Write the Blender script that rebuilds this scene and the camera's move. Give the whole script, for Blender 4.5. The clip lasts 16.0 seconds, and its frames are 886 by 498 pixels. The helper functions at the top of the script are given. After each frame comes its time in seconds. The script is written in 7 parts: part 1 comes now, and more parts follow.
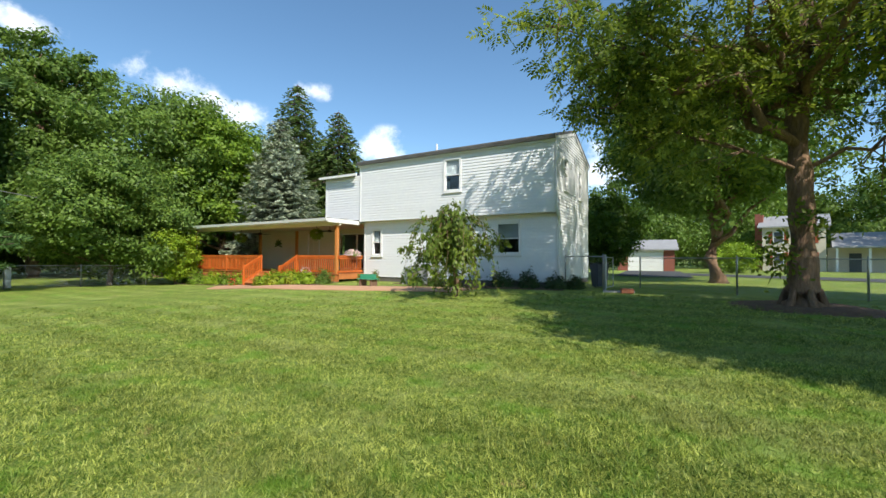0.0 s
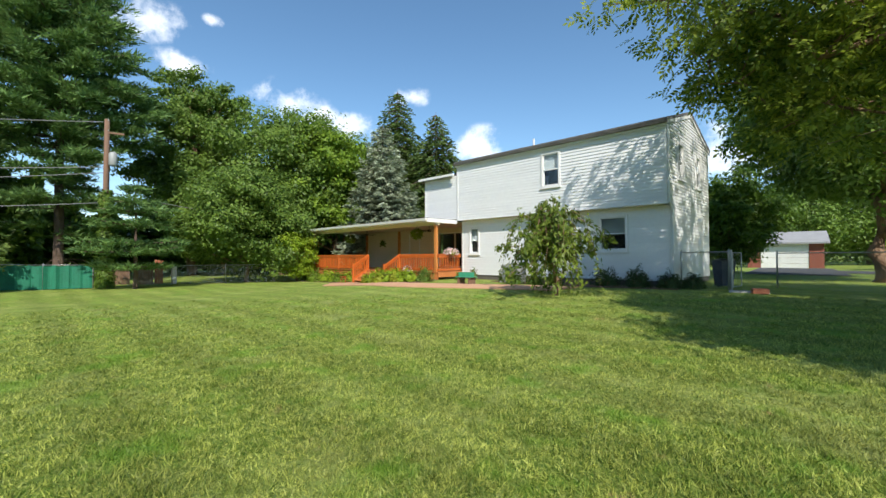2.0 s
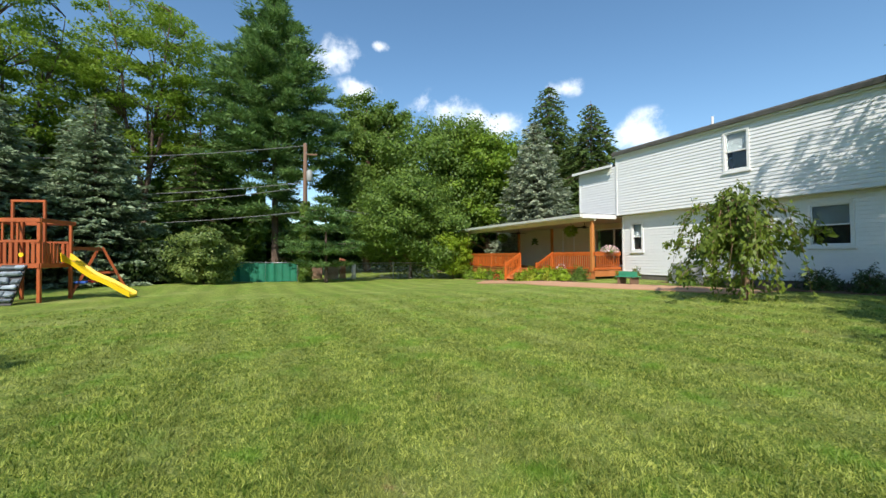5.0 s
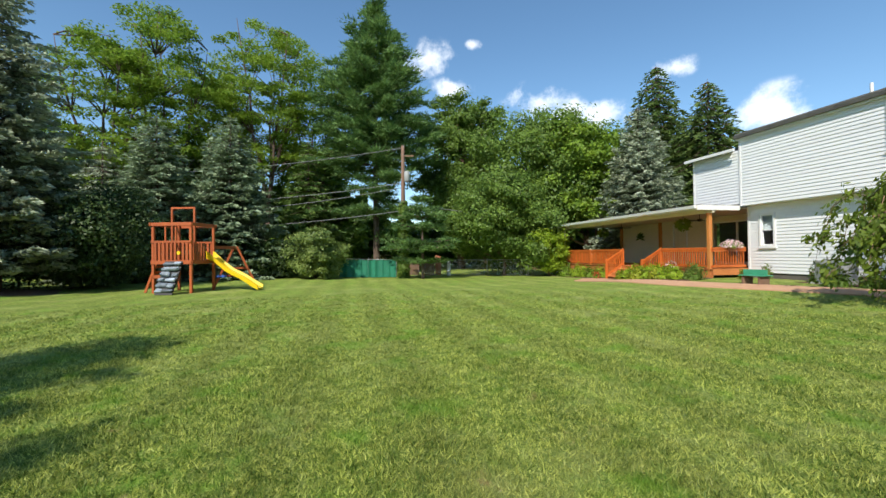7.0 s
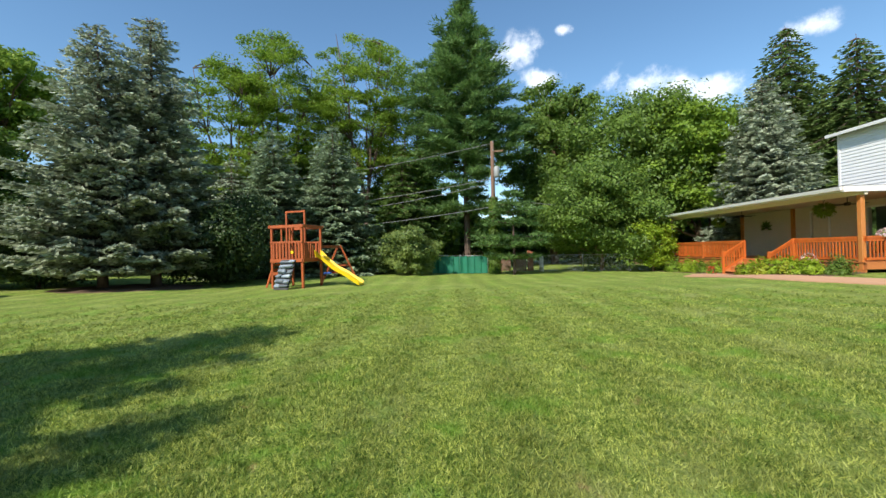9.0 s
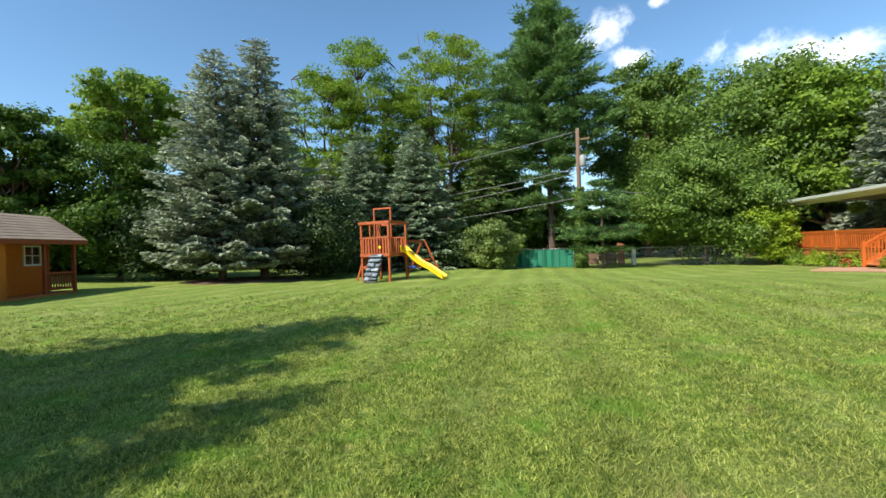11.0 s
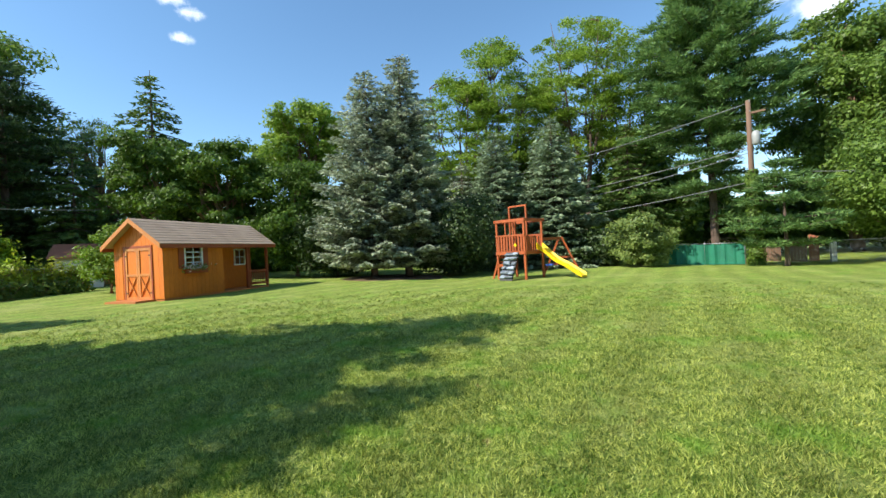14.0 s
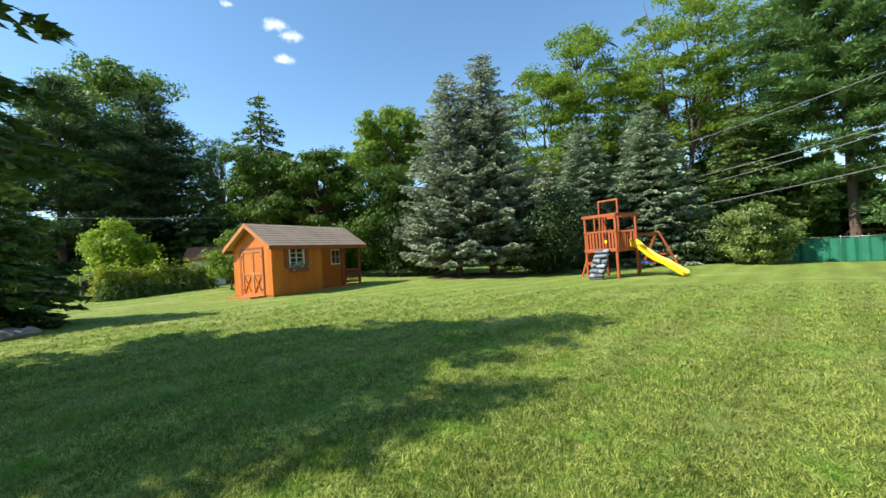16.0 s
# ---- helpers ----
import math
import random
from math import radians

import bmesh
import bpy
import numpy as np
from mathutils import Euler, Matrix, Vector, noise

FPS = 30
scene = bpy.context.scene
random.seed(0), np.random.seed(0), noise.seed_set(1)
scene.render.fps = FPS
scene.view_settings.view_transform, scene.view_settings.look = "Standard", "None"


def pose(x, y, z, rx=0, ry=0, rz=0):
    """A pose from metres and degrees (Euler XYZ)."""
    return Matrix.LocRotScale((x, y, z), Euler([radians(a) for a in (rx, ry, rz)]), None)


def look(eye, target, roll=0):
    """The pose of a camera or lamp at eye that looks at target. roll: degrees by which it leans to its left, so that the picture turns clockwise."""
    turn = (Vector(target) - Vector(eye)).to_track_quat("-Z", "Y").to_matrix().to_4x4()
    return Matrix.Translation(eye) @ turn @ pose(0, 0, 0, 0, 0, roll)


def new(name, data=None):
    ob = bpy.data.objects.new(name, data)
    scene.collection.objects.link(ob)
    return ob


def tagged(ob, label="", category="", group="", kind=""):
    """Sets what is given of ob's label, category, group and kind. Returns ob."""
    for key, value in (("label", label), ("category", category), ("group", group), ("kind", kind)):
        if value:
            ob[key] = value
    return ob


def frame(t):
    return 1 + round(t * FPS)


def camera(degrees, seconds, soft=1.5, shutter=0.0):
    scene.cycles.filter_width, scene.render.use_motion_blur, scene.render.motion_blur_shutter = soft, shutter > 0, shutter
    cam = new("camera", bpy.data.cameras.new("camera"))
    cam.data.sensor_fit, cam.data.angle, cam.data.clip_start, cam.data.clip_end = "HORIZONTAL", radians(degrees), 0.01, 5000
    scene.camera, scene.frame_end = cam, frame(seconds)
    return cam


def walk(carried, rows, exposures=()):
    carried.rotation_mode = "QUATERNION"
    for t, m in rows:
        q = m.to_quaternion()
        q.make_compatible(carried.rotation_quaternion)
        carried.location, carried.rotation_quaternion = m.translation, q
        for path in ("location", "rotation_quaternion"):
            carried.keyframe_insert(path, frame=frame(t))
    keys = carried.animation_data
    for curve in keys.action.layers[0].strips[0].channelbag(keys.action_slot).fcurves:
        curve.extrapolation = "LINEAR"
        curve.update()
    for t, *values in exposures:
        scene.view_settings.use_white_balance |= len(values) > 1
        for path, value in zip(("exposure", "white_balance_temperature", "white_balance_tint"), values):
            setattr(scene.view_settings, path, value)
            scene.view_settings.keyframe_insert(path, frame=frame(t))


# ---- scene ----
cam = camera(93.9, 16.0, soft=1.5)
EYE = (0.0, 0.0, 1.35)
TURNS = [  # seconds, yaw, pitch, roll
    (0, 2.36, 1.33, -0.31),
    (0.5, 5.39, 1.18, -0.30),
    (1, 8.53, 1.11, -0.13),
    (1.5, 12.09, 1.15, 0.12),
    (2, 15.80, 1.05, 0.26),
    (2.5, 19.20, 0.98, 0.31),
    (3, 22.31, 0.85, 0.35),
    (3.5, 25.53, 0.84, 0.38),
    (4, 28.96, 0.93, 0.35),
    (4.5, 32.26, 1.02, 0.33),
    (5, 36.61, 0.95, 0.48),
    (7.5, 52.95, 0.43, 0.55),
    (8, 56.65, 0.18, 0.51),
    (8.5, 59.45, 0.23, 1.00),
    (9, 62.13, 0.34, 1.58),
    (11.5, 76.40, -0.17, 2.04),
    (12, 79.39, -0.04, 2.01),
    (12.5, 82.59, 0.25, 2.51),
    (13, 85.83, 0.53, 2.81),
    (13.5, 89.15, 0.51, 3.03),
    (14, 92.10, 0.45, 3.07),
    (14.5, 95.11, 0.59, 3.07),
    (15, 98.03, 0.88, 3.39),
    (15.5, 100.78, 0.86, 3.58),
    (16, 103.72, 0.94, 3.69),
]
EXPOSURES = [(0.0, 0.55), (4.0, 0.46), (9.0, 0.56), (12.0, 0.80), (16.0, 0.92)]
walk(cam, [(t, pose(*EYE, 90 + p, r, yaw)) for t, yaw, p, r in TURNS], EXPOSURES)


# ---- daylight ----
SUN_AZ, SUN_EL = 152.0, 43.0   # bearing right of ahead, height
sx, sy = math.sin(radians(SUN_AZ)), math.cos(radians(SUN_AZ))
sun_data = bpy.data.lights.new("sun", "SUN")
sun_data.energy, sun_data.angle, sun_data.color = 4.0, radians(0.53), (1.0, 0.94, 0.84)
sun = new("sun", sun_data)
sun.matrix_world = look((sx * 50, sy * 50, 50 * math.tan(radians(SUN_EL))), (0, 0, 0))

world = bpy.data.worlds.new("sky")
scene.world = world
world.use_nodes = True
wn, wl = world.node_tree.nodes, world.node_tree.links
wn.clear()
w_out = wn.new("ShaderNodeOutputWorld")
w_bg = wn.new("ShaderNodeBackground")
w_sky = wn.new("ShaderNodeTexSky")
w_sky.sky_type = "NISHITA"
w_sky.sun_disc = False
w_sky.sun_elevation = radians(SUN_EL)
w_sky.sun_rotation = radians(SUN_AZ)
w_sky.air_density, w_sky.dust_density, w_sky.ozone_density = 1.0, 0.15, 3.0
w_bg.inputs["Strength"].default_value = 0.125
w_co = wn.new("ShaderNodeTexCoord")
w_noise = wn.new("ShaderNodeTexNoise")
w_noise.inputs["Scale"].default_value = 14.0
w_noise.inputs["Detail"].default_value = 9
w_noise.inputs["Roughness"].default_value = 0.62
wl.new(w_co.outputs["Generated"], w_noise.inputs["Vector"])


def sky_math(op, a, b):
    q = wn.new("ShaderNodeMath")
    q.operation = op
    for k, v in enumerate((a, b)):
        if isinstance(v, float):
            q.inputs[k].default_value = v
        else:
            wl.new(v, q.inputs[k])
    return q.outputs["Value"]


def cloud(bearing, height, size, flat=1.9):
    """How near a direction lies to the middle of one fair-weather cloud: 1 there, 0 at its rim."""
    a, e = radians(bearing), radians(height)
    c = Vector((-math.sin(a) * math.cos(e), math.cos(a) * math.cos(e), math.sin(e) * flat))
    sc = wn.new("ShaderNodeVectorMath")
    sc.operation = "MULTIPLY"
    sc.inputs[1].default_value = (1, 1, flat)
    wl.new(w_co.outputs["Generated"], sc.inputs[0])
    ds = wn.new("ShaderNodeVectorMath")
    ds.operation = "DISTANCE"
    ds.inputs[1].default_value = c
    wl.new(sc.outputs["Vector"], ds.inputs[0])
    return sky_math("MAXIMUM", sky_math("SUBTRACT", 1.0, sky_math("DIVIDE", ds.outputs["Value"], radians(size))), 0.0)


CLOUDS = ((51.6, 25.4, 5.0), (48.2, 21.6, 4.0), (36.4, 19.6, 5.6), (33.0, 17.6, 5.0), (28.5, 17.0, 4.5), (20.0, 21.2, 3.0), (10.4, 15.0, 6.0), (-20.0, 11.5, 9.0), (-27.0, 21.0, 6.0),
          (123.8, 28.9, 2.2), (122.4, 27.9, 1.9), (123.5, 25.3, 1.7), (129.5, 30.2, 1.2), (45.0, 26.8, 1.5), (-75.0, 24.0, 9.0), (190.0, 22.0, 9.0), (235.0, 30.0, 8.0), (-110.0, 33.0, 7.0))
w_cover = cloud(*CLOUDS[0])
for one in CLOUDS[1:]:
    w_cover = sky_math("MAXIMUM", w_cover, cloud(*one))
w_puff = sky_math("MULTIPLY", sky_math("SUBTRACT", w_noise.outputs["Fac"], 0.5), 3.6)
w_body = sky_math("ADD", sky_math("MULTIPLY", w_cover, 1.25), w_puff)
w_ramp = wn.new("ShaderNodeMapRange")
w_ramp.interpolation_type = "SMOOTHSTEP"
w_ramp.inputs["From Min"].default_value, w_ramp.inputs["From Max"].default_value, w_ramp.inputs["To Max"].default_value = 0.3, 1.35, 0.72
wl.new(w_body, w_ramp.inputs["Value"])
w_edge = wn.new("ShaderNodeMapRange")
w_edge.interpolation_type = "SMOOTHSTEP"
w_edge.inputs["From Max"].default_value = 0.35
wl.new(w_cover, w_edge.inputs["Value"])
w_mix = wn.new("ShaderNodeMix")
w_mix.data_type = "RGBA"
w_mix.inputs["B"].default_value = (8.5, 8.8, 9.2, 1)
wl.new(sky_math("MULTIPLY", w_ramp.outputs["Result"], w_edge.outputs["Result"]), w_mix.inputs["Factor"])
w_hsv = wn.new("ShaderNodeHueSaturation")
w_hsv.inputs["Hue"].default_value, w_hsv.inputs["Saturation"].default_value = 0.493, 1.08
wl.new(w_sky.outputs["Color"], w_hsv.inputs["Color"])
wl.new(w_hsv.outputs["Color"], w_mix.inputs["A"])
wl.new(w_mix.outputs["Result"], w_bg.inputs["Color"])
wl.new(w_bg.outputs["Background"], w_out.inputs["Surface"])


# ---- materials ----
def material(name, c1, c2=None, scale=6.0, rough=0.6, metal=0.0, bump=0.0, bscale=None, stretch=(1, 1, 1), fine=None,
             island=0.0, obj_rand=0.0, coords="Object", spec=0.5):
    """A surface of two tones mixed by noise at two scales, with relief and a random tint per piece."""
    m = bpy.data.materials.new(name)
    m.use_nodes = True
    n, l = m.node_tree.nodes, m.node_tree.links
    b = n["Principled BSDF"]
    b.inputs["Roughness"].default_value, b.inputs["Metallic"].default_value = rough, metal
    b.inputs["Specular IOR Level"].default_value = spec
    co = n.new("ShaderNodeTexCoord")
    mp = n.new("ShaderNodeMapping")
    mp.inputs["Scale"].default_value = stretch
    l.new(co.outputs[coords], mp.inputs["Vector"])
    big = n.new("ShaderNodeTexNoise")
    big.inputs["Scale"].default_value, big.inputs["Detail"].default_value = scale, 5
    l.new(mp.outputs["Vector"], big.inputs["Vector"])
    small = n.new("ShaderNodeTexNoise")
    small.inputs["Scale"].default_value, small.inputs["Detail"].default_value = fine or scale * 9, 4
    l.new(mp.outputs["Vector"], small.inputs["Vector"])
    add = n.new("ShaderNodeMath")
    add.operation = "ADD"
    l.new(big.outputs["Fac"], add.inputs[0])
    l.new(small.outputs["Fac"], add.inputs[1])
    ramp = n.new("ShaderNodeMapRange")
    ramp.inputs["From Min"].default_value, ramp.inputs["From Max"].default_value = 0.7, 1.3
    l.new(add.outputs["Value"], ramp.inputs["Value"])
    mix = n.new("ShaderNodeMix")
    mix.data_type = "RGBA"
    mix.inputs["A"].default_value = (*c1, 1)
    mix.inputs["B"].default_value = (*(c2 or [c * 0.85 for c in c1]), 1)
    l.new(ramp.outputs["Result"], mix.inputs["Factor"])
    colour = mix.outputs["Result"]
    if island or obj_rand:
        hsv = n.new("ShaderNodeHueSaturation")
        src = n.new("ShaderNodeNewGeometry").outputs["Random Per Island"] if island else n.new("ShaderNodeObjectInfo").outputs["Random"]
        rg = n.new("ShaderNodeMapRange")
        amount = island or obj_rand
        rg.inputs["To Min"].default_value, rg.inputs["To Max"].default_value = 1 - amount, 1 + amount
        l.new(src, rg.inputs["Value"])
        l.new(rg.outputs["Result"], hsv.inputs["Value"])
        l.new(colour, hsv.inputs["Color"])
        colour = hsv.outputs["Color"]
    l.new(colour, b.inputs["Base Color"])
    if bump:
        bp = n.new("ShaderNodeBump")
        bp.inputs["Strength"].default_value, bp.inputs["Distance"].default_value = 1.0, bump
        if bscale:
            t = n.new("ShaderNodeTexNoise")
            t.inputs["Scale"].default_value, t.inputs["Detail"].default_value = bscale, 4
            l.new(mp.outputs["Vector"], t.inputs["Vector"])
            l.new(t.outputs["Fac"], bp.inputs["Height"])
        else:
            l.new(small.outputs["Fac"], bp.inputs["Height"])
        l.new(bp.outputs["Normal"], b.inputs["Normal"])
    return m


def leaf_material(name, c1, c2, glow=0.35, rough=0.5):
    """Thin leaves: tint per leaf and per clump, light passing through."""
    m = bpy.data.materials.new(name)
    m.use_nodes = True
    n, l = m.node_tree.nodes, m.node_tree.links
    b = n["Principled BSDF"]
    b.inputs["Roughness"].default_value = rough
    b.inputs["Specular IOR Level"].default_value = 0.35
    geo = n.new("ShaderNodeNewGeometry")
    co = n.new("ShaderNodeTexCoord")
    t = n.new("ShaderNodeTexNoise")
    t.inputs["Scale"].default_value, t.inputs["Detail"].default_value = 0.55, 3
    l.new(co.outputs["Object"], t.inputs["Vector"])
    add = n.new("ShaderNodeMath")
    add.operation = "MULTIPLY_ADD"
    add.inputs[1].default_value = 0.55
    l.new(geo.outputs["Random Per Island"], add.inputs[0])
    l.new(t.outputs["Fac"], add.inputs[2])
    rg = n.new("ShaderNodeMapRange")
    rg.inputs["From Min"].default_value, rg.inputs["From Max"].default_value = 0.4, 1.15
    l.new(add.outputs["Value"], rg.inputs["Value"])
    mix = n.new("ShaderNodeMix")
    mix.data_type = "RGBA"
    mix.inputs["A"].default_value, mix.inputs["B"].default_value = (*c1, 1), (*c2, 1)
    l.new(rg.outputs["Result"], mix.inputs["Factor"])
    l.new(mix.outputs["Result"], b.inputs["Base Color"])
    tr = n.new("ShaderNodeBsdfTranslucent")
    l.new(mix.outputs["Result"], tr.inputs["Color"])
    ms = n.new("ShaderNodeMixShader")
    ms.inputs["Fac"].default_value = glow
    l.new(b.outputs["BSDF"], ms.inputs[1])
    l.new(tr.outputs["BSDF"], ms.inputs[2])
    l.new(ms.outputs["Shader"], n["Material Output"].inputs["Surface"])
    return m


SIDING = material("white_vinyl_siding", (0.80, 0.81, 0.81), (0.75, 0.76, 0.77), scale=0.8, rough=0.45, bump=0.002, obj_rand=0.02)
CREAM = material("cream_paint", (0.72, 0.66, 0.52), (0.66, 0.60, 0.47), scale=1.2, rough=0.55, bump=0.002)
WHITE = material("white_trim_paint", (0.80, 0.80, 0.79), (0.72, 0.72, 0.71), scale=2, rough=0.4)
SHINGLE = material("grey_asphalt_shingles", (0.10, 0.095, 0.09), (0.19, 0.18, 0.17), scale=2, fine=45, rough=0.9, bump=0.01)
SHED_SHINGLE = material("brown_grey_shingles", (0.50, 0.37, 0.26), (0.34, 0.245, 0.17), scale=1.2, fine=40, rough=0.9, bump=0.006, island=0.16)
CEDAR = material("orange_stained_cedar", (0.60, 0.145, 0.022), (0.42, 0.092, 0.014), scale=2.5, rough=0.55, bump=0.003, stretch=(1, 1, 0.25), obj_rand=0.14)
DECKWOOD = material("orange_stained_deck_boards", (0.55, 0.20, 0.06), (0.40, 0.13, 0.035), scale=2.5, rough=0.6, bump=0.003, obj_rand=0.12)
POSTWOOD = material("amber_cedar_post", (0.62, 0.25, 0.065), (0.48, 0.17, 0.04), scale=3, rough=0.5, bump=0.003, stretch=(1, 1, 0.2))
SHEDWOOD = material("amber_shed_siding", (0.70, 0.19, 0.012), (0.56, 0.145, 0.010), scale=2, rough=0.6, bump=0.004, stretch=(1, 1, 0.3), obj_rand=0.08)
SHEDTRIM = material("red_brown_shed_trim", (0.36, 0.075, 0.022), (0.27, 0.055, 0.017), scale=3, rough=0.6, bump=0.003)
PLAYWOOD = material("red_brown_playset_timber", (0.44, 0.098, 0.020), (0.31, 0.066, 0.015), scale=3, rough=0.6, bump=0.004, stretch=(1, 1, 0.25), obj_rand=0.12)
YELLOW = material("yellow_plastic", (0.85, 0.58, 0.015), (0.80, 0.52, 0.012), scale=2, rough=0.35)
ROCKGREY = material("grey_climbing_plastic", (0.14, 0.18, 0.22), (0.36, 0.41, 0.45), scale=5, rough=0.7, bump=0.02, obj_rand=0.45)
BLUEPLASTIC = material("blue_plastic", (0.05, 0.13, 0.5), rough=0.4)
REDPLASTIC = material("red_plastic", (0.6, 0.05, 0.03), rough=0.4)
WIRE = material("wire_grey", (0.22, 0.22, 0.22), rough=0.6)
GALV = material("galvanised_steel", (0.42, 0.43, 0.43), (0.34, 0.35, 0.35), scale=8, rough=0.45, metal=0.7)
DARKMETAL = material("dark_metal", (0.03, 0.03, 0.032), rough=0.5, metal=0.4)
ACGREY = material("grey_enamel", (0.33, 0.34, 0.33), (0.28, 0.29, 0.28), scale=4, rough=0.5)
BARK = material("grey_brown_bark", (0.29, 0.18, 0.11), (0.13, 0.08, 0.05), scale=5, fine=26, rough=0.95, bump=0.05, bscale=16, stretch=(1, 1, 0.22))
PINEBARK = material("pine_bark", (0.17, 0.115, 0.085), (0.09, 0.06, 0.045), scale=6, rough=0.95, bump=0.04, stretch=(1, 1, 0.4))
POLEWOOD = material("weathered_pole", (0.22, 0.13, 0.08), (0.15, 0.09, 0.06), scale=3, rough=0.9, bump=0.01, stretch=(1, 1, 0.1))
BRICKPATH = material("red_brick_paving", (0.68, 0.39, 0.23), (0.56, 0.31, 0.18), scale=3, fine=30, rough=0.9, bump=0.01, obj_rand=0.15)
MULCH = material("brown_mulch", (0.24, 0.14, 0.085), (0.11, 0.065, 0.042), scale=6, fine=50, rough=1.0, bump=0.04)
STONE = material("field_stone", (0.36, 0.31, 0.27), (0.24, 0.21, 0.19), scale=5, rough=0.9, bump=0.03, obj_rand=0.2)
CONCRETE = material("concrete", (0.42, 0.40, 0.37), (0.33, 0.31, 0.29), scale=3, rough=0.9, bump=0.006)
FOUNDATION = material("dark_block_foundation", (0.15, 0.13, 0.115), (0.10, 0.09, 0.08), scale=3, rough=0.95, bump=0.01)
ASPHALT = material("asphalt", (0.055, 0.055, 0.057), (0.085, 0.083, 0.08), scale=1, fine=60, rough=0.9, bump=0.006)
REDBRICK = material("red_brick_wall", (0.30, 0.10, 0.065), (0.22, 0.07, 0.05), scale=3, fine=25, rough=0.9, bump=0.01)
TAN = material("tan_siding", (0.62, 0.55, 0.44), (0.56, 0.49, 0.39), scale=1, rough=0.6, bump=0.003)
GREENPAINT = material("green_paint", (0.07, 0.36, 0.21), (0.05, 0.28, 0.16), scale=4, rough=0.5)
GREENMESH = material("green_windscreen_fabric", (0.012, 0.19, 0.105), (0.008, 0.12, 0.07), scale=2, rough=0.7, bump=0.01)
# flat tone that holds the unlit room and the glass's blue-grey reflection
BLACK = material("dark_interior", (0.07, 0.08, 0.09), rough=0.8)
CURTAIN = material("pale_window_blind", (0.42, 0.46, 0.48), (0.36, 0.40, 0.42), scale=3, rough=0.8)
TERRACOTTA = material("terracotta", (0.42, 0.15, 0.08), rough=0.8)
PINKPETAL = leaf_material("pink_white_petals", (0.75, 0.45, 0.50), (0.85, 0.75, 0.75), 0.3)
REDPETAL = leaf_material("red_petals", (0.6, 0.05, 0.03), (0.7, 0.12, 0.06), 0.3)

L_MAPLE = leaf_material("maple_leaves", (0.095, 0.180, 0.018), (0.280, 0.410, 0.040), 0.42)
L_OAK = leaf_material("oak_leaves", (0.075, 0.140, 0.024), (0.225, 0.340, 0.055), 0.42)
L_LOCUST = leaf_material("locust_leaves", (0.12, 0.22, 0.022), (0.32, 0.44, 0.055), 0.5)
L_YEW = leaf_material("yew_needles", (0.025, 0.05, 0.012), (0.07, 0.115, 0.025), 0.2)
L_DARK = leaf_material("dark_leaves", (0.045, 0.096, 0.012), (0.149, 0.252, 0.026), 0.42)
L_BRIGHT = leaf_material("bright_leaves", (0.183, 0.296, 0.019), (0.439, 0.562, 0.046), 0.45)
L_GREY = leaf_material("greyish_leaves", (0.10, 0.165, 0.04), (0.28, 0.35, 0.085), 0.35)
L_HOSTA = leaf_material("hosta_leaves", (0.24, 0.30, 0.02), (0.50, 0.52, 0.05), 0.4)
L_WEEP = leaf_material("weeping_cherry_leaves", (0.073, 0.125, 0.015), (0.234, 0.299, 0.037), 0.38)
N_BLUE = leaf_material("blue_spruce_needles", (0.10, 0.135, 0.08), (0.58, 0.64, 0.45), 0.25, 0.6)
N_MID = leaf_material("grey_green_spruce_needles", (0.08, 0.125, 0.065), (0.40, 0.50, 0.30), 0.22, 0.6)
N_GREEN = leaf_material("green_spruce_needles", (0.054, 0.116, 0.027), (0.185, 0.274, 0.057), 0.25, 0.6)
N_FIR = leaf_material("fir_needles", (0.055, 0.10, 0.025), (0.19, 0.27, 0.065), 0.25, 0.6)
N_PINE = leaf_material("white_pine_needles", (0.06, 0.135, 0.042), (0.24, 0.38, 0.11), 0.32, 0.55)
N_DARKPINE = leaf_material("dark_pine_needles", (0.03, 0.06, 0.025), (0.10, 0.17, 0.06), 0.25, 0.55)


def glass_material():
    m = bpy.data.materials.new("window_glass")
    m.use_nodes = True
    b = m.node_tree.nodes["Principled BSDF"]
    b.inputs["Base Color"].default_value = (0.9, 0.95, 0.95, 1)
    b.inputs["Roughness"].default_value = 0.03
    b.inputs["Transmission Weight"].default_value = 1.0
    b.inputs["IOR"].default_value = 1.45
    return m


GLASS = glass_material()


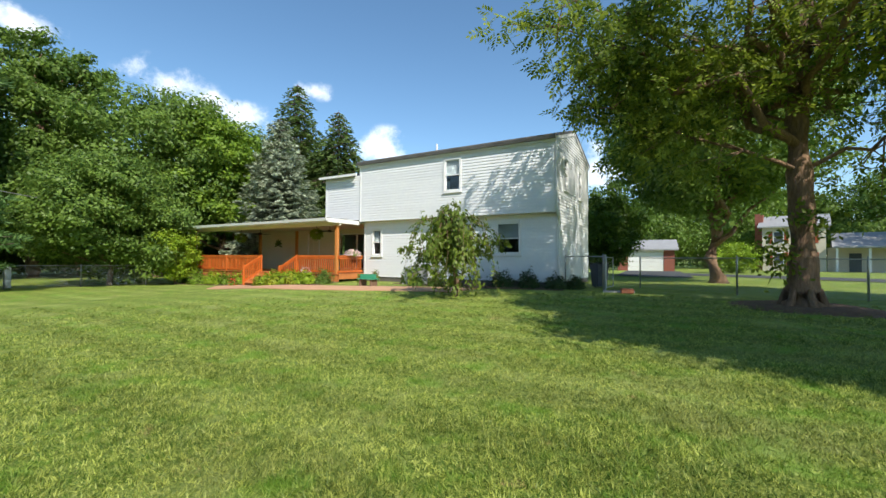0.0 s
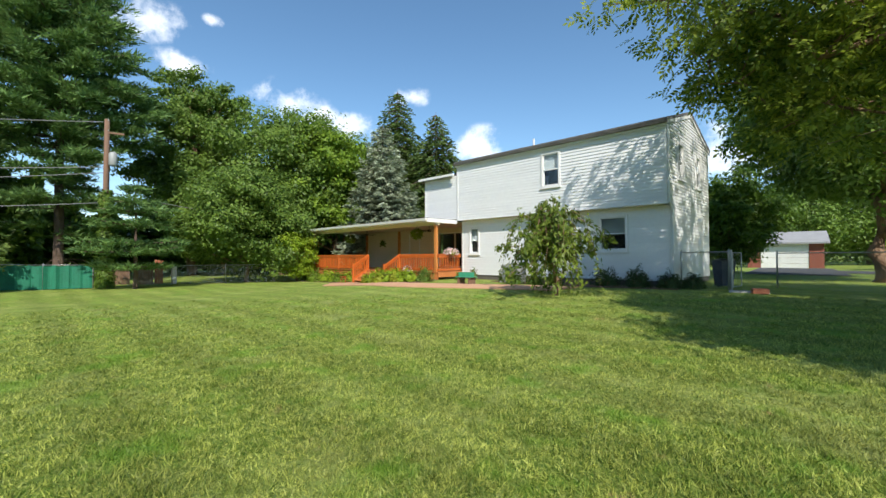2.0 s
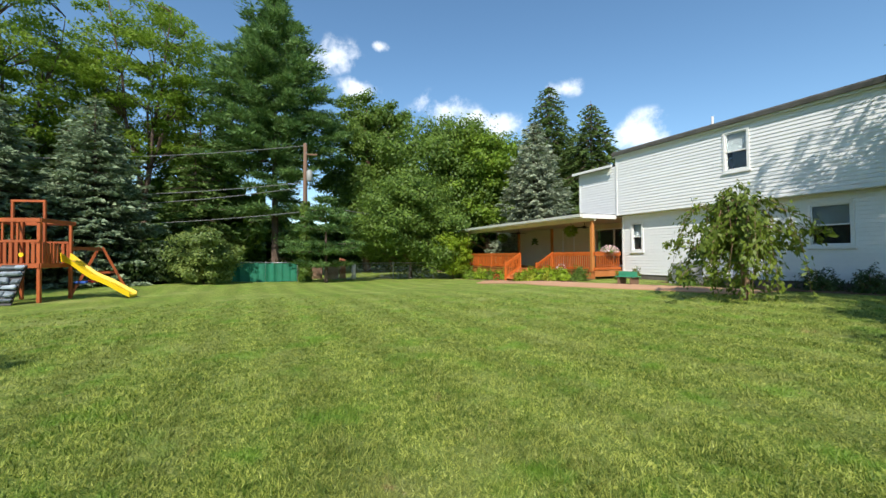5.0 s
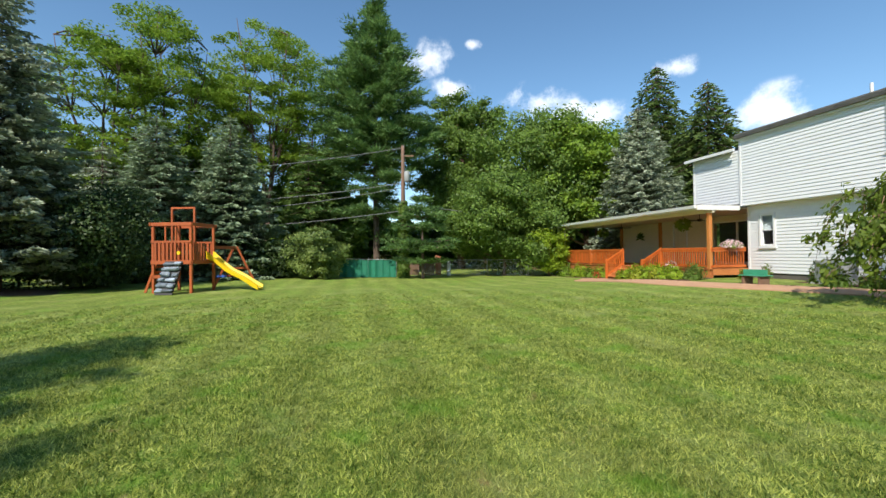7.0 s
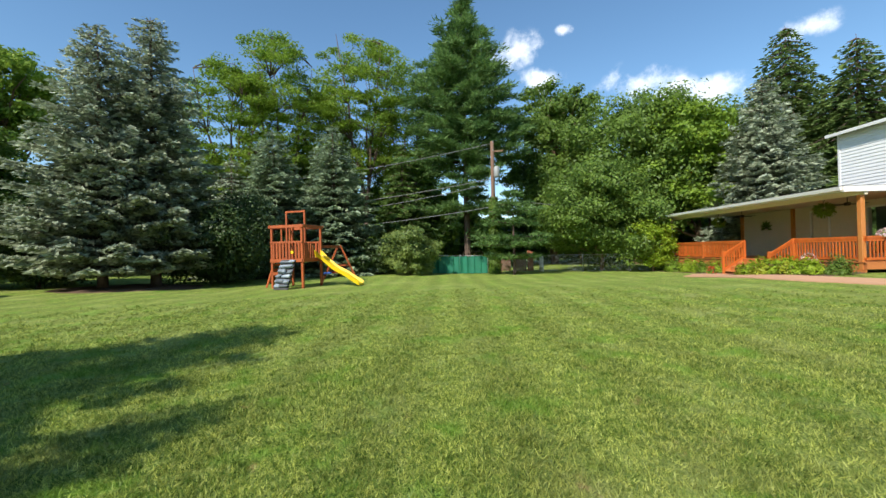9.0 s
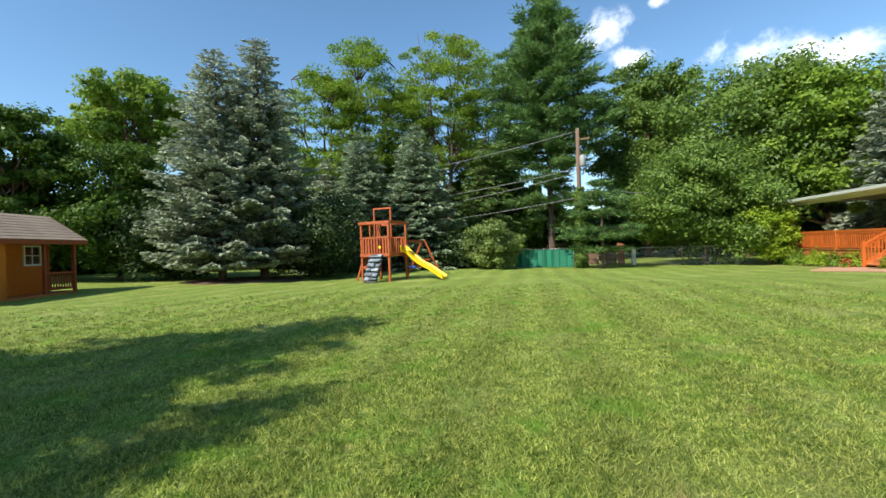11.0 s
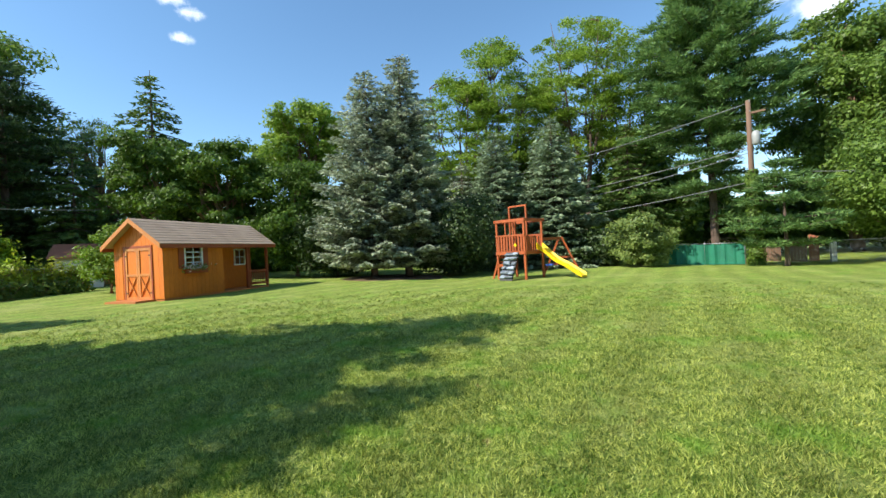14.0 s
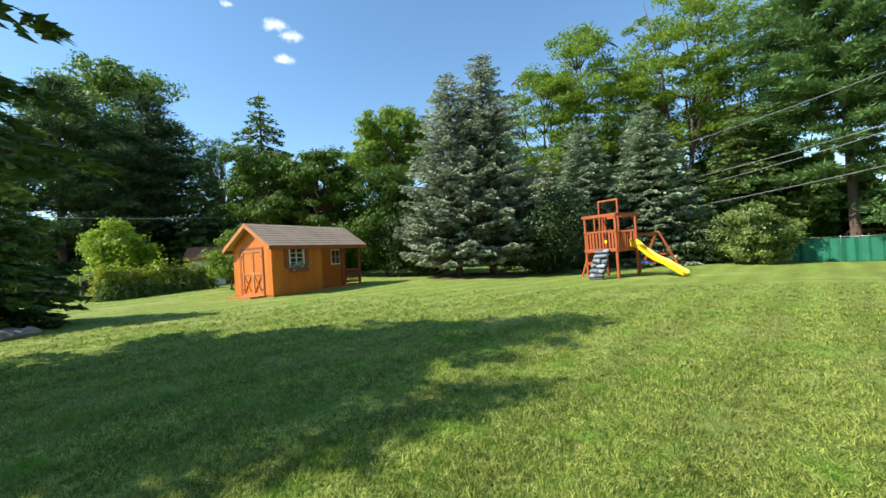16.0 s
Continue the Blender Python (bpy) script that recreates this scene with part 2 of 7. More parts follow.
def lawn_material(name, blades):
    """Mown lawn: mowing stripes, clover and dry patches, fine grain; the blades take the same patches."""
    m = bpy.data.materials.new(name)
    m.use_nodes = True
    n, l = m.node_tree.nodes, m.node_tree.links
    b = n["Principled BSDF"]
    b.inputs["Roughness"].default_value, b.inputs["Specular IOR Level"].default_value = (0.5, 0.3) if blades else (0.8, 0.2)
    co = n.new("ShaderNodeTexCoord")

    def tex(scale, detail=5, rough=0.55, shift=0.0):
        mp = n.new("ShaderNodeMapping")
        mp.inputs["Location"].default_value = (shift, shift, 0)
        l.new(co.outputs["Object"], mp.inputs["Vector"])
        t = n.new("ShaderNodeTexNoise")
        t.inputs["Scale"].default_value, t.inputs["Detail"].default_value, t.inputs["Roughness"].default_value = scale, detail, rough
        l.new(mp.outputs["Vector"], t.inputs["Vector"])
        return t.outputs["Fac"]

    def ramp(src, lo, hi, top=1.0):
        r = n.new("ShaderNodeMapRange")
        r.interpolation_type = "SMOOTHSTEP"
        r.inputs["From Min"].default_value, r.inputs["From Max"].default_value = lo, hi
        r.inputs["To Max"].default_value = top
        l.new(src, r.inputs["Value"])
        return r.outputs["Result"]

    def mix(fac, a, c):
        x = n.new("ShaderNodeMix")
        x.data_type = "RGBA"
        l.new(fac, x.inputs["Factor"])
        for key, v in (("A", a), ("B", c)):
            if isinstance(v, tuple):
                x.inputs[key].default_value = (*v, 1)
            else:
                l.new(v, x.inputs[key])
        return x.outputs["Result"]

    grain = n.new("ShaderNodeNewGeometry").outputs["Random Per Island"] if blades else tex(38, 6, 0.7)
    base = mix(ramp(grain, 0.0, 1.0) if blades else ramp(grain, 0.35, 0.68), (0.075, 0.150, 0.018), (0.60, 0.64, 0.15) if blades else (0.45, 0.49, 0.10))
    base = mix(ramp(tex(7.0, 6, 0.75, 2.0), 0.44, 0.60, 0.62), base, (0.085, 0.155, 0.018))
    base = mix(ramp(tex(16.0, 4, 0.7, 6.0), 0.54, 0.68, 0.55), base, (0.55, 0.58, 0.18))
    clump = mix(ramp(tex(1.5, 5, 0.6), 0.50, 0.68, 0.7), base, (0.16, 0.32, 0.03))
    pale = mix(ramp(tex(0.55, 6, 0.65, 4.0), 0.46, 0.72, 0.5), clump, (0.42, 0.44, 0.15))
    dry = mix(ramp(tex(2.1, 6, 0.7, 9.0), 0.62, 0.73, 0.75), pale, (0.52, 0.36, 0.17))
    dot = n.new("ShaderNodeVectorMath")
    dot.operation = "DOT_PRODUCT"
    dot.inputs[1].default_value = (0.469, 0.883, 0)
    l.new(co.outputs["Object"], dot.inputs[0])
    warp = n.new("ShaderNodeMath")
    warp.operation = "MULTIPLY_ADD"
    warp.inputs[1].default_value = 0.5
    l.new(tex(0.35, 2), warp.inputs[0])
    l.new(dot.outputs["Value"], warp.inputs[2])
    wave = n.new("ShaderNodeMath")
    wave.operation = "MULTIPLY"
    wave.inputs[1].default_value = 2 * math.pi / 1.15
    l.new(warp.outputs["Value"], wave.inputs[0])
    bands = n.new("ShaderNodeMath")
    bands.operation = "SINE"
    l.new(wave.outputs["Value"], bands.inputs[0])
    hsv = n.new("ShaderNodeHueSaturation")
    rg = n.new("ShaderNodeMapRange")
    rg.inputs["From Min"].default_value = -1
    rg.inputs["To Min"].default_value, rg.inputs["To Max"].default_value = 0.90, 1.10
    l.new(bands.outputs["Value"], rg.inputs["Value"])
    l.new(rg.outputs["Result"], hsv.inputs["Value"])
    l.new(dry, hsv.inputs["Color"])
    l.new(hsv.outputs["Color"], b.inputs["Base Color"])
    if blades:
        tr = n.new("ShaderNodeBsdfTranslucent")
        l.new(hsv.outputs["Color"], tr.inputs["Color"])
        ms = n.new("ShaderNodeMixShader")
        ms.inputs["Fac"].default_value = 0.4
        l.new(b.outputs["BSDF"], ms.inputs[1])
        l.new(tr.outputs["BSDF"], ms.inputs[2])
        l.new(ms.outputs["Shader"], n["Material Output"].inputs["Surface"])
    else:
        bp = n.new("ShaderNodeBump")
        bp.inputs["Distance"].default_value = 0.03
        l.new(tex(55, 6, 0.7), bp.inputs["Height"])
        l.new(bp.outputs["Normal"], b.inputs["Normal"])
    return m


LAWN = lawn_material("lawn", False)
GRASS = lawn_material("grass_blades", True)


# ---- building helpers ----
def part(name, bm, mat, parent=None, label="", smooth=False):
    """Links a bmesh as one mesh object, under a thing or a part."""
    me = bpy.data.meshes.new(name)
    bm.to_mesh(me)
    bm.free()
    if smooth:
        me.polygons.foreach_set("use_smooth", [True] * len(me.polygons))
    me.materials.append(mat)
    ob = new(name, me)
    if parent:
        ob.parent = parent
    return tagged(ob, label) if label else ob


def share(name, me, parent, m):
    ob = new(name, me)
    ob.parent = parent
    ob.matrix_basis = m
    return ob


def thing(name, m, label, category, group="", kind=""):
    ob = new(name)
    ob.empty_display_size = 0.2
    ob.matrix_basis = m
    return tagged(ob, label, category, group, kind)


def box(bm, x0, x1, y0, y1, z0, z1, m=None, bevel=0.0):
    vs = [bm.verts.new((x, y, z)) for z in (z0, z1) for y in (y0, y1) for x in (x0, x1)]
    fs = [bm.faces.new([vs[i] for i in f]) for f in ((0, 2, 3, 1), (4, 5, 7, 6), (0, 1, 5, 4), (2, 6, 7, 3), (0, 4, 6, 2), (1, 3, 7, 5))]
    if bevel:
        es = {e for f in fs for e in f.edges}
        r = bmesh.ops.bevel(bm, geom=list(es), offset=bevel, segments=1, affect="EDGES")
        vs = list({v for v in r["verts"]} | {v for f in r["faces"] for v in f.verts})
    if m:
        for v in vs:
            v.co = m @ v.co
    return bm


def boxed(*a, **k):
    return box(bmesh.new(), *a, **k)


def prism(bm, profile, x0, x1, m=None):
    """A profile of (y, z) drawn out along x."""
    a = [bm.verts.new((x0, y, z)) for y, z in profile]
    c = [bm.verts.new((x1, y, z)) for y, z in profile]
    k = len(a)
    bm.faces.new(a[::-1])
    bm.faces.new(c)
    for i in range(k):
        j = (i + 1) % k
        bm.faces.new((a[i], a[j], c[j], c[i]))
    bmesh.ops.recalc_face_normals(bm, faces=bm.faces)
    if m:
        for v in a + c:
            v.co = m @ v.co
    return bm


def tube(bm, pts, radii, sides=8):
    """A tapered tube along points."""
    rings = []
    for i, p in enumerate(pts):
        p = Vector(p)
        d = (Vector(pts[min(i + 1, len(pts) - 1)]) - Vector(pts[max(i - 1, 0)])).normalized()
        q = d.to_track_quat("Z", "Y")
        rings.append([bm.verts.new(p + q @ Vector((radii[i] * math.cos(a), radii[i] * math.sin(a), 0)))
                      for a in (2 * math.pi * k / sides for k in range(sides))])
    for r0, r1 in zip(rings, rings[1:]):
        for k in range(sides):
            bm.faces.new((r0[k], r0[(k + 1) % sides], r1[(k + 1) % sides], r1[k]))
    bm.faces.new(rings[0][::-1])
    bm.faces.new(rings[-1])
    return bm


def beam(bm, a, b, w, d):
    """A squared timber from a to b."""
    a, b = Vector(a), Vector(b)
    q = (b - a).to_track_quat("Z", "Y").to_matrix().to_4x4()
    return box(bm, -w / 2, w / 2, -d / 2, d / 2, 0, (b - a).length, Matrix.Translation(a) @ q)


def polar(bearing, d, z=0.0):
    """A place by its bearing left of ahead and its distance from the camera's foot."""
    a = radians(bearing)
    return Vector((-math.sin(a) * d, math.cos(a) * d, z))


def step(lo, hi, v):
    t = min(1.0, max(0.0, (v - lo) / (hi - lo)))
    return t * t * (3 - 2 * t)


def ground_z(x, y):
    """The lawn rises gently to the house and to the shed."""
    v, u = 0.469 * x + 0.883 * y, -0.883 * x + 0.469 * y
    r = math.hypot(x, y)
    z = 0.22 * step(7, 15, v) * (1 - step(17, 27, u))
    z += 0.10 * step(7, 17, r) * step(0, 8, -y)
    z += 0.10 * step(9, 20, r) * step(4, 9, x) * (1 - step(7, 15, v))
    z -= 0.26 * step(14, 20, u) * step(-4, 2, v)
    z += 0.26 * step(19, 26, r) * step(8, 16, -y)
    z -= 0.12 * step(9, 13, x) * (1 - step(13, 18, v))
    b = math.degrees(math.atan2(-x, y))
    z -= 0.15 * step(13, 18, r) * step(60, 72, b) * (1 - step(88, 100, b))
    z *= 1 - step(60, 120, r)
    return z + 0.02 * noise.noise((x * 0.25, y * 0.25, 0)) * step(1, 4, r)


def cards(name, centres, dirs, normals, length, width, mat, parent, label="", kind="", broad=False):
    """Many small leaves in one mesh: pointed blades, or broad four-cornered ones where they are seen near."""
    c, d, nn = (np.asarray(a, dtype=np.float64) for a in (centres, dirs, normals))
    d = d / (np.linalg.norm(d, axis=1, keepdims=True) + 1e-9)
    s = np.cross(d, nn)
    s /= np.linalg.norm(s, axis=1, keepdims=True) + 1e-9
    length, width = np.broadcast_to(length, len(c))[:, None], np.broadcast_to(width, len(c))[:, None]
    if broad:
        corners = [c - d * length * 0.5, c + s * width * 0.5, c + d * length * 0.5, c - s * width * 0.5]
    else:
        foot = c - d * length * 0.4
        corners = [foot + s * width * 0.5, c + d * length * 0.6, foot - s * width * 0.5]
    e, k = len(corners), len(c)
    me = bpy.data.meshes.new(name)
    me.vertices.add(e * k)
    me.vertices.foreach_set("co", np.stack(corners, 1).ravel())
    me.loops.add(e * k)
    me.loops.foreach_set("vertex_index", np.arange(e * k, dtype=np.int32))
    me.polygons.add(k)
    me.polygons.foreach_set("loop_start", np.arange(0, e * k, e, dtype=np.int32))
    me.update(calc_edges=True)
    me.validate()
    me.materials.append(mat)
    ob = new(name, me)
    if parent:
        ob.parent = parent
    return tagged(ob, label, kind=kind)


# ---- ground ----
def build_ground():
    bm = bmesh.new()
    radii = [0.0] + [0.6 * 1.085 ** i for i in range(104)]
    seg = 128
    centre = bm.verts.new((0, 0, ground_z(0, 0)))
    prev = None
    for r in radii[1:]:
        ring = []
        for k in range(seg):
            a = 2 * math.pi * k / seg
            x, y = r * math.cos(a), r * math.sin(a)
            ring.append(bm.verts.new((x, y, ground_z(x, y))))
        for k in range(seg):
            j = (k + 1) % seg
            if prev is None:
                bm.faces.new((centre, ring[k], ring[j]))
            else:
                bm.faces.new((prev[k], ring[k], ring[j], prev[j]))
        prev = ring
    g = part("ground", bm, LAWN, smooth=True)
    tagged(g, "mown green lawn with paler dry patches and stripes", "lawn", kind="structure")


build_ground()


# ---- trees ----
RNG = np.random.default_rng(7)


def unit(v):
    return v / (np.linalg.norm(v, axis=-1, keepdims=True) + 1e-9)


def limb_points(rng, a, b, wobble, k=5):
    a, b = np.array(a), np.array(b)
    pts = [a + (b - a) * i / k for i in range(k + 1)]
    ln = np.linalg.norm(b - a)
    return [tuple(p + (rng.normal(0, wobble * ln, 3) if 0 < i < k else 0)) for i, p in enumerate(pts)]


def broadleaf(at, height, width, mat, label, seed, clear=0.18, leaves=9000, size=0.34, trunk=None, airy=0.0, name="tree", clumps=46,
              bark=None, squash=1.0, lean=(0, 0), flat=0.62):
    """A tapered trunk with limbs, and a crown of leafy clumps with gaps and an uneven outline."""
    leaves, size, clumps = int(leaves * 3.9), size * 0.52, int(clumps * 1.6)
    rng = np.random.default_rng(seed)
    t = thing(name, pose(at.x, at.y, ground_z(at.x, at.y) - 0.05), label, "tree" if name.endswith("tree") else "shrub")
    z0, r = height * clear, width / 2
    mid = np.array([lean[0], lean[1], (z0 + height) / 2])
    half = np.array([r, r, (height - z0) / 2 * squash])
    # clump centres, most of them near the outside of the crown
    dirs = unit(rng.normal(size=(clumps, 3)))
    rad = rng.uniform(0.35, 0.92, clumps) ** 0.6
    cc = mid + dirs * half * rad[:, None] * rng.uniform(0.82, 1.12, (clumps, 1))
    cc[:, 2] = np.maximum(cc[:, 2], z0 * 0.9)
    cs = rng.uniform(0.12, 0.27, clumps) * width * (1 - 0.35 * airy)
    bm = bmesh.new()
    tr = trunk or height * 0.022
    top = (lean[0] * 0.8, lean[1] * 0.8, z0 + (height - z0) * 0.72)
    pts = limb_points(rng, (0, 0, 0), top, 0.012, 7)
    tube(bm, [(0, 0, 0), (0, 0, tr * 0.9)] + pts[1:], [tr * 1.55, tr * 1.08] + [tr * (1 - 0.82 * i / 7) for i in range(1, 8)], 10)
    part("trunk", bm, bark or BARK, t, smooth=True)
    bm = bmesh.new()
    order = rng.permutation(clumps)[: int(16 + 80 * airy)]
    for i in order:
        f = rng.uniform(0.3, 0.85)
        a = np.array(pts[min(6, max(1, int(f * 7)))])
        if a[2] > cc[i][2]:
            a = np.array(pts[1]) * 0.5 + np.array(pts[2]) * 0.5
        ln = np.linalg.norm(cc[i] - a)
        tube(bm, limb_points(rng, a, cc[i], 0.05, 4), [tr * 0.42 * (1 - 0.85 * j / 4) for j in range(5)], 5)
    tagged(part("limbwork", bm, bark or BARK, t, smooth=True), kind="stuff")
    # each clump is a handful of leafy sprays
    per = rng.multinomial(leaves, cs ** 2 / (cs ** 2).sum())
    cen, dr, nm = [], [], []
    for i in range(clumps):
        k, q = per[i], 7
        sd = unit(rng.normal(size=(q, 3)))
        sc = cc[i] + sd * (rng.uniform(0.3, 1.0, q) ** 0.5 * cs[i])[:, None] * np.array([1, 1, flat])
        sr = rng.uniform(0.34, 0.72, q) * cs[i]
        w = rng.integers(0, q, k)
        dd = unit(rng.normal(size=(k, 3)))
        rr = rng.uniform(0.1, 1.0, k) ** 0.5 * sr[w] * rng.uniform(0.7, 1.3, k)
        cen.append(sc[w] + dd * rr[:, None] * np.array([1, 1, flat]))
        nn = unit(dd * 0.7 + sd[w] * 0.4 + rng.normal(0, 0.5, (k, 3)) + np.array([0, 0, 0.5]))
        nm.append(nn)
        dr.append(unit(np.cross(nn, rng.normal(size=(k, 3)))) - np.array([0, 0, 0.3]))
    cen, dr, nm = np.concatenate(cen), np.concatenate(dr), np.concatenate(nm)
    keep = cen[:, 2] > 0.12
    n = int(keep.sum())
    cards("crown", cen[keep], dr[keep], nm[keep], rng.uniform(0.75, 1.4, n) * size, rng.uniform(0.6, 0.95, n) * size, mat, t)
    return t


def conifer(at, height, width, mat, label, seed, levels=26, per=11, droop=0.25, low=0.06, twig=0.34, bare=0.0, power=0.85, name="spruce_tree",
            flat=0.6, gap=0.16, thick=0.42, wild=0.12, upturn=0.0, fuzz=0.10, belly=0.12, hang=0.18):
    """A straight trunk with whorls of boughs, each bough a spray of needle twigs."""
    rng = np.random.default_rng(seed)
    t = thing(name, pose(at.x, at.y, ground_z(at.x, at.y) - 0.05), label, "tree")
    tr = height * 0.016
    bm = bmesh.new()
    tube(bm, [(0, 0, 0), (0, 0, 0.25)] + [(0, 0, height * f) for f in (0.25, 0.5, 0.75, 0.99)], [tr * 1.4, tr * 1.1, tr * 0.9, tr * 0.62, tr * 0.32, 0.015], 8)
    part("trunk", bm, PINEBARK, t, smooth=True)
    cen, dr, nm, ln = [], [], [], []
    bb = bmesh.new()
    for i in range(levels):
        f = (i + rng.uniform(-0.25, 0.25)) / levels
        f = min(0.985, max(0, f))
        z = height * (low + (1 - low) * f)
        base = width / 2 * (1 - f) ** power * (1 - belly * (1 - min(1.0, f / 0.28)) ** 1.5) + 0.22
        n = max(6, int(per * (0.6 + 0.4 * (1 - f))))
        a0 = rng.uniform(0, 6.28)
        for k in range(n):
            if rng.random() < bare:
                continue
            a = a0 + 6.283 * (k + rng.uniform(-0.3, 0.3)) / n
            L = base * rng.uniform(1 - wild * 2.2, 1 + wild)
            out = np.array([math.cos(a), math.sin(a), 0])
            side = np.array([-math.sin(a), math.cos(a), 0])
            nb = max(4, int(L / gap))
            s0 = np.linspace(0.16, 1.0, nb) + rng.normal(0, 0.02, nb)
            bl = (0.10 + thick * L * np.maximum(1.06 - s0, 0.02) ** 0.8) * rng.uniform(0.7, 1.15, nb)
            m = max(1, int(round(bl.mean() / (twig * 0.42))))
            s0, bl = np.repeat(s0, 2 * m), np.repeat(bl, 2 * m)
            sg = np.tile(np.repeat([-1.0, 1.0], m), nb)
            u = rng.uniform(0.0, 1.0, 2 * m * nb)
            spread = sg * bl * u * 0.8
            fwd = bl * u * 0.55
            q = s0 * L + fwd
            zz = -droop * q + upturn * q * q / max(L, 0.3) - hang * bl * u - np.abs(rng.normal(0, fuzz, len(u))) * twig / 0.4
            p = out * q[:, None] + side * spread[:, None] + np.array([0, 0, 1]) * (z + zz)[:, None]
            cen.append(p)
            d = out * 0.75 + side * (sg * rng.uniform(0.3, 1.0, len(u)))[:, None] + np.array([0, 0, 1]) * rng.uniform(-0.5, 0.25, len(u))[:, None]
            dr.append(d)
            nm.append(unit(np.array([0, 0, 1]) * flat + rng.normal(0, 0.45, (len(u), 3)) + out * 0.3))
            ln.append(rng.uniform(0.75, 1.3, len(u)) * twig * (0.65 + 0.35 * (1 - f)))
            if k % 2 == 0 and L > 0.5:
                tube(bb, [(0, 0, z), tuple(out * L * 0.45 + np.array([0, 0, z - droop * L * 0.4])), tuple(out * L * 0.9 + np.array([0, 0, z - droop * L * 0.85 + upturn * L * 0.7]))],
                     [tr * 0.22, tr * 0.15, 0.008], 4)
    tagged(part("branchwork", bb, PINEBARK, t), kind="stuff")
    cen, dr, nm, ln = np.concatenate(cen), np.concatenate(dr), np.concatenate(nm), np.concatenate(ln)
    cards("needles", cen, dr, nm, ln, ln * 0.55, mat, t)
    return t


def pine(at, height, profile, mat, label, seed, levels=24, per=8, tuft=0.75, needles=70, dead=0.0, size=0.34, trunk=0.26, sparse=0.0):
    """A white pine: level boughs that carry flat plumes of long needles, over a bare trunk with dead stubs.
    profile: (height, reach) pairs of the crown."""
    rng = np.random.default_rng(seed)
    t = thing("pine_tree", pose(at.x, at.y, ground_z(at.x, at.y) - 0.05), label, "tree")
    part("trunk", tube(bmesh.new(), [(0, 0, 0), (0, 0, 0.3)] + [(0, 0, height * f) for f in (0.3, 0.6, 0.85, 0.985)], [trunk * 1.4, trunk * 1.1, trunk * 0.9, trunk * 0.55, trunk * 0.25, 0.02], 10), PINEBARK, t, smooth=True)
    hs, rs = [q[0] for q in profile], [q[1] for q in profile]
    bb = bmesh.new()
    if dead:
        for i in range(14):
            z, a = rng.uniform(0.5, dead), rng.uniform(0, 6.283)
            L = rng.uniform(0.8, 2.4)
            tube(bb, [(0, 0, z), (math.cos(a) * L * 0.6, math.sin(a) * L * 0.6, z - 0.1), (math.cos(a) * L, math.sin(a) * L, z - 0.5)], [0.04, 0.025, 0.008], 4)
    cc, cs = [], []
    for i in range(levels):
        f = (i + rng.uniform(-0.3, 0.3)) / (levels - 1)
        z = hs[0] + (hs[-1] - hs[0]) * min(1, max(0, f))
        reach = float(np.interp(z, hs, rs))
        n = max(3, int(per * (0.5 + 0.5 * reach / max(rs))))
        a0 = rng.uniform(0, 6.283)
        for k in range(n):
            a = a0 + 6.283 * (k + rng.uniform(-0.35, 0.35)) / n
            L = reach * rng.uniform(0.62, 1.12)
            if z < sparse and rng.random() < 0.55:
                continue
            rise = rng.uniform(-0.02, 0.16) * L
            tip = np.array([math.cos(a) * L, math.sin(a) * L, z + rise])
            tube(bb, [(0, 0, z), tuple(tip * np.array([0.5, 0.5, 0]) + np.array([0, 0, z + rise * 0.3])), tuple(tip)], [0.06, 0.04, 0.012], 4)
            q = max(2, int(L / (tuft * 0.62)))
            for j in range(q):
                s = 0.24 + 0.76 * (j + 0.5) / q
                w = rng.normal(0, 0.30, 2) * tuft * (1.25 - 0.5 * s)
                cc.append(np.array([math.cos(a) * L * s + w[0], math.sin(a) * L * s + w[1], z + rise * s * s + rng.normal(0, 0.08)]))
                cs.append(tuft * rng.uniform(0.6, 1.15))
    tagged(part("branchwork", bb, PINEBARK, t), kind="stuff")
    cc, cs = np.array(cc).repeat(needles, axis=0), np.array(cs).repeat(needles)
    k = len(cc)
    dd = unit(rng.normal(size=(k, 3)))
    cen = cc + dd * (rng.uniform(0.1, 1, k) ** 0.5 * cs)[:, None] * np.array([1, 1, 0.30])
    d = dd * np.array([1, 1, 0.5]) + unit(cc * np.array([1, 1, 0])) * 0.5 + np.array([0, 0, 0.25]) + rng.normal(0, 0.3, (k, 3))
    nn = unit(np.array([0, 0, 0.9]) + rng.normal(0, 0.5, (k, 3)))
    cards("needles", cen, d, nn, rng.uniform(0.7, 1.3, k) * size, rng.uniform(0.7, 1.2, k) * size * 0.3, mat, t)
    return t


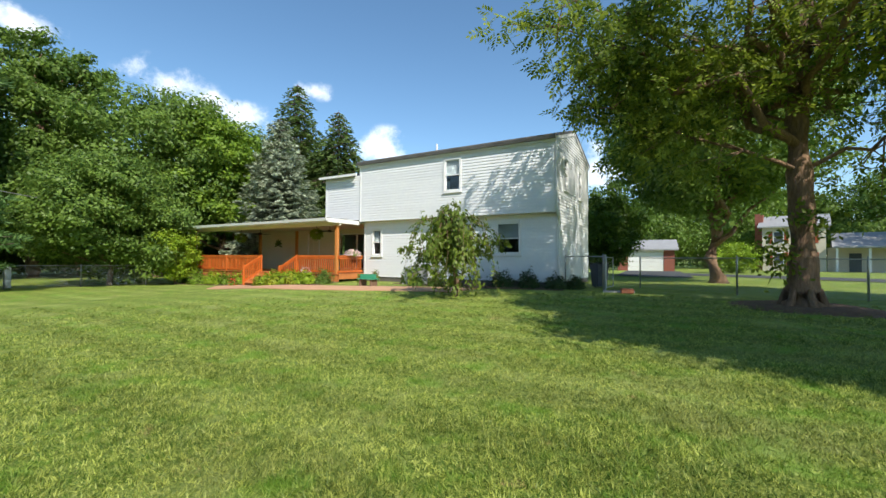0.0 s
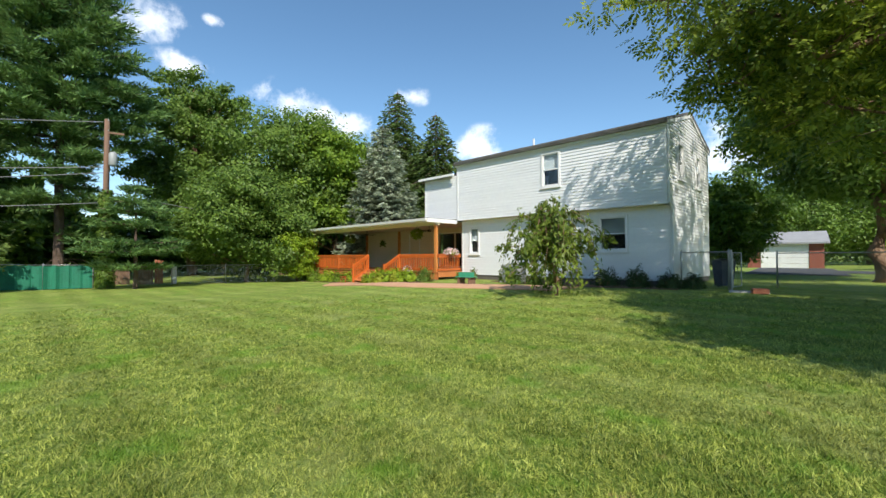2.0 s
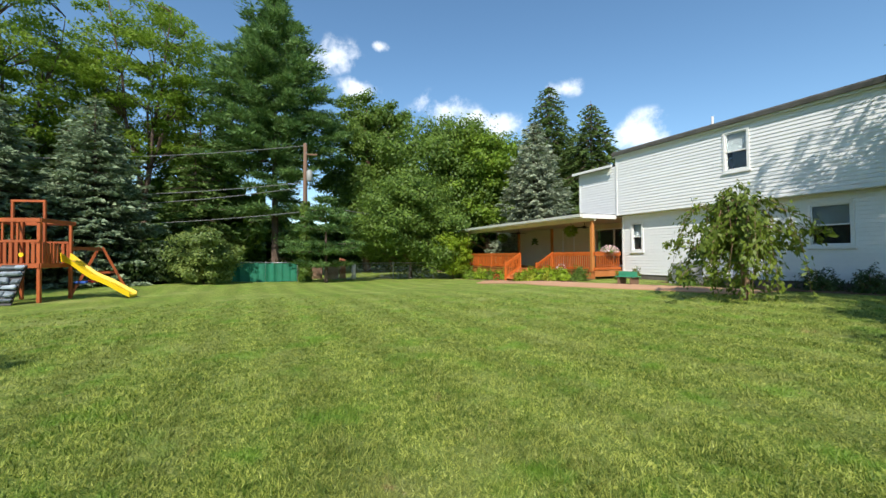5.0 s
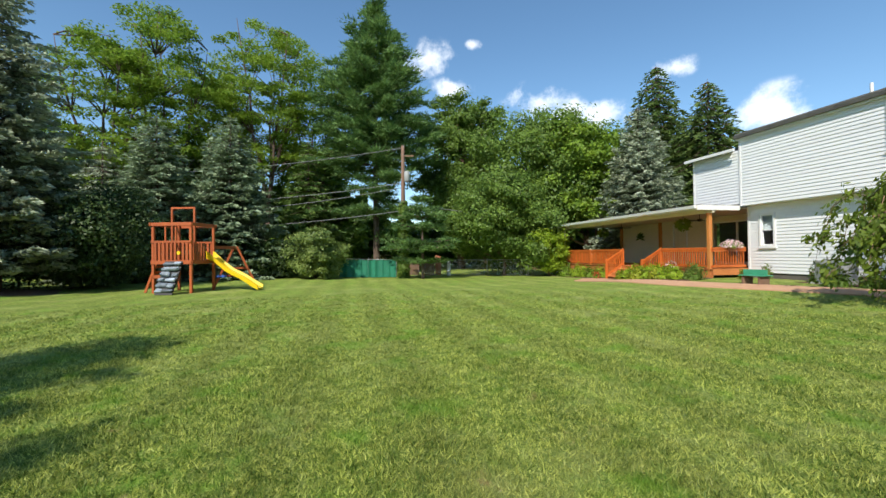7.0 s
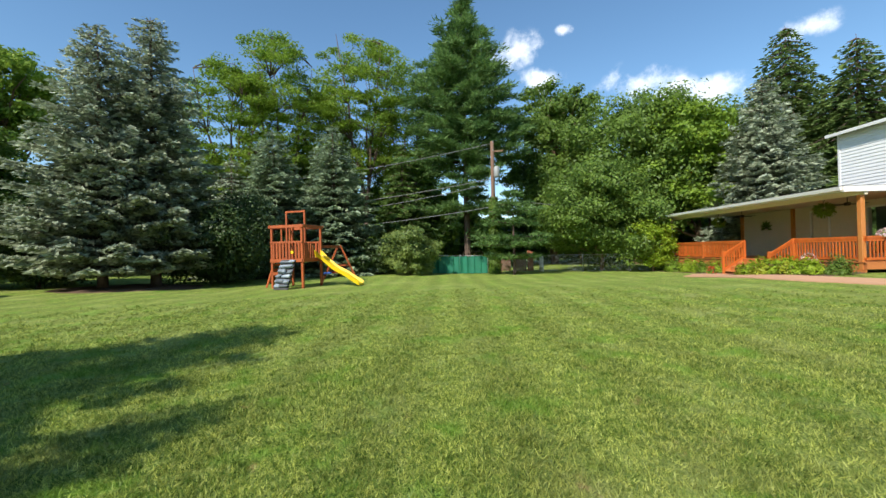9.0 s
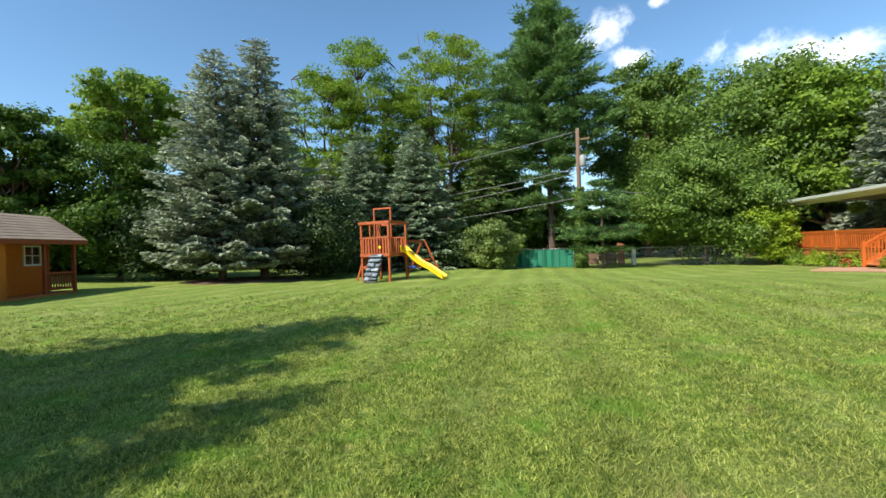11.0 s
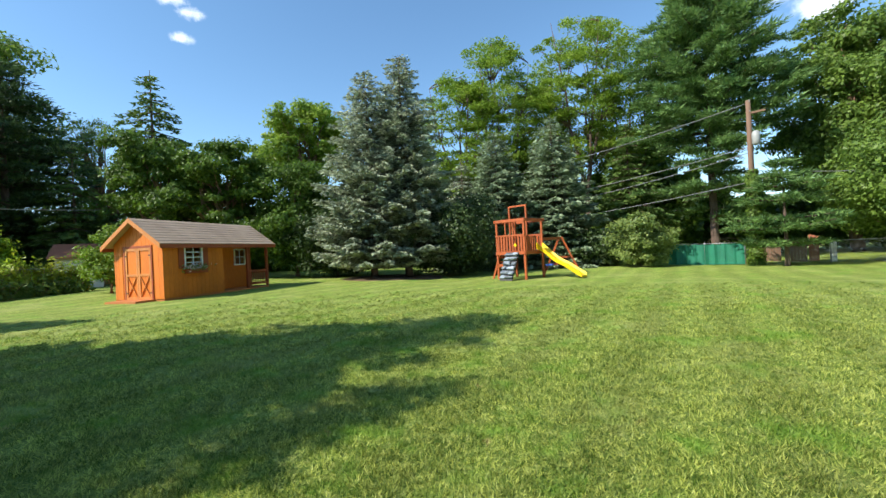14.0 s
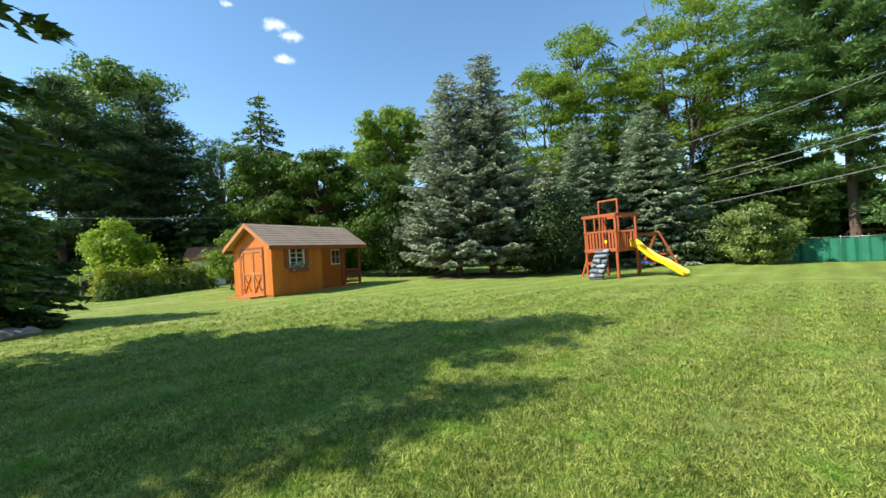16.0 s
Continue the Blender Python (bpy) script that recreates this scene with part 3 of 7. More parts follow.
def locust(at, height, width, seed, label):
    """A tall open tree: forked leaders, rising limbs, and thin flat sprays of small leaves with sky between."""
    rng = np.random.default_rng(seed)
    t = thing("tree", pose(at.x, at.y, ground_z(at.x, at.y) - 0.05), label, "tree")
    part("trunk", tube(bmesh.new(), [(0, 0, 0), (0, 0, 0.3), (0.1, 0, height * 0.12), (0.0, 0.1, height * 0.25)], [0.34, 0.27, 0.23, 0.19], 9), PINEBARK, t, smooth=True)
    bm = bmesh.new()
    leaders, joints = [], []
    for i in range(4):
        a = 1.57 * i + rng.uniform(-0.4, 0.4)
        out = np.array([math.cos(a), math.sin(a), 0]) * rng.uniform(0.9, 1.6)
        z0, z1 = height * 0.25, height * rng.uniform(0.84, 0.95)
        pts = [np.array([0.0, 0.1, z0]) + out * (2.1 * f ** 0.8) + np.array([0, 0, (z1 - z0) * f]) + rng.normal(0, 0.22, 3) * (0 < f < 1) for f in (0, 0.2, 0.4, 0.6, 0.8, 1.0)]
        tube(bm, [tuple(q) for q in pts], [0.17, 0.14, 0.11, 0.085, 0.055, 0.02], 6)
        joints += pts[1:]
    joints = np.array(joints)
    q = 130
    d = unit(rng.normal(size=(q, 3)))
    tips = np.array([0, 0, height * 0.64]) + d * np.array([width / 2, width / 2, height * 0.35]) * (rng.uniform(0.25, 1.0, q) ** 0.5)[:, None]
    for p in tips:
        below = joints[joints[:, 2] < max(p[2] - 0.3, joints[:, 2].min() + 0.1)]
        j = below[np.argmin(np.linalg.norm(below - p, axis=1))]
        m = (j + p) / 2 + np.array([0, 0, 0.25]) + rng.normal(0, 0.15, 3)
        tube(bm, [tuple(j), tuple(m), tuple(p)], [0.055, 0.035, 0.01], 4)
    tagged(part("limbwork", bm, PINEBARK, t, smooth=True), kind="stuff")
    per = 170
    k = q * per
    cs = rng.uniform(0.75, 1.6, q).repeat(per)
    w = tips.repeat(per, axis=0)
    dd = unit(rng.normal(size=(k, 3)))
    cen = w + dd * (rng.uniform(0.05, 1, k) ** 0.5 * cs)[:, None] * np.array([1, 1, 0.30]) + np.array([0, 0, 0.1])
    nn = unit(np.array([0, 0, 0.9]) + rng.normal(0, 0.5, (k, 3)))
    cards("crown", cen, unit(np.cross(nn, rng.normal(size=(k, 3)))), nn, rng.uniform(0.18, 0.36, k), rng.uniform(0.10, 0.18, k), L_LOCUST, t)
    return t


def build_trees():
    P = polar
    # far side of the lawn, behind the porch
    conifer(P(22.0, 46), 20.3, 13.0, N_FIR, "tall dark yellow-green fir tree behind the house", 1, levels=40, per=13, droop=0.5, twig=0.55, gap=0.28, power=0.62, name="fir_tree", wild=0.16)
    conifer(P(16.7, 43), 16.9, 12.0, N_FIR, "tall dark yellow-green fir tree behind the house", 2, levels=36, per=13, droop=0.5, twig=0.55, gap=0.28, power=0.62, name="fir_tree", wild=0.16)
    conifer(P(24.1, 35), 12.9, 7.8, N_BLUE, "blue-grey spruce tree behind the covered porch", 3, levels=30, per=14, droop=0.22, twig=0.36, gap=0.19, upturn=0.16, power=0.66)
    broadleaf(P(37.0, 41), 15.0, 11.5, L_OAK, "tall green deciduous tree beyond the lawn", 4, leaves=15000, size=0.5)
    broadleaf(P(30.4, 39), 14.2, 8.5, L_MAPLE, "tall bright green maple tree beyond the lawn", 5, leaves=13000, size=0.5)
    broadleaf(P(43.5, 42), 12.0, 9.0, L_OAK, "tall green deciduous tree beyond the lawn", 7, clear=0.08, leaves=11000, size=0.5)
    broadleaf(P(47.0, 44), 18.6, 9.5, L_OAK, "tall dark green oak tree beyond the lawn", 6, leaves=13000, size=0.5, airy=0.4)
    broadleaf(P(41.2, 30), 6.9, 7.0, L_OAK, "broad low green mulberry tree at the lawn's edge", 8, clear=0.12, leaves=15000, size=0.34, squash=1.1)
    broadleaf(P(35.2, 29), 3.4, 2.4, L_BRIGHT, "bright green young tree beside the porch", 9, clear=0.1, leaves=3000, size=0.24)
    # white pine by the utility pole
    pine(P(58.7, 36.0), 23.4, ((3.2, 3.2), (5.0, 4.4), (8.0, 4.6), (10.5, 5.4), (13.0, 5.2), (16.5, 4.6), (20.0, 2.6), (23.2, 0.5)), N_PINE,
         "towering white pine with layered plumes and a bare lower trunk", 10, levels=27, per=9, tuft=0.95, needles=70, dead=8.0, size=0.42, sparse=8.8)
    pine(P(52.4, 27.0), 5.4, ((1.2, 2.0), (2.6, 2.6), (3.6, 2.3), (4.6, 1.2), (5.3, 0.3)), N_PINE, "low spreading young white pine under the pole", 11, levels=7, per=6, tuft=0.6, needles=60,
         size=0.3, trunk=0.1)
    # background wood behind the playset
    broadleaf(P(79.0, 50), 14.0, 12.0, L_OAK, "green deciduous tree deep in the wood", 14, clear=0.05, leaves=7000, size=0.6)
    broadleaf(P(89.5, 50), 13.0, 12.0, L_OAK, "green deciduous tree deep in the wood", 15, clear=0.05, leaves=7000, size=0.6)
    broadleaf(P(68.5, 52), 15.0, 11.0, L_DARK, "green deciduous tree deep in the wood", 16, clear=0.05, leaves=7000, size=0.6)
    # airy locust trees
    for i, (b, d, h, w) in enumerate(((88.5, 40, 19.5, 8.5), (83.4, 41, 23.0, 9.5), (72.6, 40, 23.0, 9.5), (66.8, 45, 22.0, 8.0), (77.5, 46, 20.5, 8.0))):
        locust(P(b, d), h, w, 120 + 7 * i, "tall airy locust tree with bare forked limbs")
    conifer(P(76.7, 31), 11.1, 7.6, N_MID, "dark green spruce behind the playset", 30, levels=28, per=13, twig=0.36, gap=0.18, power=0.68, droop=0.25, upturn=0.14)
    conifer(P(84.2, 32), 10.7, 7.4, N_MID, "dark green spruce behind the playset", 31, levels=28, per=13, twig=0.36, gap=0.18, power=0.68, droop=0.25, upturn=0.14)
    conifer(P(89.0, 33), 8.9, 6.6, N_BLUE, "grey-green spruce behind the yew bushes", 32, levels=20, per=11, twig=0.34, gap=0.2)
    conifer(P(67.5, 37), 11.5, 8.0, N_GREEN, "dark green spruce at the back of the yard", 33, levels=24, per=12, twig=0.42, gap=0.22)
    # pair of blue spruces
    conifer(P(101.6, 24.5), 12.3, 6.8, N_BLUE, "large blue spruce with drooping lower boughs", 40, levels=32, per=14, twig=0.29, gap=0.14, droop=0.24, upturn=0.2, low=0.09, power=0.64, wild=0.2, belly=0.25)
    conifer(P(96.9, 25), 13.6, 6.8, N_BLUE, "large blue spruce with drooping lower boughs", 41, levels=34, per=14, twig=0.29, gap=0.14, droop=0.24, upturn=0.2, low=0.09, power=0.64, wild=0.2, belly=0.25)
    # behind the shed
    broadleaf(P(110.2, 40), 16.0, 7.6, L_LOCUST, "tall bright green maple behind the spruces", 50, clear=0.5, leaves=6000, size=0.5, airy=0.7, clumps=36)
    broadleaf(P(111.5, 31), 8.6, 7.0, L_DARK, "dark green tree behind the shed", 51, clear=0.05, leaves=11000, size=0.34)
    broadleaf(P(119.2, 31), 9.8, 6.4, L_DARK, "dark green hemlock behind the shed", 52, clear=0.05, leaves=11000, size=0.34, flat=0.45, airy=0.5, clumps=34)
    broadleaf(P(126.0, 33), 10.2, 6.2, L_DARK, "dense green tree behind the shed", 53, clear=0.05, leaves=11000, size=0.34, airy=0.4, clumps=34)
    conifer(P(126.6, 38), 16.2, 7.0, N_GREEN, "slender dark conifer behind the shed", 54, levels=26, per=10, twig=0.55, gap=0.24, wild=0.34, power=0.6)
    broadleaf(P(131.2, 47), 15.6, 6.6, L_GREY, "feathery grey-green tree far behind the fence", 55, clear=0.25, leaves=3600, size=0.3, airy=1.0)
    pine(P(138.5, 40), 15.0, ((1.0, 4.2), (4.0, 5.0), (8.0, 4.6), (12.0, 3.4), (15.0, 0.8)), N_DARKPINE, "broad dark pine behind the fence", 56, levels=15, per=8, tuft=1.0, needles=64, size=0.42)
    pine(P(146.2, 38), 14.6, ((1.0, 5.2), (4.0, 5.6), (8.0, 5.2), (11.0, 3.8), (14.4, 0.8)), N_DARKPINE, "broad dark pine behind the fence", 57, levels=15, per=8, tuft=1.0, needles=64, size=0.42)
    conifer(P(133.6, 37), 9.6, 6.0, N_GREEN, "dark pointed conifer beside the pines", 66, levels=18, per=10, twig=0.42, gap=0.24)
    broadleaf(P(141.4, 48), 21.2, 11.5, L_OAK, "tall deciduous tree behind the pines", 58, leaves=10000, size=0.55, airy=0.3)
    broadleaf(P(141.6, 28.2), 3.9, 2.9, L_BRIGHT, "bright yellow-green shrub behind the wire fence", 59, clear=0.1, leaves=5000, size=0.26, name="shrub")
    conifer(P(153.0, 16.5), 5.6, 4.6, N_GREEN, "dark spruce with drooping boughs by the fence", 60, levels=20, per=12, twig=0.24, gap=0.13, power=0.6)
    # trees beside and behind the camera, added to shade the lawn and the side wall
    conifer(P(164.5, 9.9), 11.2, 6.5, N_GREEN, "dark spruce bare of low boughs, placed to shade the lawn", 61, levels=24, per=11, twig=0.26, gap=0.15, low=0.34, bare=0.22, wild=0.26, power=0.6, droop=0.25)
    # these four trunks stand out of view, there only for their shadows
    conifer(Vector((0.3, -8.6, 0)), 9.2, 2.7, N_GREEN, "dark spruce bare of low boughs, placed to shade the lawn", 64, levels=20, per=11, twig=0.26, gap=0.16, low=0.3, bare=0.1, wild=0.26, power=0.55)
    conifer(Vector((-1.7, -6.6, 0)), 5.6, 2.2, N_GREEN, "small unseen spruce added to shade the lawn", 65, levels=16, per=10, twig=0.22, gap=0.15, low=0.32, bare=0.35, wild=0.26, power=0.6)
    broadleaf(Vector((9.1, 2.3, 0)), 11.0, 6.6, L_OAK, "spreading tree added unseen to shade the lawn by the fence", 62, clear=0.34, leaves=11000, size=0.36)
    broadleaf(Vector((13.6, 8.2, 0)), 11.0, 7.6, L_OAK, "spreading tree added to shade the side of the house", 63, clear=0.3, leaves=10000, size=0.38)
    # right of the house
    broadleaf(P(-31.2, 24.5), 10.8, 9.4, L_OAK, "dark green shade tree beyond the wire fence", 70, clear=0.34, leaves=14000, size=0.4, trunk=0.34)
    broadleaf(P(-18.9, 33), 6.6, 5.2, L_DARK, "dark green tree beside the house", 71, clear=0.05, leaves=8000, size=0.4)
    broadleaf(P(-24.5, 62), 9.5, 12.0, L_OAK, "green tree behind the garage", 72, clear=0.1, leaves=6000, size=0.6)
    broadleaf(P(-30.0, 66), 10.0, 13.0, L_OAK, "green tree along the street", 73, clear=0.1, leaves=6000, size=0.6)
    broadleaf(P(-36.0, 80), 13.0, 14.0, L_MAPLE, "green tree along the street", 74, clear=0.1, leaves=6000, size=0.7)
    broadleaf(P(-44.0, 75), 12.0, 12.0, L_OAK, "green tree along the street", 75, clear=0.1, leaves=5000, size=0.7)
    broadleaf(P(-52.0, 60), 12.0, 12.0, L_OAK, "green tree along the street", 76, clear=0.1, leaves=4000, size=0.7)
    broadleaf(P(-33.0, 44), 2.6, 3.4, L_BRIGHT, "bright green shrub by the street", 77, clear=0.05, leaves=2000, size=0.3, name="shrub")
    # shrubs
    broadleaf(P(66.6, 27.5), 3.3, 3.6, L_GREY, "rounded pale green rhododendron bush", 80, clear=0.03, leaves=6000, size=0.28, name="shrub", clumps=20)
    broadleaf(P(91.5, 26.5), 4.8, 6.8, L_YEW, "dark sprawling yew bush beside the spruces", 81, clear=0.02, leaves=8000, size=0.26, name="shrub")
    broadleaf(P(106.5, 29), 4.4, 6.0, L_YEW, "dark bushes between spruce and shed", 82, clear=0.02, leaves=6000, size=0.3, name="shrub")
    broadleaf(P(71.5, 30), 2.6, 3.6, L_YEW, "low dark bush at the lawn's edge", 83, clear=0.02, leaves=3600, size=0.25, name="shrub")
    broadleaf(P(130.9, 24.0), 3.1, 2.0, L_MAPLE, "green sapling beside the shed", 84, clear=0.1, leaves=2200, size=0.2, name="shrub")


def build_shade_tree():
    """The big ash near the wire fence: flared trunk forking at three metres, limbs that reach over the lawn."""
    rng = np.random.default_rng(99)
    at = polar(-38.6, 13.6)
    t = thing("shade_tree", pose(at.x, at.y, ground_z(at.x, at.y) - 0.05), "big shade tree with a thick furrowed trunk and spreading limbs", "tree")
    bm = bmesh.new()
    tube(bm, [(0, 0, 0), (0, 0, 0.15), (0, 0, 0.45), (0.02, 0, 1.2), (0.03, 0.02, 2.2), (0.0, 0.05, 3.4), (-0.05, 0.05, 4.6), (0.0, 0.0, 6.2), (0.1, -0.2, 8.0)],
         [0.50, 0.42, 0.35, 0.31, 0.29, 0.28, 0.25, 0.19, 0.12], 14)
    for k in range(6):
        a = k * 1.05 + 0.3
        tube(bm, [(0.3 * math.cos(a), 0.3 * math.sin(a), 0.5), (0.42 * math.cos(a), 0.42 * math.sin(a), 0.10), (0.66 * math.cos(a), 0.66 * math.sin(a), -0.03)], [0.08, 0.10, 0.04], 6)
    part("trunk", bm, BARK, t, smooth=True)
    # limb tips, in the tree's own axes
    ends = [(-5.9, 0.4, 7.4), (-4.9, 1.0, 6.0), (-5.2, 1.2, 8.6), (-4.5, 0.4, 5.2), (-3.4, -2.4, 8.2), (-4.2, 2.6, 7.2), (-2.2, 3.2, 9.6), (0.3, -0.6, 12.2), (2.8, 2.0, 9.8), (2.6, -2.8, 9.4),
            (4.6, 0.2, 7.6), (0.4, 4.8, 8.6), (-1.0, -4.6, 7.6), (3.8, -1.0, 5.2), (-3.0, -1.5, 9.8), (0.5, 2.5, 11.5), (2.2, 1.0, 10.6), (1.6, -1.8, 6.4), (-1.6, 1.8, 6.2), (3.0, 2.6, 6.0)]
    cc, cs, dense = [], [], []
    twigs = bmesh.new()
    for e in ends:
        z = 4.0 + 2.2 * ((e[2] * 7.3) % 1.0) if e[2] > 5.3 else 3.4
        pts = limb_points(rng, (0, 0, z), e, 0.045, 6)
        r0 = 0.12 if e[2] > 7 else 0.06
        part("limb", tube(bmesh.new(), pts, [r0 * (1 - 0.88 * j / 6) for j in range(7)], 7), BARK, t, smooth=True)
        for j in range(2, 7):
            for q in range(5):
                off = rng.normal(0, 0.62, 3) * np.array([1, 1, 0.7])
                c = np.array(pts[j]) + off
                if math.hypot(c[0], c[1]) < 1.5 and c[2] < 5.0:
                    continue
                cc.append(c)
                cs.append(rng.uniform(0.45, 0.95))
                tube(twigs, [pts[j], tuple(c)], [0.024, 0.007], 4)
    tagged(part("twigwork", twigs, BARK, t), kind="stuff")
    # drooping compound leaves: a stalk with leaflets along both sides
    cen, dr, nm = [], [], []
    for c, s in zip(cc, cs):
        m = 22 if c[0] < -2.5 else 7
        d = unit(rng.normal(size=(m, 3)))
        root = c + d * (rng.uniform(0.15, 1, m) ** 0.5 * s)[:, None] * np.array([1, 1, 0.7])
        stalk = unit(d * np.array([1, 1, 0.3]) + np.array([0, 0, -0.55]) + rng.normal(0, 0.3, (m, 3)))
        wide = unit(np.cross(stalk, rng.normal(size=(m, 3)) + np.array([0, 0, 1.5])))
        up = np.cross(wide, stalk)
        for f in (0.06, 0.15, 0.24, 0.33):
            for sg in (-1, 1):
                cen.append(root + stalk * f + wide * 0.075 * sg)
                dr.append(wide * sg + stalk * 0.7 + rng.normal(0, 0.15, (m, 3)))
                nm.append(unit(up + rng.normal(0, 0.3, (m, 3))))
        cen.append(root + stalk * 0.42)
        dr.append(stalk)
        nm.append(up)
    cen, dr, nm = map(np.concatenate, (cen, dr, nm))
    n = len(cen)
    cards("crown", cen, dr, nm, rng.uniform(0.13, 0.2, n), rng.uniform(0.055, 0.085, n), L_ASH, t, broad=True)
    # leafy shoots low on the trunk
    for a, z, k in ((2.6, 1.5, 120), (3.4, 1.1, 110), (4.2, 2.3, 90), (0.4, 2.0, 70)):
        root = np.array([0.36 * math.cos(a), 0.36 * math.sin(a), z])
        cen = root + rng.normal(0, 0.22, (k, 3)) + np.array([math.cos(a), math.sin(a), 0]) * rng.uniform(0, 0.5, (k, 1))
        nn = unit(rng.normal(size=(k, 3)) + np.array([0, 0, 0.8]))
        cards("leafy_shoot", cen, unit(np.cross(nn, rng.normal(size=(k, 3)))) - np.array([0, 0, 0.4]), nn, 0.18, 0.08, L_ASH, t, broad=True, kind="stuff")


L_ASH = leaf_material("ash_leaves", (0.045, 0.10, 0.012), (0.37, 0.44, 0.05), 0.5)


def build_treeline():
    """Dense understorey that closes the yard behind the trees."""
    rng = np.random.default_rng(5)
    cen, dr, nm = [], [], []
    for b0, b1, d, h, k in ((16, 70, 52, 8.0, 40000), (60, 112, 47, 11.5, 80000), (104, 152, 44, 7.5, 34000), (-60, -17, 95, 9.0, 14000)):
        b = rng.uniform(b0, b1, k)
        dd = d + rng.normal(0, 1.8, k)
        top = np.array([h * (0.72 + 0.45 * noise.noise((q * 0.35, d, 0))) for q in b])
        z = rng.uniform(0, 1, k) ** 0.8 * top
        a = np.radians(b)
        cen.append(np.stack([-np.sin(a) * dd, np.cos(a) * dd, z], 1))
        n = unit(rng.normal(0, 0.8, (k, 3)) + np.array([0, 0, 0.7]) - unit(cen[-1]) * 0.5)
        nm.append(n)
        dr.append(unit(np.cross(n, rng.normal(size=(k, 3)))))
    cen, dr, nm = map(np.concatenate, (cen, dr, nm))
    n = len(cen)
    cards("treeline", cen, dr, nm, rng.uniform(0.45, 0.8, n), rng.uniform(0.28, 0.5, n), L_DARK, None, "dense dark green trees and undergrowth far behind the yard", "stuff")


build_trees()
build_shade_tree()
build_treeline()


# ---- house ----
TURN = -28.0


def yard(x, y, z=0.0):
    """A place in the house's own axes: x along the back wall to the right, y away from the camera."""
    return Matrix.Rotation(radians(TURN), 4, "Z") @ Vector((x, y, z))


HOUSE_Z = 0.2
LOW_Y, UP_Y, FAR_Y = 16.1, 15.72, 21.9
X_L, X_R = -14.05, -4.28
UP_Z, EAVE_Z, RIDGE_Z = 3.16, 6.05, 6.98
LAP = 0.125


def spans(x0, x1, z0, z1, holes):
    """The stretches of a board from x0 to x1 that no opening takes away."""
    cuts = sorted((max(a, x0), min(b, x1)) for a, b, c, d in holes if c < z1 - 0.02 and d > z0 + 0.02)
    out, x = [], x0
    for a, b in cuts:
        if a > x + 0.02:
            out.append((x, a))
        x = max(x, b)
    if x1 > x + 0.02:
        out.append((x, x1))
    return out


def clad(wall, m, x0, x1, z0, z1, holes, mat=None, lap=LAP, trim_top=None):
    """Lapped boards, each its own piece, on a wall plane (x along, -y out)."""
    z = z0
    while z < z1 - 0.02:
        h = min(lap, z1 - z)
        for a, b in spans(x0, x1, z, z + h, holes):
            if trim_top:
                a, b = trim_top(a, b, z)
                if b - a < 0.05:
                    continue
            part("siding_board", prism(bmesh.new(), [(0.0, z), (-0.024, z), (-0.024, z + 0.008), (-0.004, z + h), (0.0, z + h)], a, b, m), mat or SIDING, wall)
        z += lap


def wall_mesh(m, x0, x1, z0, z1, holes, thick=0.16):
    """A wall slab with openings through it."""
    bm = bmesh.new()
    xs = sorted({x0, x1, *(v for h in holes for v in h[:2])})
    zs = sorted({z0, z1, *(v for h in holes for v in h[2:])})
    for xa, xb in zip(xs, xs[1:]):
        for za, zb in zip(zs, zs[1:]):
            xm, zm = (xa + xb) / 2, (za + zb) / 2
            if not any(h[0] < xm < h[1] and h[2] < zm < h[3] for h in holes):
                box(bm, xa, xb, 0.0, thick, za, zb, m)
    bmesh.ops.remove_doubles(bm, verts=bm.verts, dist=1e-4)
    return bm


def sash_window(parent, m, x0, x1, z0, z1, name="window"):
    """A double-hung window in white vinyl: frame, sill, two sashes, glass, blind and a dark sheet for the unlit room.
    """
    w = part(name, bmesh.new(), WHITE, parent, "white double-hung window with a half-drawn blind")
    bm = bmesh.new()
    for a, b, c, d in ((x0 - 0.05, x0 + 0.03, z0 - 0.05, z1 + 0.05), (x1 - 0.03, x1 + 0.05, z0 - 0.05, z1 + 0.05),
                       (x0 + 0.03, x1 - 0.03, z1 - 0.03, z1 + 0.05), (x0 + 0.03, x1 - 0.03, z0 - 0.05, z0 + 0.04)):
        box(bm, a, b, -0.055, 0.06, c, d, m)
    part("window_frame", bm, WHITE, w)
    part("window_sill", boxed(x0 - 0.09, x1 + 0.09, -0.085, -0.0, z0 - 0.09, z0 - 0.052, m), WHITE, w)
    zm = (z0 + z1) / 2
    for nm, za, zb, y in (("upper_sash", zm - 0.02, z1 - 0.03, 0.0), ("lower_sash", z0 + 0.04, zm + 0.02, 0.03)):
        bm = bmesh.new()
        for a, b, c, d in ((x0 + 0.03, x0 + 0.07, za, zb), (x1 - 0.07, x1 - 0.03, za, zb), (x0 + 0.07, x1 - 0.07, za, za + 0.04), (x0 + 0.07, x1 - 0.07, zb - 0.04, zb)):
            box(bm, a, b, y - 0.02, y + 0.02, c, d, m)
        part(nm, bm, WHITE, w)
        g = part("pane", boxed(x0 + 0.07, x1 - 0.07, y - 0.004, y + 0.004, za + 0.04, zb - 0.04, m), GLASS, w)
        g.visible_shadow = False
    part("blind", boxed(x0 + 0.03, x1 - 0.03, 0.085, 0.09, zm, z1, m), CURTAIN, w, "pale roller blind")
    part("room_backing", boxed(x0 - 0.02, x1 + 0.02, 0.5, 0.52, z0 - 0.05, z1 + 0.05, m), BLACK, w, "dark sheet standing in for the unlit room")
    return w


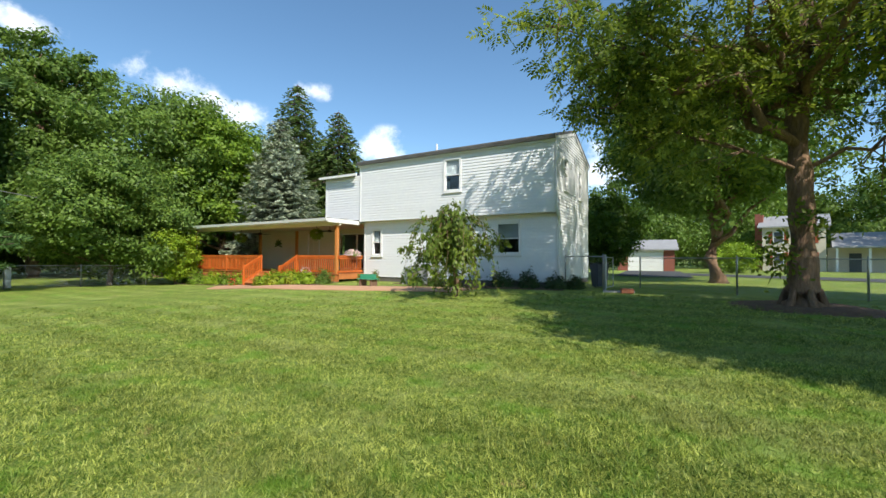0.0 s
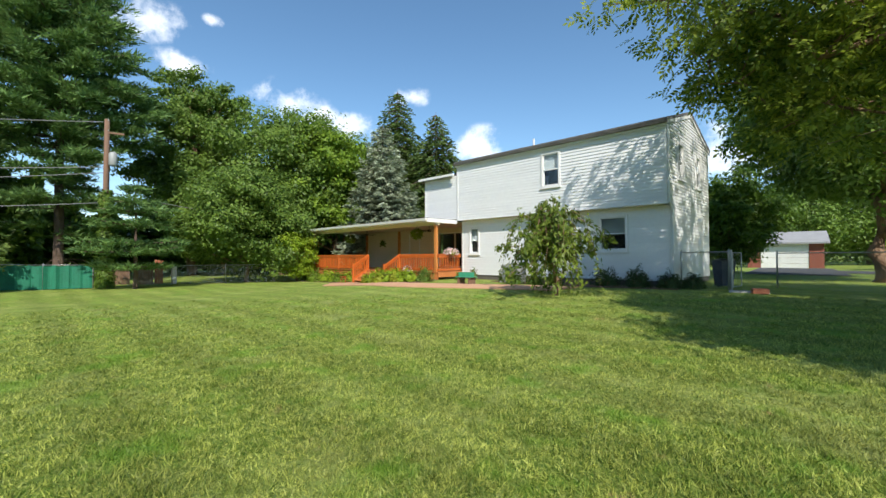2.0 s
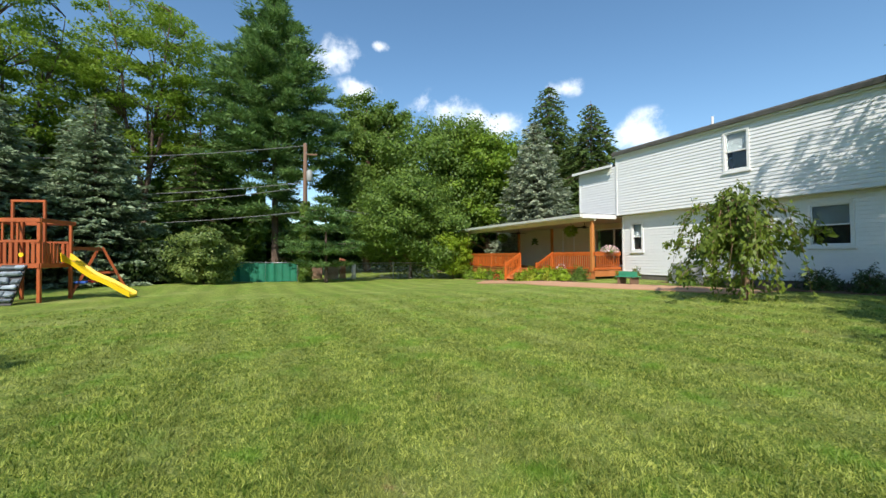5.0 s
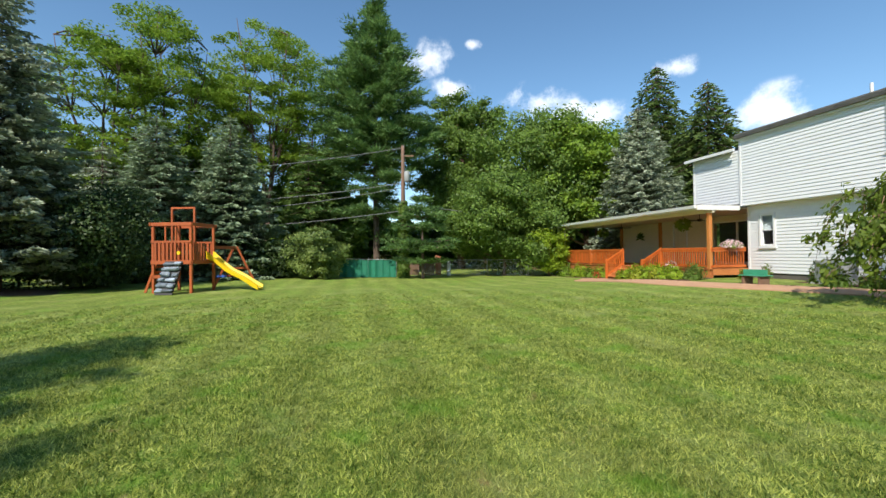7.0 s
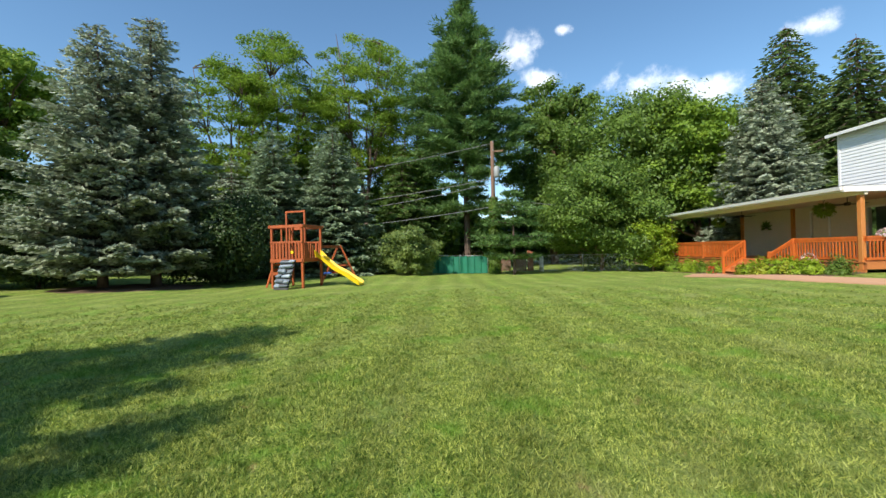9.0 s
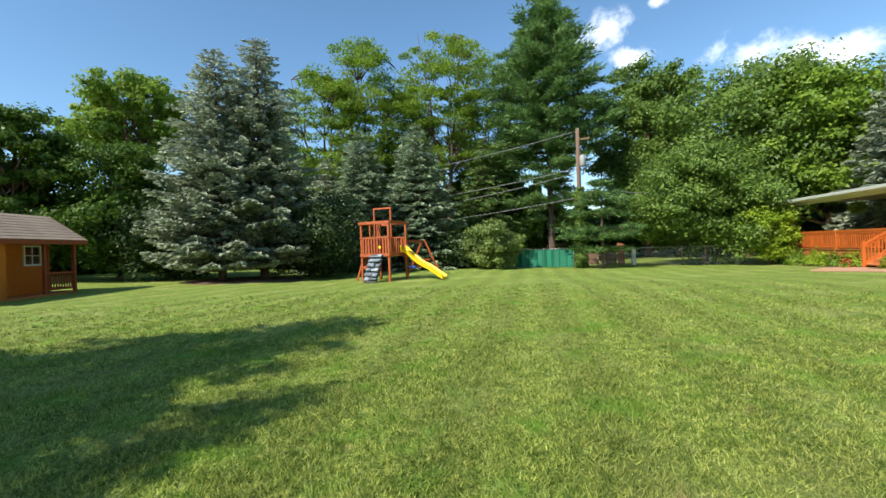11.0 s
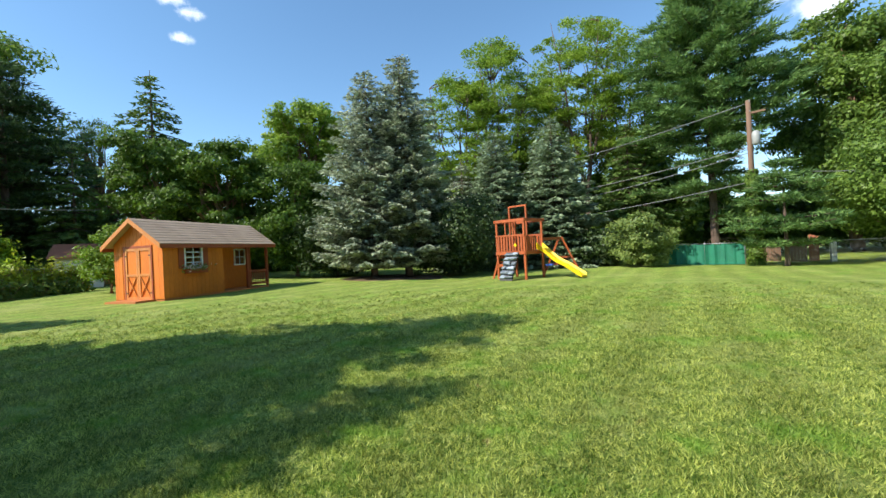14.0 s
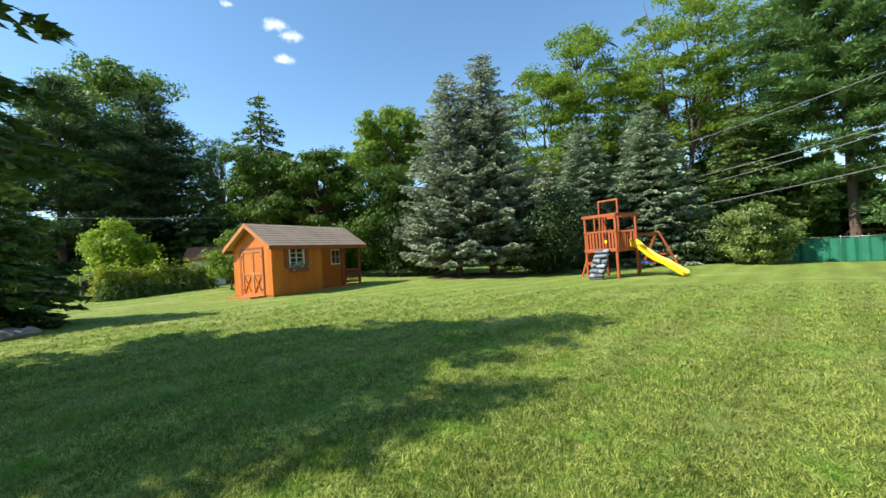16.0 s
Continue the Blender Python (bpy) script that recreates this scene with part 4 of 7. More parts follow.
def gable(m, x0, x1, zs, zr, thick=0.16):
    """A triangle of wall under the roof."""
    return prism(bmesh.new(), [(0, 0), (1, 0), (0.5, 1)], 0, 1, m @ Matrix(((0, x1 - x0, 0, x0), (thick, 0, 0, 0), (0, 0, zr - zs, zs), (0, 0, 0, 1))))


def build_house():
    o = yard(-9.2, 19.0)
    base = pose(o.x, o.y, HOUSE_Z, 0, 0, TURN)
    h = thing("house", base, "white two-storey house with lapped siding and an overhanging upper floor", "house")
    A = Matrix.Translation((9.2, -19.0, -HOUSE_Z))
    low = A @ Matrix.Translation((0, LOW_Y, 0))
    up = A @ Matrix.Translation((0, UP_Y, 0))
    small, large, upper = (-13.51, -12.95, 1.50, 2.78), (-6.83, -5.80, 1.55, 2.86), (-9.14, -8.36, 4.30, 5.70)
    w = part("back_wall_lower", wall_mesh(low, X_L, X_R, 0.44, UP_Z, [small, large]), WHITE, h)
    clad(w, low, X_L + 0.08, X_R - 0.08, 0.44, UP_Z, [(a - 0.05, b + 0.05, c - 0.09, d + 0.05) for a, b, c, d in (small, large)])
    for x in (X_L, X_R - 0.08):
        part("corner_board", boxed(x, x + 0.08, -0.035, 0.0, 0.44, UP_Z, low), WHITE, w)
    part("foundation", boxed(X_L + 0.02, X_R - 0.02, 0.02, FAR_Y - LOW_Y, 0.0, 0.44, low), FOUNDATION, h, "dark block foundation")
    sash_window(h, low, *small)
    sash_window(h, low, *large)
    w = part("back_wall_upper", wall_mesh(up, X_L, X_R, UP_Z, EAVE_Z, [upper]), WHITE, h)
    clad(w, up, X_L + 0.08, X_R - 0.08, UP_Z + 0.02, EAVE_Z, [(upper[0] - 0.05, upper[1] + 0.05, upper[2] - 0.09, upper[3] + 0.05)])
    for x in (X_L, X_R - 0.08):
        part("corner_board", boxed(x, x + 0.08, -0.035, 0.0, UP_Z, EAVE_Z, up), WHITE, w)
    part("overhang_soffit", boxed(X_L, X_R, 0.16, LOW_Y - UP_Y + 0.0, UP_Z, UP_Z + 0.12, up), CREAM, h)
    sash_window(h, up, *upper)
    # right gable wall: its x axis runs away from the camera
    side = A @ Matrix.Translation((X_R, 0, 0)) @ Matrix.Rotation(radians(90), 4, "Z")
    wins = [(17.0, 17.65, 4.22, 5.5), (19.6, 20.25, 4.15, 5.42)]
    w = part("side_wall_lower", wall_mesh(side, LOW_Y + 0.16, FAR_Y, 0.44, UP_Z, []), WHITE, h)
    clad(w, side, LOW_Y + 0.02, FAR_Y, 0.44, UP_Z, [])
    w = part("side_wall_upper", wall_mesh(side, UP_Y + 0.16, FAR_Y, UP_Z, EAVE_Z, wins), WHITE, h)
    clad(w, side, UP_Y + 0.02, FAR_Y, UP_Z, EAVE_Z, [(a - 0.05, b + 0.05, c - 0.09, d + 0.05) for a, b, c, d in wins])
    for ww in wins:
        sash_window(h, side, *ww)
    ym = (UP_Y + FAR_Y) / 2
    slope = (RIDGE_Z - EAVE_Z) / (ym - UP_Y)

    def under_rake(a, b, z):
        k = max(0.0, (z + LAP - EAVE_Z) / slope)
        return a + k, b - k

    w = part("side_gable", gable(side, UP_Y, FAR_Y, EAVE_Z, RIDGE_Z), WHITE, h)
    clad(w, side, UP_Y, FAR_Y, EAVE_Z, RIDGE_Z, [], trim_top=under_rake)
    other = A @ Matrix.Translation((X_L + 0.16, 0, 0)) @ Matrix.Rotation(radians(90), 4, "Z")
    part("far_side_wall", wall_mesh(other, UP_Y + 0.16, FAR_Y, UP_Z, EAVE_Z, []), WHITE, h)
    part("far_side_wall", wall_mesh(other, LOW_Y + 0.16, FAR_Y, 0.44, UP_Z, []), WHITE, h)
    part("far_gable", gable(other, UP_Y, FAR_Y, EAVE_Z, RIDGE_Z), WHITE, h)
    part("front_wall", boxed(X_L + 0.16, X_R - 0.16, FAR_Y - 0.16, FAR_Y, 0.55, EAVE_Z, A), WHITE, h)
    # roof: two slopes with overhang, fascia boards and gutter
    ex, ey = 0.07, 0.14
    for nm, y0 in (("roof_back", UP_Y - ey), ("roof_front", FAR_Y + ey)):
        z0 = EAVE_Z + 0.03 - ey * slope
        zr = RIDGE_Z + 0.03
        part(nm, prism(bmesh.new(), [(y0, z0), (ym, zr), (ym, zr + 0.11), (y0, z0 + 0.11)], X_L - ex, X_R + ex, A), SHINGLE, h, "dark grey shingle roof")
    z0 = EAVE_Z + 0.03 - ey * slope
    part("fascia", boxed(X_L - ex + 0.01, X_R + ex - 0.01, UP_Y - ey + 0.02, UP_Y - ey + 0.05, z0 - 0.16, z0 - 0.002, A), WHITE, h)
    part("soffit", boxed(X_L - ex + 0.01, X_R + ex - 0.01, UP_Y - ey + 0.052, UP_Y - 0.03, z0 - 0.15, z0 - 0.12, A), WHITE, h)
    part("gutter", prism(bmesh.new(), [(UP_Y - ey - 0.1, z0 + 0.03), (UP_Y - ey + 0.018, z0 + 0.03), (UP_Y - ey + 0.018, z0 - 0.09), (UP_Y - ey - 0.06, z0 - 0.09)],
                         X_L - ex, X_R + ex, A), SHINGLE, h, "dark brown metal gutter")
    for y0, ya in ((UP_Y - ey, ym), (FAR_Y + ey, ym)):
        part("rake_board", prism(bmesh.new(), [(y0, z0 - 0.14), (ya, RIDGE_Z - 0.11), (ya, RIDGE_Z + 0.028), (y0, z0 - 0.002)], X_R + ex - 0.04, X_R + ex - 0.012, A), WHITE, h)
    bm = bmesh.new()
    tube(bm, [(-10.7, 17.6, RIDGE_Z - 0.6), (-10.7, 17.6, RIDGE_Z + 0.1)], [0.05, 0.05], 10)
    bm.transform(A)
    part("vent_pipe", bm, WHITE, h, "white plumbing vent pipe")
    # brick chimney beyond the far end
    part("chimney", boxed(-15.9, -15.2, 18.6, 19.3, 5.6, 7.0, A), REDBRICK, h, "dark red brick chimney")
    # downspout at the corner
    bm = bmesh.new()
    tube(bm, [(X_R + 0.06, UP_Y - 0.02, EAVE_Z - 0.15), (X_R + 0.06, UP_Y - 0.02, UP_Z + 0.05), (X_R + 0.06, LOW_Y - 0.06, UP_Z - 0.25), (X_R + 0.06, LOW_Y - 0.06, 0.3)], [0.035] * 4, 6)
    bm.transform(A)
    part("downspout", bm, WHITE, h)
    # set-back wing behind the porch
    wing = A @ Matrix.Translation((0, 15.75, 0))
    x0, x1 = -16.43, X_L - 0.001
    w = part("wing_wall", wall_mesh(wing, x0, x1, 3.26, 5.5, []), WHITE, h)
    clad(w, wing, x0 + 0.08, x1, 3.27, 5.5, [])
    part("corner_board", boxed(x0, x0 + 0.08, -0.035, 0, 3.27, 5.5, wing), WHITE, w)
    part("wing_side", boxed(x0, x0 + 0.16, 0.16, 5.7, 3.26, 5.5, wing), WHITE, h)
    part("wing_floor", boxed(x0 + 0.16, x1, 0.16, 5.7, 3.26, 3.4, wing), WHITE, h)
    part("wing_front", boxed(x0, x1, 5.7, 5.86, 0.55, 5.5, wing), WHITE, h)
    part("wing_roof", prism(bmesh.new(), [(15.5, 5.47), (18.7, 6.25), (21.9, 5.47), (21.9, 5.57), (18.7, 6.35), (15.5, 5.57)], x0 - 0.2, X_L - 0.29, A), SHINGLE, h)
    part("wing_gutter", boxed(x0 - 0.2, X_L - 0.01, 15.41, 15.498, 5.45, 5.56, A), WHITE, h)
    # low cream wall along the porch, with a door and a dark window
    doorway, dark = (-20.75, -19.85, 0.75, 2.78), (-18.0, -15.4, 0.78, 2.75)
    w = part("porch_back_wall", wall_mesh(A @ Matrix.Translation((0, 18.46, 0)), -25.6, X_L, 0.55, 3.24, [doorway, dark]), CREAM, h, "cream painted wall under the porch roof")
    pw = A @ Matrix.Translation((0, 18.46, 0))
    d = part("door", boxed(doorway[0] + 0.02, doorway[1] - 0.02, 0.02, 0.06, 0.76, 2.76, pw), CREAM, h, "cream panelled back door")
    for a, b, c, e in ((0.14, 0.42, 1.0, 1.6), (0.48, 0.76, 1.0, 1.6), (0.14, 0.42, 1.75, 2.6), (0.48, 0.76, 1.75, 2.6)):
        part("door_panel", boxed(doorway[0] + a, doorway[0] + b, 0.008, 0.018, c, e, pw), CREAM, d)
    part("door_frame", box(box(boxed(doorway[0] - 0.09, doorway[0], -0.03, 0.05, 0.76, 2.87, pw), doorway[1], doorway[1] + 0.09, -0.03, 0.05, 0.76, 2.87, pw),
                           doorway[0], doorway[1], -0.03, 0.05, 2.78, 2.87, pw), WHITE, h)
    g = part("glass_door", boxed(dark[0], dark[1], 0.05, 0.06, dark[2], dark[3], pw), GLASS, h, "wide dark glass door onto the porch")
    g.visible_shadow = False
    part("room_backing", boxed(dark[0] - 0.1, dark[1] + 0.1, 0.45, 0.47, dark[2] - 0.1, dark[3] + 0.1, pw), BLACK, h, "dark sheet standing in for the unlit room")
    bm = bmesh.new()
    for a, b, c, e in ((dark[0] - 0.07, dark[0], dark[2] - 0.07, dark[3] + 0.07), (dark[1], dark[1] + 0.07, dark[2] - 0.07, dark[3] + 0.07), (dark[0], dark[1], dark[3], dark[3] + 0.07),
                       (dark[0], dark[1], dark[2] - 0.07, dark[2]), (-16.73, -16.67, dark[2], dark[3])):
        box(bm, a, b, -0.03, 0.05, c, e, pw)
    part("window_frame", bm, WHITE, h)
    part("extension_side", boxed(-25.6, -25.44, 18.62, 22.5, 0.55, 3.0, A), CREAM, h)
    for x in (-25.5, -21.8):
        part("wall_post", boxed(x - 0.08, x + 0.08, -0.12, -0.004, 0.62, 3.07, pw), POSTWOOD, h, "brown timber post against the porch wall")
    part("extension_roof", prism(bmesh.new(), [(18.43, 3.25), (22.7, 3.5), (22.7, 3.62), (18.43, 3.37)], -26.7, -16.65, A), SHINGLE, h)


def build_porch():
    o = yard(-20.0, 16.4)
    p = thing("porch", pose(o.x, o.y, 0.1, 0, 0, TURN), "covered back porch with orange cedar railings and a flat cream roof", "porch")
    A = Matrix.Translation((20.0, -16.4, -0.1))
    y0, y1, xl, xr, zd = 14.3, 18.44, -26.2, -14.08, 0.60
    deck = part("deck_frame", boxed(xl, xr, y0 + 0.05, y1, zd - 0.26, zd - 0.035, A), DECKWOOD, p)
    n = int((y1 - y0) / 0.14)
    for i in range(n):
        part("deck_board", boxed(xl, xr, y0 + i * 0.14, y0 + i * 0.14 + 0.132, zd - 0.032, zd, A), DECKWOOD, deck)
    part("deck_skirt", boxed(xl, xr, y0 + 0.02, y0 + 0.045, -0.2, zd - 0.27, A), DECKWOOD, p, "orange board skirt under the deck")
    # steps go down towards the lawn
    sx0, sx1 = -19.85, -17.1
    for i in range(3):
        z = zd - 0.18 * (i + 1)
        part("stair_tread", boxed(sx0, sx1, y0 - 0.30 * (i + 1), y0 - 0.30 * i + 0.02, z - 0.04, z, A), DECKWOOD, p)
        part("stair_riser", boxed(sx0, sx1, y0 - 0.30 * i - 0.02, y0 - 0.30 * i, z, z + 0.135, A), DECKWOOD, p)
    for x in (sx0 - 0.045, sx1 + 0.005):
        part("stair_stringer", prism(bmesh.new(), [(y0, zd - 0.25), (y0, zd - 0.02), (y0 - 0.95, 0.1), (y0 - 0.95, -0.15), (y0 - 0.6, -0.15)], x, x + 0.04, A), DECKWOOD, p)

    def rail(xa, ya, xb, yb, za=zd, zb=zd, name="railing"):
        ln = math.hypot(xb - xa, yb - ya)
        r = part(name, bmesh.new(), CEDAR, p, "orange stained cedar railing")
        a, b = Vector((xa, ya, za)), Vector((xb, yb, zb))
        for nm, z, w, d in (("top_rail", 0.82, 0.13, 0.04), ("upper_rail", 0.75, 0.04, 0.09), ("bottom_rail", 0.10, 0.04, 0.09)):
            bm = beam(bmesh.new(), a + Vector((0, 0, z)), b + Vector((0, 0, z)), d if nm == "top_rail" else w, w if nm == "top_rail" else d)
            bm.transform(A)
            part(nm, bm, CEDAR, r)
        n = int(ln / 0.125)
        for i in range(1, n):
            c = a.lerp(b, i / n)
            part("baluster", boxed(c.x - 0.019, c.x + 0.019, c.y - 0.019, c.y + 0.019, c.z + 0.1, c.z + 0.75, A), CEDAR, r)

    def post(x, y, z0, z1, w=0.1, mat=CEDAR, name="newel_post"):
        b = part(name, boxed(x - w / 2, x + w / 2, y - w / 2, y + w / 2, z0, z1, A, bevel=0.008), mat, p)
        return b

    yf = y0 + 0.1
    rail(xl + 0.1, yf, sx0 - 0.05, yf)
    rail(sx1 + 0.05, yf, xr - 0.1, yf)
    rail(xr - 0.06, yf, xr - 0.06, LOW_Y - 0.06)
    rail(xl + 0.05, yf, xl + 0.05, y1)
    rail(xl + 0.1, y1 - 0.08, -25.7, y1 - 0.08)
    rail(sx0 - 0.02, yf, sx0 - 0.02, yf - 1.0, zd, 0.02)
    rail(sx1 + 0.02, yf, sx1 + 0.02, yf - 1.0, zd, 0.02)
    for x in (sx0 - 0.02, sx1 + 0.02):
        post(x, yf - 0.0, 0.0, zd + 0.9)
        post(x, yf - 1.02, -0.1, 0.98)
    post(-23.0, yf, 0.1, zd + 0.9)
    post(xr - 0.2, yf, 0.1, 2.9, 0.15, POSTWOOD, "roof_post")
    post(xl + 0.05, yf, -0.2, 2.95, 0.1, WHITE, "white_corner_post")
    # roof: cream ceiling, fascia and a thin shingled slope
    fy = 13.62
    part("porch_roof", prism(bmesh.new(), [(fy, 3.12), (18.42, 3.16), (18.42, 3.50), (fy, 3.20)], xl - 0.5, -16.7, A), SHINGLE, p, "low grey shingled porch roof")
    part("porch_roof", boxed(-16.699, xr + 0.02, fy, 15.7, 3.12, 3.21, A), SHINGLE, p)
    part("porch_ceiling", boxed(xl - 0.45, xr, fy + 0.06, 18.40, 3.08, 3.117, A), CREAM, p)
    part("porch_fascia", boxed(xl - 0.5, xr + 0.02, fy - 0.035, fy - 0.003, 3.0, 3.19, A), CREAM, p)
    part("porch_fascia", boxed(xr + 0.022, xr + 0.05, fy - 0.035, UP_Y - 0.05, 3.0, 3.19, A), WHITE, p)
    part("porch_gutter", prism(bmesh.new(), [(fy - 0.14, 3.18), (fy - 0.037, 3.18), (fy - 0.037, 3.06), (fy - 0.11, 3.06)], xl - 0.52, xr, A), WHITE, p)
    part("header_beam", boxed(xl, xr - 0.0, yf - 0.06, yf + 0.06, 2.9, 3.078, A), CREAM, p)


build_house()
build_porch()


# ---- garden by the house ----
def build_weeping_tree():
    """A grafted weeping cherry: short crooked trunk, arching shoots that hang to the ground."""
    rng = np.random.default_rng(12)
    at = polar(0.6, 13.3)
    t = thing("weeping_tree", pose(at.x, at.y, ground_z(at.x, at.y) - 0.03), "small weeping cherry tree with hanging leafy shoots", "tree")
    part("trunk", tube(bmesh.new(), [(0, 0, 0), (0.03, 0, 0.5), (-0.04, 0.03, 1.1), (0.0, 0, 1.75), (-0.05, 0, 2.1)], [0.11, 0.085, 0.075, 0.07, 0.05], 9), BARK, t, smooth=True)
    cen, dr, nm = [], [], []
    shoots = bmesh.new()
    for i in range(92):
        a = rng.uniform(0, 6.283)
        reach = rng.uniform(0.2, 1.75) * (0.9 + 0.25 * math.sin(2 * a + 0.4))
        top = rng.uniform(1.7, 3.15) - 0.42 * reach
        low = rng.uniform(0.1, 0.6) if i % 5 == 0 else rng.uniform(0.75, 1.9)
        if i % 9 == 4:
            reach, low = reach * 0.4, 0.12
        p0 = np.array([rng.normal(-0.08, 0.12), rng.normal(0, 0.1), rng.uniform(1.5, 2.2)])
        pk = np.array([math.cos(a) * reach * 0.6 - 0.15, math.sin(a) * reach * 0.6, top])
        p1 = np.array([math.cos(a) * reach, math.sin(a) * reach, max(top - 0.3, low + 0.1)])
        p2 = p1 + np.array([math.cos(a) * 0.2, math.sin(a) * 0.2, low - p1[2]])
        pts = [p0, (p0 + pk) / 2 + np.array([0, 0, 0.15]), pk, p1, (p1 + p2) / 2 + rng.normal(0, 0.06, 3), p2]
        tube(shoots, [tuple(p) for p in pts], [0.018, 0.014, 0.01, 0.008, 0.006, 0.003], 3)
        for q0, q1, k in zip(pts[1:], pts[2:], (14, 20, 18, 16)):
            s = rng.uniform(0, 1, k)[:, None]
            cen.append(q0 + (q1 - q0) * s + rng.normal(0, 0.07, (k, 3)))
            nn = unit(rng.normal(0, 0.7, (k, 3)) + np.array([math.cos(a), math.sin(a), 0.6]))
            nm.append(nn)
            dr.append(np.array([math.cos(a) * 0.4, math.sin(a) * 0.4, -0.8]) + rng.normal(0, 0.5, (k, 3)))
    tagged(part("shootwork", shoots, BARK, t), kind="stuff")
    cen, dr, nm = map(np.concatenate, (cen, dr, nm))
    n = len(cen)
    cards("crown", cen, dr, nm, rng.uniform(0.12, 0.21, n), rng.uniform(0.055, 0.09, n), L_WEEP, t, broad=True)


def plant(at, h, w, mat, label, seed, leaves=700, size=0.12, name="garden_plant", category="plant", petals=None, group=""):
    """A leafy mound with blades rising from its root."""
    rng = np.random.default_rng(seed)
    t = thing(name, pose(at.x, at.y, ground_z(at.x, at.y) - 0.02), label, category, group)
    bm = bmesh.new()
    for i in range(7):
        a = i * 0.9
        tube(bm, [(0, 0, 0), (math.cos(a) * w * 0.18, math.sin(a) * w * 0.18, h * 0.4), (math.cos(a) * w * 0.36, math.sin(a) * w * 0.36, h * 0.72)], [0.018, 0.012, 0.005], 4)
    part("stem", bm, BARK, t)
    d = unit(rng.normal(size=(leaves, 3)))
    d[:, 2] = np.abs(d[:, 2])
    lump = 0.85 + 0.3 * np.sin(d[:, 0] * 5 + seed) * np.cos(d[:, 1] * 6)
    p = d * np.array([w / 2, w / 2, h]) * (rng.uniform(0.35, 1.0, leaves) ** 0.5 * lump)[:, None] + np.array([0, 0, 0.04])
    nn = unit(d + rng.normal(0, 0.5, (leaves, 3)) + np.array([0, 0, 0.4]))
    cards("foliage", p, unit(np.cross(nn, rng.normal(size=(leaves, 3)))) + np.array([0, 0, 0.2]), nn, rng.uniform(0.7, 1.3, leaves) * size, rng.uniform(0.4, 0.6, leaves) * size, mat, t)
    if petals:
        k = leaves // 3
        d = unit(rng.normal(size=(k, 3)))
        d[:, 2] = np.abs(d[:, 2])
        cards("blossom", d * np.array([w / 2, w / 2, h]) * 1.02 + np.array([0, 0, 0.06]), unit(rng.normal(size=(k, 3))), d, size * 0.7, size * 0.6, petals, t)
    return t


def strip(name, inner, outer, lift, mat, label, category, n=40):
    """A flat strip of ground between two curves of the yard, following the lawn."""
    bm = bmesh.new()
    rows = []
    for i in range(n + 1):
        s = i / n
        a, b = Vector(inner(s)), Vector(outer(s))
        row = []
        for j in range(6):
            q = a.lerp(b, j / 5)
            w = yard(q.x, q.y)
            row.append(bm.verts.new((w.x, w.y, ground_z(w.x, w.y) + lift)))
        rows.append(row)
    for r0, r1 in zip(rows, rows[1:]):
        for j in range(5):
            bm.faces.new((r0[j], r0[j + 1], r1[j + 1], r1[j]))
    bmesh.ops.recalc_face_normals(bm, faces=bm.faces)
    geom = bmesh.ops.extrude_face_region(bm, geom=list(bm.faces))
    for v in [g for g in geom["geom"] if isinstance(g, bmesh.types.BMVert)]:
        v.co.z -= 0.06
    bmesh.ops.recalc_face_normals(bm, faces=bm.faces)
    return tagged(part(name, bm, mat), label, category, kind="structure")


